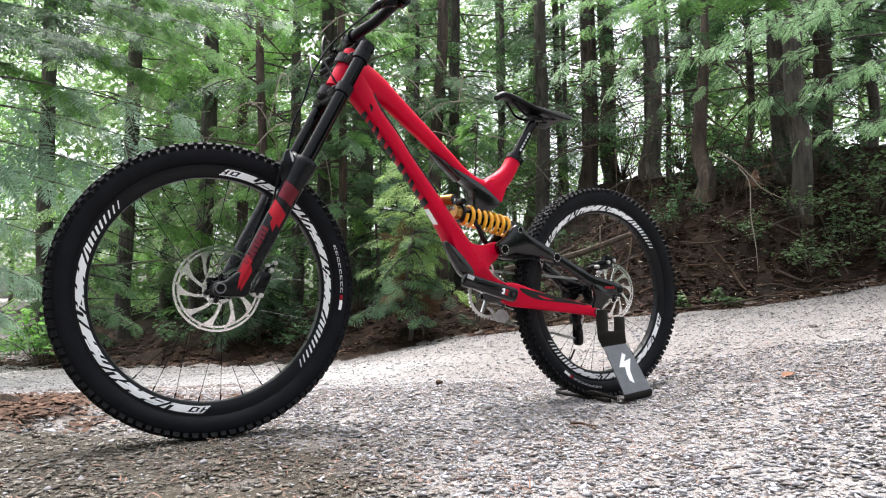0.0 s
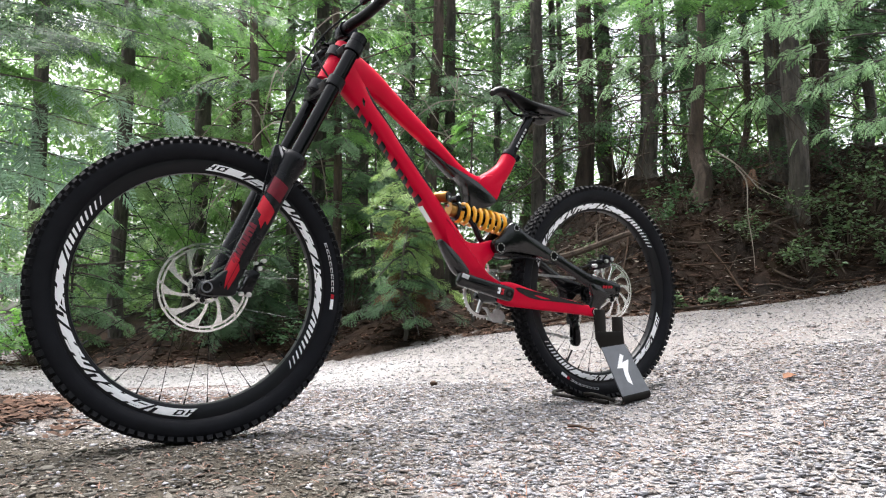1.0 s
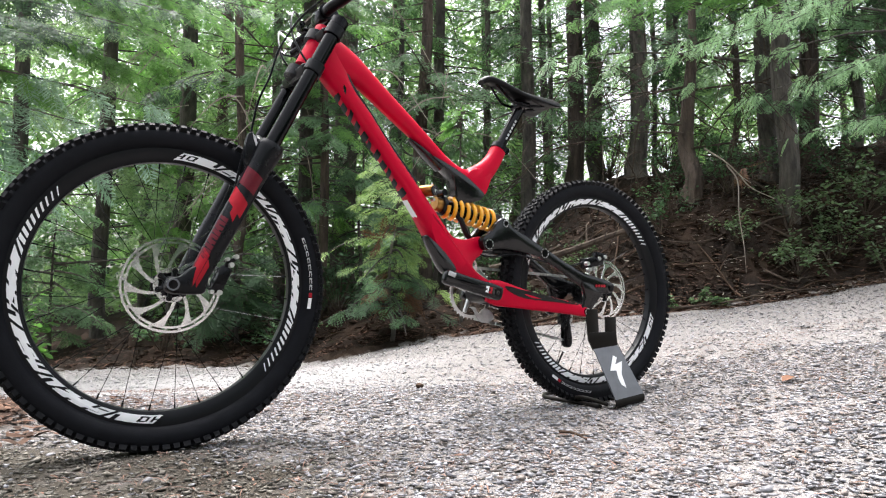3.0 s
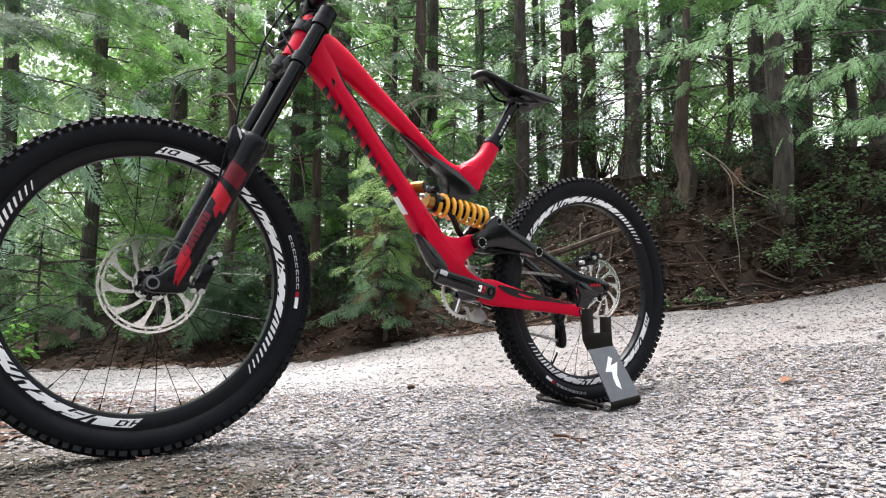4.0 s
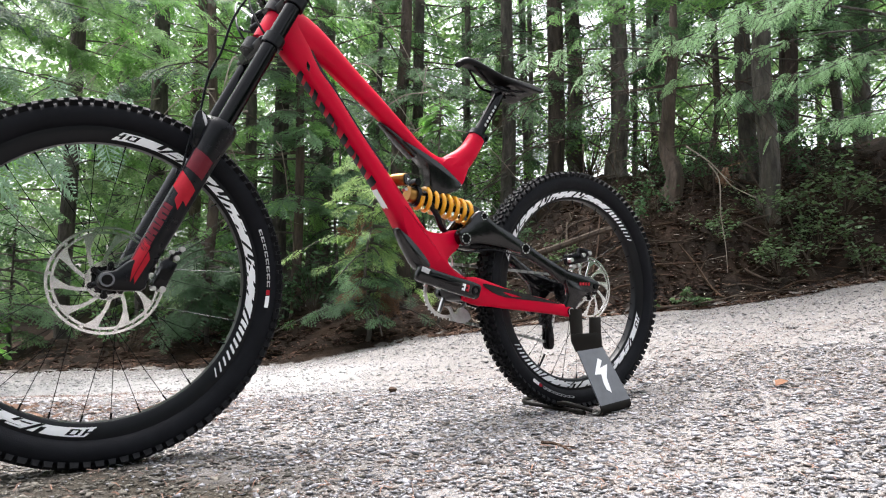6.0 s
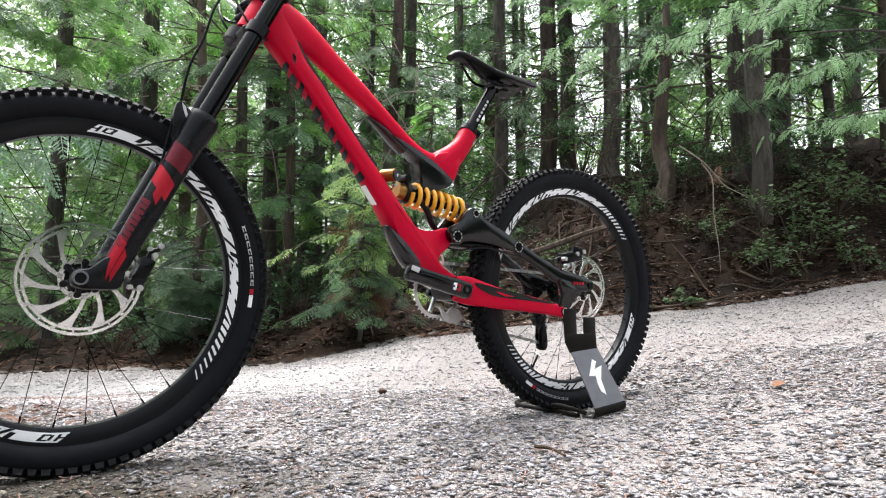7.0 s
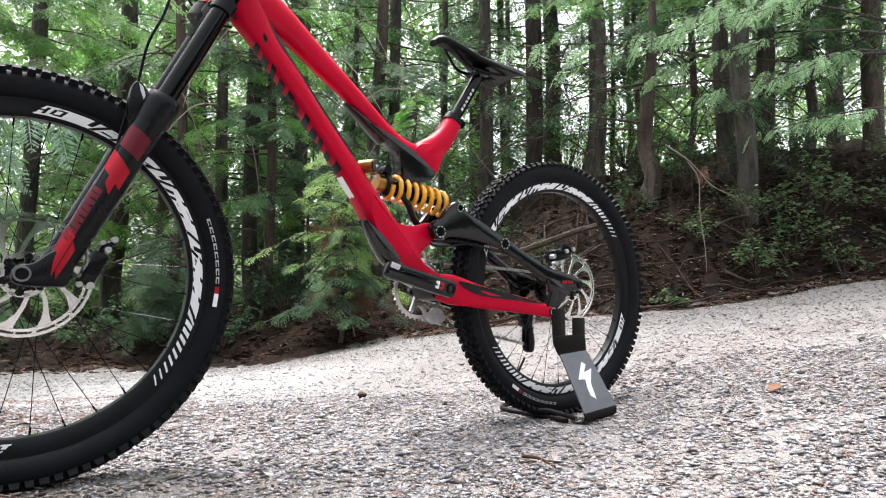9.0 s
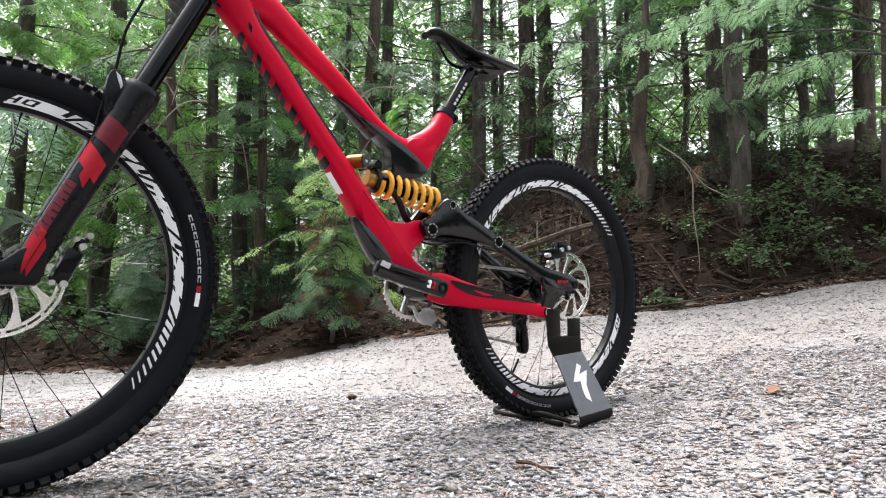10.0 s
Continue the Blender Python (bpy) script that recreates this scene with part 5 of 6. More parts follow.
FAN = [frond(frg, 8, 3, 0.46, 0.16, base=0.030) for _ in range(4)]
CEDAR = [frond(frg, 14, 2, 0.30, 0.30, base=0.020) for _ in range(4)]
COARSE = [frond(frg, 6, 2, 0.46, open_=True, base=0.058) for _ in range(5)]


def place(kinds, rg, origin, direction, up, size):
    """Copies of the sprays as arrays: origins, directions and ups (n, 3), sizes (n)."""
    origin, direction, up = (np.asarray(a, float) for a in (origin, direction, up))
    d = direction / (np.linalg.norm(direction, axis=1)[:, None] + 1e-9)
    y = np.cross(up, d)
    y /= np.linalg.norm(y, axis=1)[:, None] + 1e-9
    z = np.cross(d, y)
    m = np.stack([d, y, z], -1) * np.asarray(size)[:, None, None]
    which = rg.integers(0, len(kinds), len(origin))
    vs, fs, base = [], [], 0
    for k, (v, f) in enumerate(kinds):
        sel = np.nonzero(which == k)[0]
        if not len(sel):
            continue
        p = np.einsum("nij,vj->nvi", m[sel], v) + origin[sel][:, None]
        vs.append(p.reshape(-1, 3))
        fs.append((f[None] + (np.arange(len(sel)) * len(v))[:, None, None]).reshape(-1, 3) + base)
        base += len(sel) * len(v)
    return np.concatenate(vs), np.concatenate(fs)


def bough_line(p0, p1, sag, n=14):
    p0, p1 = np.asarray(p0, float), np.asarray(p1, float)
    s = np.linspace(0, 1, n)[:, None]
    line = p0 + (p1 - p0) * s
    line[:, 2] += (sag * 4 * s * (1 - s))[:, 0]
    return line


def bough_sprays(rg, line, size, count, hang=0.5, spread=1.0, face=0.45, tmin=0.12):
    """Origins, directions, ups and sizes of the sprays along a bough: to both sides, shorter towards the tip, hanging."""
    t = np.sort(rg.uniform(tmin, 1.0, count))
    idx = t * (len(line) - 1)
    i0 = np.clip(idx.astype(int), 0, len(line) - 2)
    fr = (idx - i0)[:, None]
    o = line[i0] * (1 - fr) + line[i0 + 1] * fr
    fwd = line[i0 + 1] - line[i0]
    fwd /= np.linalg.norm(fwd, axis=1)[:, None]
    side = np.cross(fwd, np.array((0, 0, 1.0)))
    side /= np.linalg.norm(side, axis=1)[:, None] + 1e-9
    sg = np.where(np.arange(count) % 2, 1.0, -1.0)[:, None] * spread
    d = fwd * rg.uniform(0.5, 1.0, (count, 1)) + side * sg * rg.uniform(0.4, 1.0, (count, 1)) + np.array((0, 0, -1.0)) * rg.uniform(0.2, 1.6, (count, 1)) * hang
    out = fwd * (1, 1, 0)
    up = np.array((0, 0, 0.8)) + 0.5 * sg * side + 0.35 * out + rg.normal(0, 0.24, (count, 3)) + np.array((0, -face, 0.25 * face))
    sz = size * (1.1 - 0.55 * t) * rg.uniform(0.65, 1.2, count)
    return o, d, up, sz


def trunk_mesh(rg, base, height_, r, lean=(0, 0), stubs=8, seg=12):
    """A tapered, slightly crooked trunk with a flared foot and dead stubs."""
    bm = B()
    pts = []
    for s in (0, 0.02, 0.06, 0.15, 0.3, 0.5, 0.75, 1.0):
        z = height_ * s
        flare = 1 + 0.5 * math.exp(-z / 0.18)
        pts.append((base[0] + lean[0] * z + rg.normal(0, 0.03) * (z > 0.2), base[1] + lean[1] * z + rg.normal(0, 0.03) * (z > 0.2), base[2] - 0.15 + z, r * flare * (1 - 0.62 * s)))
    tube(bm, pts, r, seg, 4)
    for v in bm.verts:
        a = math.atan2(v.co.y - base[1] - lean[1] * (v.co.z - base[2]), v.co.x - base[0] - lean[0] * (v.co.z - base[2]))
        k = 1 + 0.06 * math.sin(3 * a + 2 * v.co.z) + 0.04 * math.sin(7 * a + 5 * v.co.z)
        cx, cy = base[0] + lean[0] * (v.co.z - base[2]), base[1] + lean[1] * (v.co.z - base[2])
        v.co.x, v.co.y = cx + (v.co.x - cx) * k, cy + (v.co.y - cy) * k
    for _ in range(stubs):
        z = rg.uniform(0.5, min(5.0, height_ * 0.7))
        a = rg.uniform(0, 6.28)
        ln = rg.uniform(0.2, 1.3)
        p = np.array((base[0] + lean[0] * z, base[1] + lean[1] * z, base[2] + z))
        q = p + ln * np.array((math.cos(a), math.sin(a), rg.uniform(-0.5, 0.15)))
        mid = (p + q) / 2 + rg.normal(0, 0.03, 3)
        tube(bm, [(*p, 0.013), (*mid, 0.008), (*q, 0.003)], 0.01, 5, 3)
    return bm


def sprays_of(rg, kinds, boughs, face=0.45, tmin=0.12):
    """Sprays along many boughs, joined; boughs as (line, size, count, hang)."""
    arr = [[], [], [], []]
    for line, size, count, hang in boughs:
        for k, v in enumerate(bough_sprays(rg, line, size, count, hang, 1.0, face, tmin)):
            arr[k].append(v)
    return place(kinds, rg, *(np.concatenate(a) for a in arr))


def tree_base(x, y, label, name="conifer_tree"):
    ob = new(name)
    ob.matrix_world = pose(x, y, float(height(x, y)))
    return tagged(ob, label, "tree", "forest conifers" if name == "conifer_tree" else "distant trunks" if name == "distant_trunk" else "")


def conifer(name, label, x, y, r, height_, lean=(0, 0), bark=None, low=(), canopy=14, stubs=8, seed=0, extra=(), extra_leaf=None, extra_kinds=None, reach=1.9, face=0.6, tmin=0.12):
    """A forest conifer standing at x, y. low: layers of (z0, z1, boughs, reach, spray size, sprays, leaf, kinds, hang);
    canopy: rough boughs high up, unseen and added to block sky light; extra: boughs in the world's coordinates as
    (start, end, sag, spray size, count)."""
    rg = np.random.default_rng(seed)
    ob = tree_base(x, y, label, name)
    bz = float(height(x, y))
    part("trunk", trunk_mesh(rg, (0, 0, 0), height_, r, lean, stubs), bark or M_BARK, ob, "furrowed brown bark trunk")
    limbs = B()
    for z0, z1, n, rc, size, per, leaf, kinds, hang in low:
        bs = []
        for i in range(n):
            s = (i + rg.uniform(0, 1)) / n
            z = z0 + (z1 - z0) * s
            a = rg.uniform(0, 6.28)
            ln = rc * (1 - 0.35 * s) * rg.uniform(0.55, 1.15)
            p = np.array((lean[0] * z, lean[1] * z, z))
            q = p + np.array((ln * math.cos(a), ln * math.sin(a), -ln * rg.uniform(0.1, 0.55)))
            line = bough_line(p, q, 0.10 * ln)
            tube(limbs, [(*line[0], 0.012), (*line[6], 0.007), (*line[-1], 0.0025)], 0.01, 5, 3)
            bs.append((line, size, per, hang))
        v, f = sprays_of(rg, kinds, bs)
        raw("crown", v, f, leaf, ob, "drooping sprays of green needles")
    # upper boughs out of view, added to shade what stands below
    if canopy:
        bs = []
        for i in range(canopy):
            s = (i + rg.uniform(0, 1)) / canopy
            z = 5.5 + (height_ - 5.5) * s
            a = rg.uniform(0, 6.28)
            ln = reach * (1.1 - 0.7 * s) * rg.uniform(0.7, 1.15)
            p = np.array((lean[0] * z, lean[1] * z, z))
            q = p + np.array((ln * math.cos(a), ln * math.sin(a), -ln * rg.uniform(0.1, 0.5)))
            bs.append((bough_line(p, q, 0.08 * ln), 1.0, 11, 0.5))
        v, f = sprays_of(rg, COARSE, bs)
        raw("upper_crown", v, f, L_SHADED, ob, "unseen dark upper sprays added for shade")
    if extra:
        bs = []
        for p, q, sag, sz, cnt in extra:
            line = bough_line(np.asarray(p) - (x, y, bz), np.asarray(q) - (x, y, bz), sag)
            tube(limbs, [(*line[0], 0.016), (*line[6], 0.008), (*line[-1], 0.0025)], 0.01, 6, 4)
            bs.append((line, sz, cnt, 0.55))
        v, f = sprays_of(rg, extra_kinds or FINE, bs, face, tmin)
        raw("low_foliage", v, f, extra_leaf or L_LIT, ob, "long hanging boughs of flat sprays")
    if len(limbs.verts):
        tagged(part("limb_work", limbs, M_BARK, ob), kind="stuff")
    else:
        limbs.free()
    return ob


def px(u, depth):
    """The x that lies at a share u of the view's half width, straight ahead of the path's start."""
    return u * 0.674 * depth


# trunks along the bank: (u, depth, radius, lean, red bark, kind)
TREES = [
    (-0.72, 7.6, 0.09, 0.00, 0, "left"), (-0.555, 8.6, 0.12, 0.01, 0, "left"), (-0.46, 9.6, 0.09, 0.0, 1, "left"), (-0.33, 8.2, 0.07, 0.0, 0, "left"), (-0.42, 7.0, 0.055, 0.004, 1, "bare"), (-0.2675, 7.3, 0.085, -0.003, 0, "soft"), (-0.235, 7.1, 0.05, 0.002, 1, "soft"),
    (-0.183, 9.0, 0.17, -0.005, 0, "mid"), (-0.012, 8.4, 0.085, 0.0, 1, "thin"), (0.025, 8.8, 0.080, 0.003, 0, "thin"), (0.133, 10.4, 0.055, 0.0, 0, "thin"), (0.228, 8.9, 0.10, 0.012, 0, "thin"), (-0.25, 12.0, 0.12, 0.0, 0, "mid"),
    (0.13, 14.0, 0.09, 0.0, 0, "thin"), (0.21, 16.0, 0.24, 0.0, 1, "far"), (0.335, 9.0, 0.12, 0.0, 1, "thin"), (0.38, 9.7, 0.12, 0.0, 0, "thin"),
    (0.481, 9.0, 0.13, 0.01, 0, "thin"), (0.770, 7.4, 0.095, 0.01, 0, "right"), (0.872, 7.8, 0.11, 0.0, 1, "right"), (0.98, 8.6, 0.07, 0.0, 0, "right"), (1.13, 7.8, 0.12, 0.0, 1, "right"), (1.06, 10.6, 0.14, 0.0, 0, "right"),
     (-0.90, 9.5, 0.12, 0.0, 0, "left"), (0.03, 12.5, 0.12, 0.0, 0, "thin"),
    (-0.62, 13.0, 0.14, 0.0, 0, "far"), (-0.40, 15.0, 0.15, 0.0, 1, "far"), (-0.08, 15.0, 0.13, 0.0, 0, "far"), (0.56, 13.0, 0.07, 0.0, 0, "far"), (0.27, 12.0, 0.07, 0.0, 0, "far"),
    (0.52, 9.4, 0.035, 0.006, 0, "bare"), (0.575, 9.9, 0.045, -0.004, 0, "bare"), (0.70, 9.6, 0.05, 0.0, 1, "bare"), (0.81, 9.3, 0.035, 0.005, 0, "bare"), (0.28, 10.2, 0.04, 0.0, 0, "bare"), (-0.06, 10.0, 0.05, 0.0, 0, "bare"),
]
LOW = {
    "left": [(0.9, 5.0, 15, 1.6, 0.42, 15, L_FAR, MEDIUM, 0.6), (1.0, 4.5, 14, 1.5, 0.42, 15, L_LIT, MEDIUM, 0.55)],
    "mid": [(0.8, 4.5, 12, 1.4, 0.42, 15, L_SHADED, MEDIUM, 0.6), (0.8, 5.0, 12, 1.4, 0.42, 15, L_MID, MEDIUM, 0.55)],
    "right": [(0.7, 4.5, 15, 1.5, 0.40, 15, L_MID, MEDIUM, 0.6), (1.2, 4.0, 7, 1.4, 0.40, 13, L_SHADED, MEDIUM, 0.65)],
    "soft": [(0.8, 4.6, 15, 1.25, 0.36, 14, L_MID, MEDIUM, 0.45), (1.0, 4.4, 9, 1.15, 0.36, 13, L_LIT, MEDIUM, 0.4)],
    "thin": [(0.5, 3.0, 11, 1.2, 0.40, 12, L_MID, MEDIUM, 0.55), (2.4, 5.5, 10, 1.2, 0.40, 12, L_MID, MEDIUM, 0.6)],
    "bare": [(2.6, 5.5, 8, 1.3, 0.42, 11, L_SHADED, MEDIUM, 0.6)],
    "far": [(0.5, 8.0, 24, 1.8, 0.65, 14, L_MID, COARSE, 0.55), (1.0, 5.0, 12, 1.8, 0.7, 12, L_SHADED, COARSE, 0.6)],
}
NAMES = {"left": "forest conifer with low drooping green boughs", "mid": "forest conifer with dark sparse boughs on the bank", "right": "forest conifer with thin boughs above the soil bank",
         "thin": "forest conifer with a grey trunk and few boughs", "soft": "forest conifer with soft green boughs down its trunk",
         "bare": "forest conifer with a bare reddish lower trunk", "far": "distant forest conifer with green boughs"}
for i, (u, d, r, ln, red, kd) in enumerate(TREES):
    layers = [(*q[:7], LIGHT if q[7] is MEDIUM and d > 8.7 else q[7], q[8]) for q in LOW[kd]]
    # more unseen upper boughs towards the right, to keep the bank dark
    conifer("conifer_tree", NAMES[kd], px(u, d), d, r, 12.0 if d < 10 else 14.0, (ln + 0.012 * math.sin(7.3 * i), 0.0), M_BARKRED if red else M_BARK, layers, (14 if u > 0.6 else 9 if d < 10 else 4) if u > 0.3 else 0, 34 if kd == "bare" else 24 if kd in ("right", "thin", "mid") else 10, 100 + i)

# woods beyond, and unseen ones added round the open space behind the path
rgf = np.random.default_rng(55)
n = 8200
fa = rgf.uniform(-1.15, 1.15, n)
fd = rgf.uniform(11.5, 28, n)
o = np.stack([np.tan(fa * 0.75) * fd, fd, height(np.tan(fa * 0.75) * fd, fd) + rgf.uniform(0, 1, n) ** 1.3 * 12], 1)
far_keep = ~((o[:, 0] < -0.60 * o[:, 1]) & (o[:, 2] < 1.6))
far_keep &= ~((np.abs(o[:, 0] / o[:, 1] - 0.21) < 0.17) & (o[:, 2] > 1.4) & (rgf.random(n) < 0.62))
o = o[far_keep]
n = len(o)
ang = rgf.uniform(0, 6.28, n)
v, f = place(COARSE, rgf, o, np.stack([np.cos(ang), np.sin(ang), rgf.uniform(-0.9, 0.1, n)], 1), np.array((0, 0, 1.0)) + rgf.normal(0, 0.4, (n, 3)), rgf.uniform(0.8, 1.6, n))
tagged(raw("far_woods", v, f, L_FAR), "distant green conifer woods", "woods", kind="stuff")
for i in range(10):
    d = rgf.uniform(15, 28)
    xx = px(rgf.uniform(-1.1, 1.1), d)
    ob = tree_base(xx, d, "distant bare conifer trunk in the woods", "distant_trunk")
    part("trunk", trunk_mesh(rgf, (0, 0, 0), 16, rgf.uniform(0.07, 0.17), (rgf.normal(0, 0.01), 0), 4, 8), M_BARK, ob)
# unseen trees behind the path, added to hold back the front light
back = conifer("conifer_tree", "unseen tall conifer added behind the path to block sky light", -9.0, -7.0, 0.2, 14, (0, 0), M_BARK, [(1.0, 9.0, 30, 2.6, 0.9, 12, L_SHADED, COARSE, 0.5)], 10, 4, 300)
for x_, y_, a_ in ((-3.2, -11.0, 40), (2.5, -12.5, 130), (7.0, -9.5, 200), (10.5, -2.5, 260), (-11.0, 0.5, 310), (10.5, 3.0, 20)):
    copy_thing(back, pose(x_, y_, float(height(x_, y_)), 0, 0, a_))
# low unseen foliage, added as a dark horizon for the reflections
n = 1500
ba = rgf.uniform(0, 6.28, n)
br = rgf.uniform(11.0, 18.0, n)
bx, by = br * np.sin(ba) * 1.15, -1.0 - br * np.abs(np.cos(ba)) * 0.9
bz = height(bx, by) + rgf.uniform(0, 1, n) ** 1.2 * 4.5
ang = rgf.uniform(0, 6.28, n)
v, f = place(COARSE, rgf, np.stack([bx, by, bz], 1), np.stack([np.cos(ang), np.sin(ang), rgf.uniform(-0.9, 0.1, n)], 1), rgf.normal(0, 1.0, (n, 3)), rgf.uniform(2.0, 3.6, n))
tagged(raw("roadside_woods", v, f, L_SHADED), "unseen dark conifer woods added behind the path to darken reflections", "woods", kind="stuff")
# broken tree with a fork, behind the bank's edge
conifer("broken_tree", "snapped reddish trunk with a broken top among thin branches", 2.85, 7.1, 0.10, 2.35, (0.012, 0), M_BARKRED, [(1.4, 2.2, 3, 0.9, 0.4, 9, L_SHADED, MEDIUM, 0.5)], 0, 14, 61)
# overhanging trees beside the road, boughs reaching into the clear space
conifer("overhanging_hemlock", "hemlock with long bright boughs hanging over the road", -4.9, 5.8, 0.16, 12, (0, 0), M_BARK, [(0.6, 4.5, 14, 1.5, 0.42, 13, L_LIT, MEDIUM, 0.5)], 3, 4, 71, extra=[
    ((-4.8, 5.6, 3.2), (-1.36, 4.6, 2.23), 0.3, 0.34, 129), ((-4.8, 5.5, 2.9), (-1.37, 4.4, 1.90), 0.35, 0.34, 122), ((-4.7, 5.4, 3.0), (-1.60, 4.0, 1.85), 0.35, 0.34, 115),
    ((-4.8, 5.5, 2.6), (-1.91, 4.6, 1.82), 0.25, 0.34, 108), ((-4.7, 5.4, 3.7), (-1.30, 5.0, 2.60), 0.3, 0.34, 115),
    ((-4.6, 5.0, 3.2), (-1.50, 4.2, 2.14), 0.3, 0.34, 122), ((-4.6, 5.2, 2.3), (-2.44, 4.4, 1.63), 0.2, 0.34, 94),
    ((-4.7, 5.6, 3.5), (-1.20, 4.9, 2.42), 0.3, 0.34, 110), ((-4.7, 5.4, 3.3), (-1.45, 4.5, 2.30), 0.3, 0.34, 110), ((-4.6, 5.2, 3.4), (-1.75, 4.3, 2.20), 0.3, 0.34, 100), ((-4.7, 5.5, 3.1), (-1.55, 4.8, 2.05), 0.3, 0.34, 100)], extra_kinds=MEDIUM)
# boughs in shade: the darkness is in the leaf colour
conifer("shaded_hemlock", "hemlock with drooping boughs coloured dark for shade over the road", -4.7, 4.9, 0.11, 11, (0, 0), M_BARK, [], 3, 4, 77, extra=[
    ((-4.6, 4.6, 2.35), (-1.85, 3.7, 1.74), 0.15, 0.32, 110), ((-4.6, 4.5, 2.2), (-2.11, 3.6, 1.72), 0.12, 0.32, 100), ((-4.6, 4.6, 2.6), (-1.40, 3.9, 1.97), 0.15, 0.30, 105), ((-4.6, 4.7, 2.5), (-1.69, 3.8, 1.86), 0.15, 0.32, 105), ((-4.6, 4.7, 2.8), (-1.05, 4.1, 2.10), 0.15, 0.28, 90)], extra_leaf=L_SHADED, extra_kinds=MEDIUM)
conifer("roadside_cedar", "cedar with flat grey-green fronds beside the road", -4.4, 4.6, 0.12, 9, (0, 0), M_BARKRED, [], 2, 2, 75, extra=[
    ((-4.3, 4.6, 1.9), (-1.61, 4.4, 1.52), 0.15, 0.55, 16), ((-4.3, 4.6, 1.7), (-1.77, 4.2, 1.30), 0.15, 0.56, 16), ((-4.3, 4.6, 1.5), (-1.95, 4.2, 1.10), 0.12, 0.56, 16), ((-4.3, 4.6, 1.3), (-2.17, 4.0, 0.98), 0.12, 0.56, 16),
    ((-4.3, 4.6, 1.0), (-2.40, 4.0, 0.70), 0.10, 0.44, 16), ((-4.3, 4.6, 0.8), (-2.61, 4.2, 0.43), 0.10, 0.42, 16), ((-4.3, 4.6, 0.5), (-2.77, 4.3, 0.17), 0.10, 0.40, 14)], extra_leaf=L_BLUE, extra_kinds=CEDAR, face=0.9, tmin=0.45)
conifer("overhanging_cedar", "cedar with flat grey-green fronds hanging over the bank", 4.9, 6.0, 0.17, 12, (0, 0), M_BARKRED, [(2.2, 4.6, 6, 1.6, 0.40, 12, L_MID, MEDIUM, 0.5)], 6, 6, 72, extra=[
    ((2.9, 5.6, 2.35), (0.44, 5.0, 2.08), 0.10, 0.40, 9), ((4.8, 5.8, 2.8), (1.23, 4.8, 1.88), 0.35, 0.34, 14), ((4.8, 5.6, 2.9), (1.82, 4.8, 2.10), 0.22, 0.36, 18),
    ((4.8, 5.6, 2.6), (2.04, 5.2, 2.00), 0.22, 0.34, 15), ((4.8, 5.5, 2.4), (2.44, 5.0, 1.85), 0.15, 0.32, 14), ((4.8, 5.7, 2.4), (2.77, 4.8, 1.86), 0.2, 0.34, 16), ((4.8, 5.8, 3.0), (2.56, 4.7, 2.30), 0.25, 0.36, 18),
    ((4.8, 5.3, 1.9), (2.66, 5.0, 1.52), 0.10, 0.26, 12), ((4.8, 5.2, 1.75), (3.15, 4.8, 1.62), 0.10, 0.30, 14), ((4.8, 5.8, 3.1), (2.19, 4.9, 2.35), 0.25, 0.36, 18)], extra_leaf=L_CEDAR, extra_kinds=CEDAR, face=1.2, tmin=0.5)
# backlit boughs: the glow is partly put into the leaf colour
conifer("backlit_hemlock", "hemlock with boughs coloured yellow-green for backlight over the road", 3.6, 6.6, 0.10, 11, (0, 0), M_BARK, [(2.4, 4.6, 6, 1.4, 0.42, 12, L_MID, MEDIUM, 0.5)], 8, 4, 76, extra=[
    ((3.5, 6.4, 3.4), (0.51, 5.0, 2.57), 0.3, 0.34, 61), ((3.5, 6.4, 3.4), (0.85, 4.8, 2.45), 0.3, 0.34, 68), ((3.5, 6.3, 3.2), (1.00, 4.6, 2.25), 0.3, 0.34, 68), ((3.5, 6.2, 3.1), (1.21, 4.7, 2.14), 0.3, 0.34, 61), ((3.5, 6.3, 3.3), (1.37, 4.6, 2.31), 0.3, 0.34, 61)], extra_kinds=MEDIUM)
conifer("cedar_sapling", "young cedar bush with tips coloured bright as sunlit and brown lower fronds", -0.30, 5.75, 0.020, 1.60, (0.05, 0), M_BARK, [(0.75, 1.60, 15, 0.50, 0.24, 7, L_SUNTIP, FAN, 0.10), (0.45, 1.25, 12, 0.85, 0.23, 7, L_SUNTIP, FAN, 0.12), (0.35, 1.1, 9, 0.60, 0.25, 6, L_MID, FAN, 0.2), (0.2, 0.7, 12, 0.80, 0.26, 6, L_SHADED, FAN, 0.15), (0.25, 0.6, 8, 0.34, 0.20, 9, L_BROWN, FAN, 0.6)], 0, 0, 73)
for i, (x_, y_, h_, r_) in enumerate(((-1.75, 6.3, 0.9, 0.5), (-3.5, 6.4, 1.5, 0.8), (-0.75, 7.4, 2.4, 0.9))):
    conifer("hemlock_sapling", "young hemlock with soft green sprays below the tall trees", x_, y_, 0.02, h_, (0, 0), M_BARK, [(0.2, h_, 22, r_, 0.34, 9, L_MID if i == 1 else L_SHADED, MEDIUM, 0.45)], 0, 3, 170 + i)
conifer("fir_sapling", "slim young fir with a pale green top", 0.31, 6.0, 0.014, 2.02, (0, 0), M_BARK, [(1.68, 2.0, 16, 0.20, 0.16, 8, L_LIT, CEDAR, 0.15), (1.0, 1.7, 8, 0.22, 0.16, 6, L_MID, CEDAR, 0.4)], 0, 2, 74)

# gravel
rg = np.random.default_rng(21)
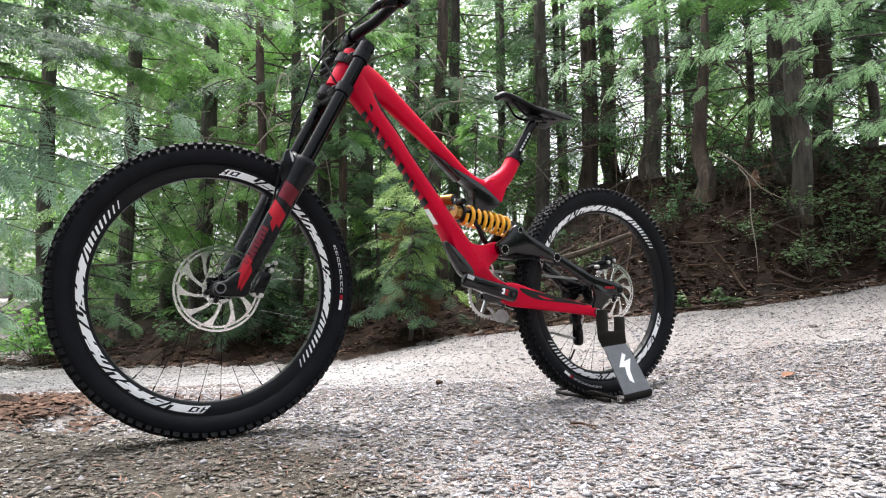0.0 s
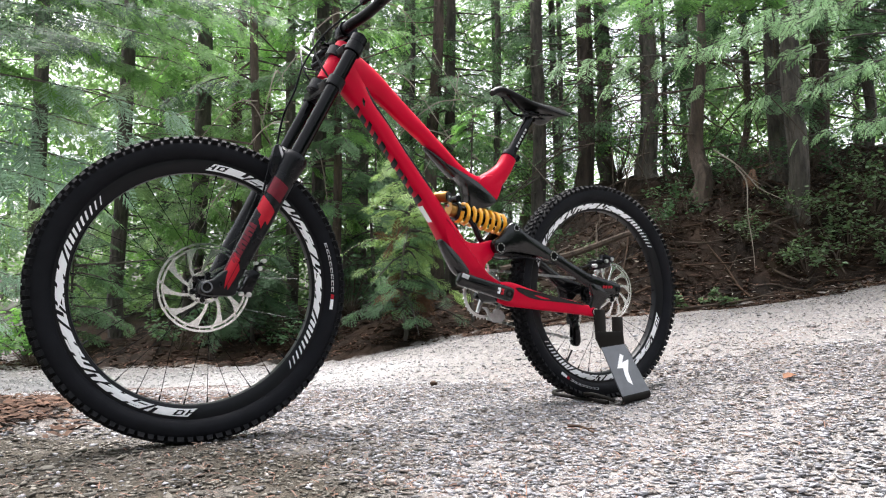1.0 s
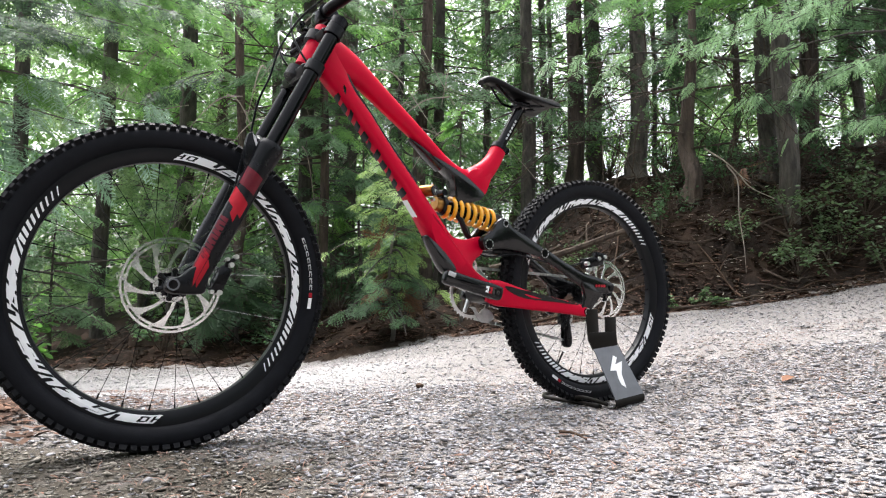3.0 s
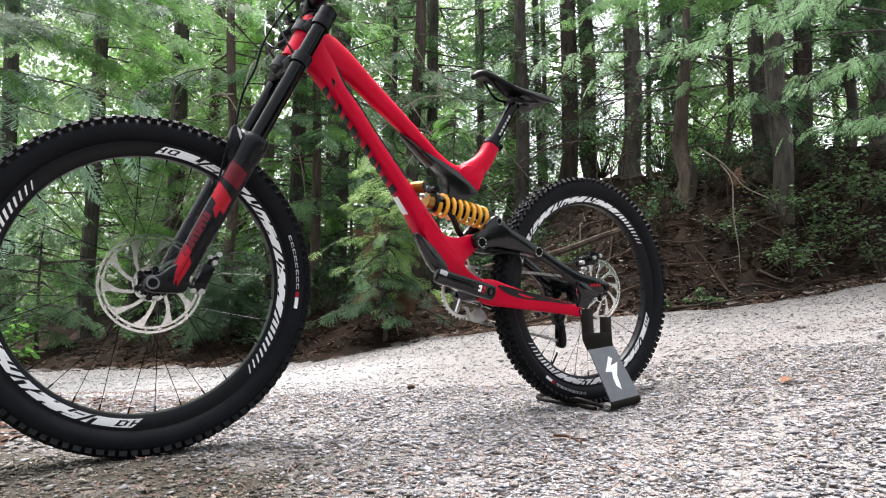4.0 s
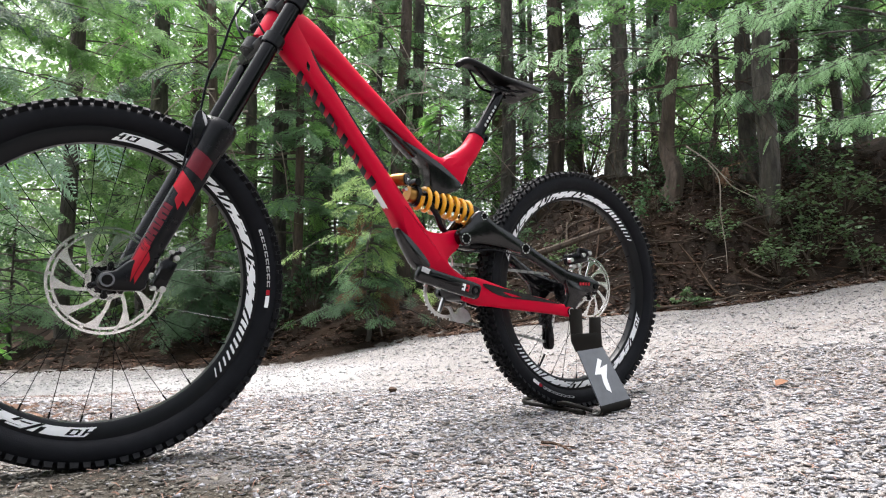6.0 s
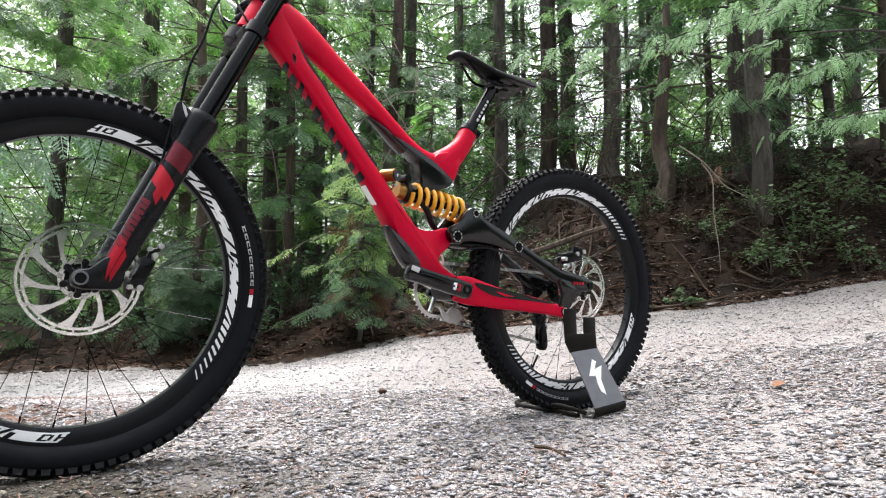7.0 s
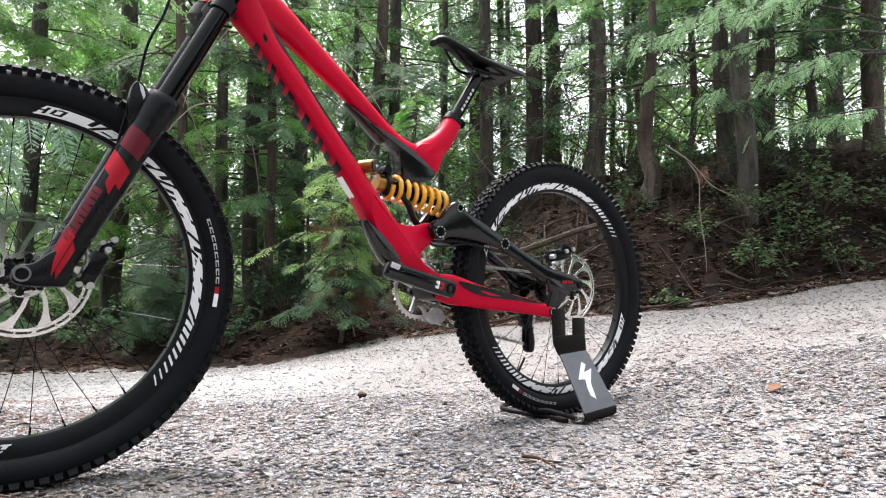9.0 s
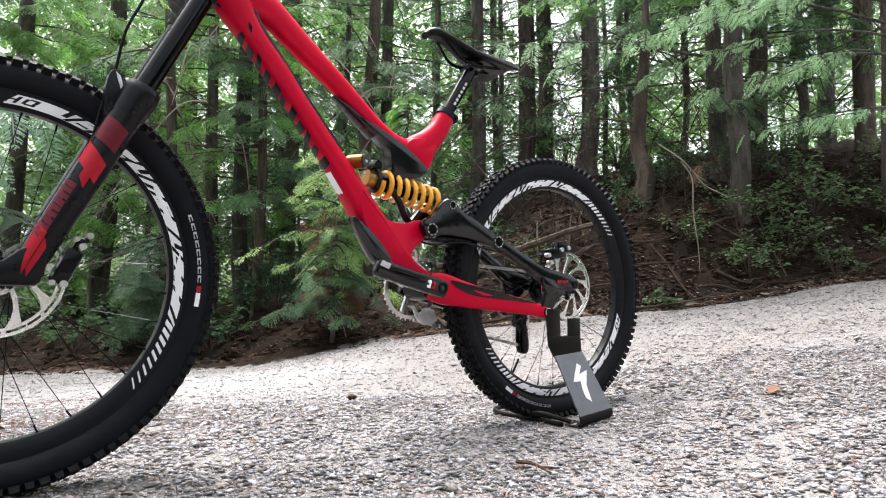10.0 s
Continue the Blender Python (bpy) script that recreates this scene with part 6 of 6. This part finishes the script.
x, y = field(rg, 245000, -2.7, 2.9, 0.70, 2.9)
edge = np.minimum(np.minimum(x + 0.25 + 0.74 * y, 0.25 + 0.84 * y - x), np.minimum(y - 0.72, 2.9 - y)) / 0.3
keep = (rg.random(len(x)) < np.clip(edge, 0, 1)) & (rg.random(len(x)) < np.interp(y, (1.0, 2.7), (1.0, 0.55))) & (rg.random(len(x)) > 1.3 * soil_mask(x, y)) & (rg.random(len(x)) > 0.45 * shaded_fines_mask(x, y))
x, y = x[keep], y[keep]
near_gravel = scatter_stones("gravel", rg, x, y, np.clip(rg.lognormal(math.log(0.0043), 0.48, len(x)), 0.002, 0.015), 0, M_STONE, "loose pale grey crushed gravel", 0.10)
near_gravel.data.materials.append(M_STONEWARM)
near_gravel.data.materials.append(M_STONESHADED)
near_gravel.data.polygons.foreach_set("material_index", np.repeat(np.where(rg.random(len(x)) < 0.92 * shaded_fines_mask(x, y), 2, rg.random(len(x)) < 0.33), 6).astype(np.int32))
x, y = field(rg, 3200, -2.6, 2.6, 0.75, 2.7)
keep = np.abs(x) < 0.35 + 0.78 * y
x, y = x[keep], y[keep]
larger = scatter_stones("gravel_stones", rg, x, y, np.clip(rg.lognormal(math.log(0.0080), 0.30, len(x)), 0.006, 0.018), 0, M_STONE, "larger pale stones in the gravel")
larger.data.materials.append(M_STONESHADED)
larger.data.polygons.foreach_set("material_index", np.repeat(rg.random(len(x)) < 0.1 + 0.7 * shaded_fines_mask(x, y), 6).astype(np.int32))
x, y = field(rg, 46000, -4.6, 4.6, 2.6, 5.75)
keep = (np.abs(x) < 0.35 + 0.8 * y) & (soil_mask(x, y) < 0.6)
x, y = x[keep], y[keep]
far_gravel = scatter_stones("gravel", rg, x, y, np.clip(rg.lognormal(math.log(0.0062), 0.42, len(x)), 0.003, 0.022), 0, M_STONELIT, "loose grey crushed gravel further off, coloured pale as brightly lit")
far_gravel.data.materials.append(M_STONEWARM)
far_gravel.data.materials.append(M_STONE)
far_gravel.data.polygons.foreach_set("material_index", np.repeat(np.where(rg.random(len(x)) < 0.55 * step(-1.0, 0.1, x), 2, rg.random(len(x)) < 0.03 + 0.10 * step(-0.2, 0.8, x) + 0.6 * step(4.3, 5.3, y) * step(-0.6, 0.4, x)), 6).astype(np.int32))

# the road's looser stones all round, thinner with distance
x, y = rg.normal(0, 4.2, 26000), rg.normal(1.0, 3.4, 26000)
keep = (y < 5.6) & (y > -9) & ((np.abs(x) > 0.1 + 0.8 * y) | (y < 0.95)) & (soil_mask(x, y) < 0.5) & (np.hypot(x, y) > 0.25)
x, y = x[keep], y[keep]
scatter_stones("gravel", rg, x, y, np.clip(rg.lognormal(math.log(0.011), 0.4, len(x)), 0.005, 0.03), 0, M_STONE, "scattered grey gravel along the road")


def slivers(name, rg, x, y, length, width, material, label, category, lift=0.003):
    """Thin fallen needles and shreds lying on the ground, each its own island."""
    n = len(x)
    a = rg.uniform(0, 6.28, n)
    d = np.stack([np.cos(a), np.sin(a), rg.normal(0, 0.15, n)], 1) * length[:, None] * 0.5
    w = np.stack([-np.sin(a), np.cos(a), rg.normal(0, 0.3, n)], 1) * width[:, None] * 0.5
    c = np.stack([x, y, height(x, y) + lift + rg.uniform(0, 0.006, n)], 1)
    bend = np.array((0, 0, 1.0)) * (length * rg.uniform(0, 0.15, n))[:, None]
    p = np.stack([c - d - w, c - d + w, c + w + bend, c - w + bend, c + d + w * 0.4, c + d - w * 0.4], 1)
    base = (np.arange(n) * 6)[:, None]
    f = np.concatenate([base + np.array((0, 1, 2, 3)), base + np.array((3, 2, 4, 5))])
    return tagged(raw(name, p.reshape(-1, 3), f, material), label, category, kind="stuff")


n = 25000
x, y = field(rg, n, -2.6, 2.6, 0.8, 3.6)
patch = (np.sin(3.1 * x + 1.7 * y) + np.sin(5.3 * y - 2.2 * x + 1) + 0.9 * (x > 0.2) + rg.normal(0, 0.8, n)) > 0.6
x, y = x[patch], y[patch]
slivers("fallen_needles", rg, x, y, rg.uniform(0.008, 0.034, len(x)), rg.uniform(0.0012, 0.0026, len(x)), M_NEEDLE, "rusty brown fallen needles on the gravel", "needles", 0.006)
n = 2600
x, y = rg.normal(-1.35, 0.22, n), rg.normal(1.95, 0.22, n)
slivers("leaf_litter", rg, x, y, rg.uniform(0.012, 0.05, n), rg.uniform(0.004, 0.014, n), M_LITTER, "patch of brown leaf litter beside the road", "litter", 0.006)
n = 24000
x, y = np.where(np.arange(n) % 3, rg.uniform(0.2, 6.0, n), rg.uniform(-4.5, 0.5, n)), np.where(np.arange(n) % 3, 5.35, 5.7) + 3.0 * rg.uniform(0, 1, n) ** 1.5
slivers("forest_litter", rg, x, y, rg.uniform(0.02, 0.12, n), rg.uniform(0.003, 0.018, n), [M_LITTER], "dark twigs and needles on the soil bank", "litter", 0.004)
x, y = field(rg, 8000, -4.5, 5.0, 5.4, 7.6)
n = 1500
xs, ys = rg.uniform(0.6, 5.0, n), 5.45 + 2.2 * rg.uniform(0, 1, n) ** 1.3
slivers("leaf_litter", rg, xs, ys, rg.uniform(0.015, 0.06, n), rg.uniform(0.006, 0.022, n), M_PALETWIG, "pale dry leaves scattered over the soil bank", "litter", 0.010)
lumps = scatter_stones("soil_clods", rg, x, y, np.clip(rg.lognormal(math.log(0.013), 0.55, len(x)), 0.005, 0.045), 0, M_SOIL, "crumbling dark soil clods on the bank")
tagged(lumps, category="soil")

# roots, fallen branches, hanging twigs


def branch(name, label, pts, r0, r1, material, seed, forks=4, category="branch"):
    rg = np.random.default_rng(seed)
    bm = B()
    k = len(pts) - 1
    line = [(*p, r0 + (r1 - r0) * i / k) for i, p in enumerate(pts)]
    tube(bm, line, r0, 7, 5)
    for _ in range(forks):
        i = rg.integers(0, k)
        s = rg.uniform(0.1, 0.9)
        a = np.array(pts[i]) * (1 - s) + np.array(pts[i + 1]) * s
        d = np.array(pts[i + 1]) - np.array(pts[i])
        L = np.linalg.norm(d) * rg.uniform(0.4, 0.9)
        d = d / np.linalg.norm(d) + rg.normal(0, 0.55, 3)
        d /= np.linalg.norm(d)
        q = a + d * L
        m = (a + q) / 2 + rg.normal(0, 0.03 * L, 3)
        tube(bm, [(*a, r1 * 1.2), (*m, r1 * 0.8), (*q, r1 * 0.4)], r1, 5, 4)
    ob = part(name, bm, material)
    return tagged(ob, label, category)


branch("hanging_branch", "pale dead branch hanging in front of the bank", [(2.36, 5.6, 1.60), (2.50, 5.52, 1.47), (2.60, 5.5, 1.36), (2.70, 5.5, 1.25), (2.84, 5.4, 1.14)], 0.007, 0.003, M_PALETWIG, 1, 2)
branch("hanging_vine", "thin pale dead shoot hanging down the bank", [(2.50, 5.5, 1.44), (2.59, 5.5, 1.30), (2.57, 5.45, 1.02), (2.58, 5.4, 0.74), (2.59, 5.4, 0.53)], 0.006, 0.002, M_PALETWIG, 2, 1)
branch("fallen_log", "weathered fallen log against the bank", [(0.60, 6.3, 0.60), (1.19, 6.1, 0.72), (1.69, 6.0, 0.90), (1.95, 6.0, 0.98)], 0.035, 0.022, M_TWIG, 3, 3, "log")
branch("fallen_branch", "long thin branch lying at the foot of the bank", [(1.85, 5.45, 0.235), (2.15, 5.4, 0.262), (2.5, 5.42, 0.31), (2.8, 5.5, 0.38)], 0.012, 0.006, M_TWIG, 4, 3)
for i in range(46):
    rr = np.random.default_rng(400 + i)
    x0, y0 = rr.uniform(0.3, 4.8), rr.uniform(5.55, 7.0)
    ang = rr.uniform(-0.5, 0.5) if i % 3 else rr.uniform(1.2, 1.9)
    L = rr.uniform(0.4, 1.3)
    pts = []
    for k in range(5):
        s = k / 4
        xx, yy = x0 + L * s * math.cos(ang), y0 + L * s * math.sin(ang) + rr.normal(0, 0.04)
        pts.append((xx, yy, float(height(xx, yy)) + 0.012 + 0.05 * math.sin(math.pi * s) * rr.uniform(0, 1)))
    r0 = rr.uniform(0.005, 0.014)
    branch("root" if i % 2 else "dead_branch", "bare root running over the soil bank" if i % 2 else "dead grey branch lying on the soil bank", pts, r0, r0 * 0.45, M_ROOT if i % 2 else M_TWIG, 500 + i, 3, "root" if i % 2 else "branch")
for i in range(4):
    rr = np.random.default_rng(640 + i)
    x0, y0 = rr.uniform(1.7, 2.6), rr.uniform(5.75, 6.25)
    L = rr.uniform(0.25, 0.6)
    pts = [(x0 + L * k / 4, y0 + rr.normal(0, 0.03), float(height(x0 + L * k / 4, y0)) + 0.02 + rr.uniform(0, 0.05)) for k in range(5)]
    branch("root", "bare reddish root running along the soil bank", pts, rr.uniform(0.009, 0.018), 0.005, M_ROOT, 660 + i, 2, "root")
for i in range(104):
    rr = np.random.default_rng(700 + i)
    u = rr.uniform(-0.6, 0.1) if i % 4 == 0 else rr.uniform(0.3, 1.0)
    d = rr.uniform(5.8, 8.5)
    x0 = px(u, d)
    z0 = rr.uniform(1.4, 3.4)
    ang = rr.uniform(0, 6.28)
    L = rr.uniform(0.6, 1.6)
    pts = [(x0 + L * s * math.cos(ang), d + 0.4 * L * s * math.sin(ang), z0 - L * 0.75 * s ** 1.5 + 0.06 * math.sin(5 * s)) for s in (0, 0.25, 0.5, 0.75, 1)]
    branch("dead_twig", "thin bare twig hanging between the trunks", pts, 0.007, 0.0022, M_PALETWIG if i % 4 == 0 else M_TWIG, 800 + i, 5)


def leaf_bush(name, label, at_, radius, count, size, leaf, seed):
    """A low shrub: stems from one foot and many small oval leaves."""
    rg = np.random.default_rng(seed)
    ob = new(name)
    ob.matrix_world = pose(at_[0], at_[1], float(height(at_[0], at_[1])))
    tagged(ob, label, "shrub")
    bm = B()
    tips = []
    for _ in range(max(4, count // 24)):
        a, e = rg.uniform(0, 6.28), rg.uniform(0.25, 1.3)
        L = radius * rg.uniform(0.6, 1.2)
        q = np.array((L * math.cos(a) * math.cos(e), L * math.sin(a) * math.cos(e), L * math.sin(e)))
        m = q * 0.5 + np.array((0, 0, 0.12 * L))
        tube(bm, [(0, 0, -0.02, 0.004), (*m, 0.003), (*q, 0.0012)], 0.003, 5, 4)
        tips.append((m, q))
    part("stem_work", bm, M_TWIG, ob)
    n = count
    o = np.empty((n, 3))
    for i in range(n):
        m, q = tips[i % len(tips)]
        s = rg.uniform(0, 1)
        o[i] = m * (1 - s) + q * s + rg.normal(0, 0.06 * radius, 3)
    a = rg.uniform(0, 6.28, n)
    kinds = [(np.array([(0, 0, 0), (0.3, 0.24, 0.04), (0.75, 0.2, 0.0), (1, 0, -0.08), (0.75, -0.2, 0.0), (0.3, -0.24, 0.04)], float), np.array([(0, 1, 5), (1, 2, 5), (2, 4, 5), (2, 3, 4)]))]
    v, f = place(kinds, rg, o, np.stack([np.cos(a), np.sin(a), rg.uniform(-0.6, 0.4, n)], 1), np.array((0, 0, 1.0)) + rg.normal(0, 0.5, (n, 3)), size * rg.uniform(0.6, 1.3, n))
    raw("foliage", v, f, leaf, ob, "small oval green leaves")
    return ob


for i, (x_, y_, r_, c_, s_, lf) in enumerate(((2.28, 5.5, 0.20, 130, 0.05, L_BROAD), (1.95, 5.5, 0.13, 60, 0.045, L_BROAD), (3.3, 5.9, 0.45, 420, 0.045, L_BROAD), (3.8, 6.1, 0.55, 520, 0.045, L_BROAD), (3.5, 6.4, 0.5, 420, 0.05, L_BROAD),
                                            (4.2, 6.3, 0.6, 500, 0.05, L_BROAD), (4.9, 6.2, 0.6, 520, 0.05, L_BROAD), (5.5, 6.6, 0.7, 560, 0.05, L_BROAD), (4.0, 5.75, 0.3, 180, 0.045, L_BROAD), (4.6, 5.8, 0.35, 220, 0.045, L_BROAD), (2.9, 6.2, 0.35, 240, 0.04, L_BROAD), (1.5, 6.3, 0.35, 260, 0.04, L_BROAD), (0.9, 6.2, 0.3, 200, 0.04, L_BROAD), (2.3, 6.5, 0.4, 260, 0.045, L_SHADED),
                                            (2.6, 9.4, 1.3, 1300, 0.045, L_LIT), (3.6, 9.8, 1.4, 1300, 0.045, L_LIT), (1.6, 9.8, 1.2, 1000, 0.045, L_LIT), (1.2, 6.9, 0.4, 300, 0.04, L_SHADED), (2.5, 6.8, 0.4, 300, 0.04, L_SHADED), (3.2, 7.0, 0.6, 520, 0.045, L_SHADED), (3.9, 6.9, 0.6, 520, 0.045, L_SHADED), (4.5, 7.2, 0.7, 560, 0.05, L_SHADED), (3.6, 7.7, 0.7, 560, 0.05, L_SHADED), (2.8, 7.7, 0.6, 460, 0.05, L_SHADED), (0.6, 6.9, 0.45, 360, 0.045, L_SHADED), (-1.3, 6.1, 0.45, 420, 0.05, L_SHADED), (-2.4, 6.2, 0.5, 420, 0.05, L_SHADED), (-0.9, 6.9, 0.7, 600, 0.05, L_SHADED), (-3.45, 5.7, 0.5, 520, 0.06, L_LIT))):
    leaf_bush("shrub", "low leafy green shrub growing on the bank" if y_ < 8 else "undergrowth between the trunks, its leaves coloured light green as backlit", (x_, y_), r_, c_, s_, lf, 900 + i)
g = B()
for s in (-1, 1):
    pts = [g.verts.new(p) for p in ((-0.035, 0, 0.004), (-0.012, s * 0.016, 0.012), (0.018, s * 0.017, 0.010), (0.040, s * 0.004, 0.002), (0.0, 0, 0.003))]
    g.faces.new(pts if s > 0 else pts[::-1])
leaf_ob = part("dead_leaf", g, M_LEAFDEAD)
leaf_ob.matrix_world = pose(1.08, 2.075, float(height(1.08, 2.075)) + 0.008, 6, -8, 30)
tagged(leaf_ob, "curled orange-brown dead leaf on the gravel", "leaf")
TWIG, DARK = ((0.330, 1.72, 0.008), (0.352, 1.675, 0.014), (0.372, 1.63, 0.009)), (-0.015, 2.70)
branch("twig_on_gravel", "short brown twig lying on the gravel", [(x_, y_, float(height(x_, y_)) + z_) for x_, y_, z_ in TWIG], 0.004, 0.002, M_ROOT, 31, 2, "twig")
bm_ = B()
bmesh.ops.create_icosphere(bm_, subdivisions=2, radius=0.016)
for v in bm_.verts:
    v.co *= 1 + 0.16 * math.sin(211 * v.co.x + 3) * math.cos(173 * v.co.y) + 0.1 * math.sin(190 * v.co.z)
    v.co.z *= 0.7
stone_ob = part("dark_stone", bm_, M_ROOT)
stone_ob.matrix_world = pose(DARK[0], DARK[1], float(height(*DARK)) + 0.010)
tagged(stone_ob, "small dark brown stone lying on the pale gravel", "stone")
for k, at_ in enumerate(((2.71, 5.62, 1.443), (-0.36, 5.42, 0.805))):
    rd = np.random.default_rng(77 + k)
    v, f = place(CEDAR, rd, np.zeros((6, 3)), rd.normal(0, 0.35, (6, 3)) + (0.1, -0.2, -1.0 + 0.7 * k), rd.normal(0, 1, (6, 3)), rd.uniform(0.14, 0.22, 6))
    frond_ob = raw("dead_frond", v, f, L_BROWN)
    frond_ob.matrix_world = pose(*at_)
    tagged(frond_ob, "hanging spray of dead rusty needles" if k == 0 else "rusty dead spray caught in the young cedar", "frond")
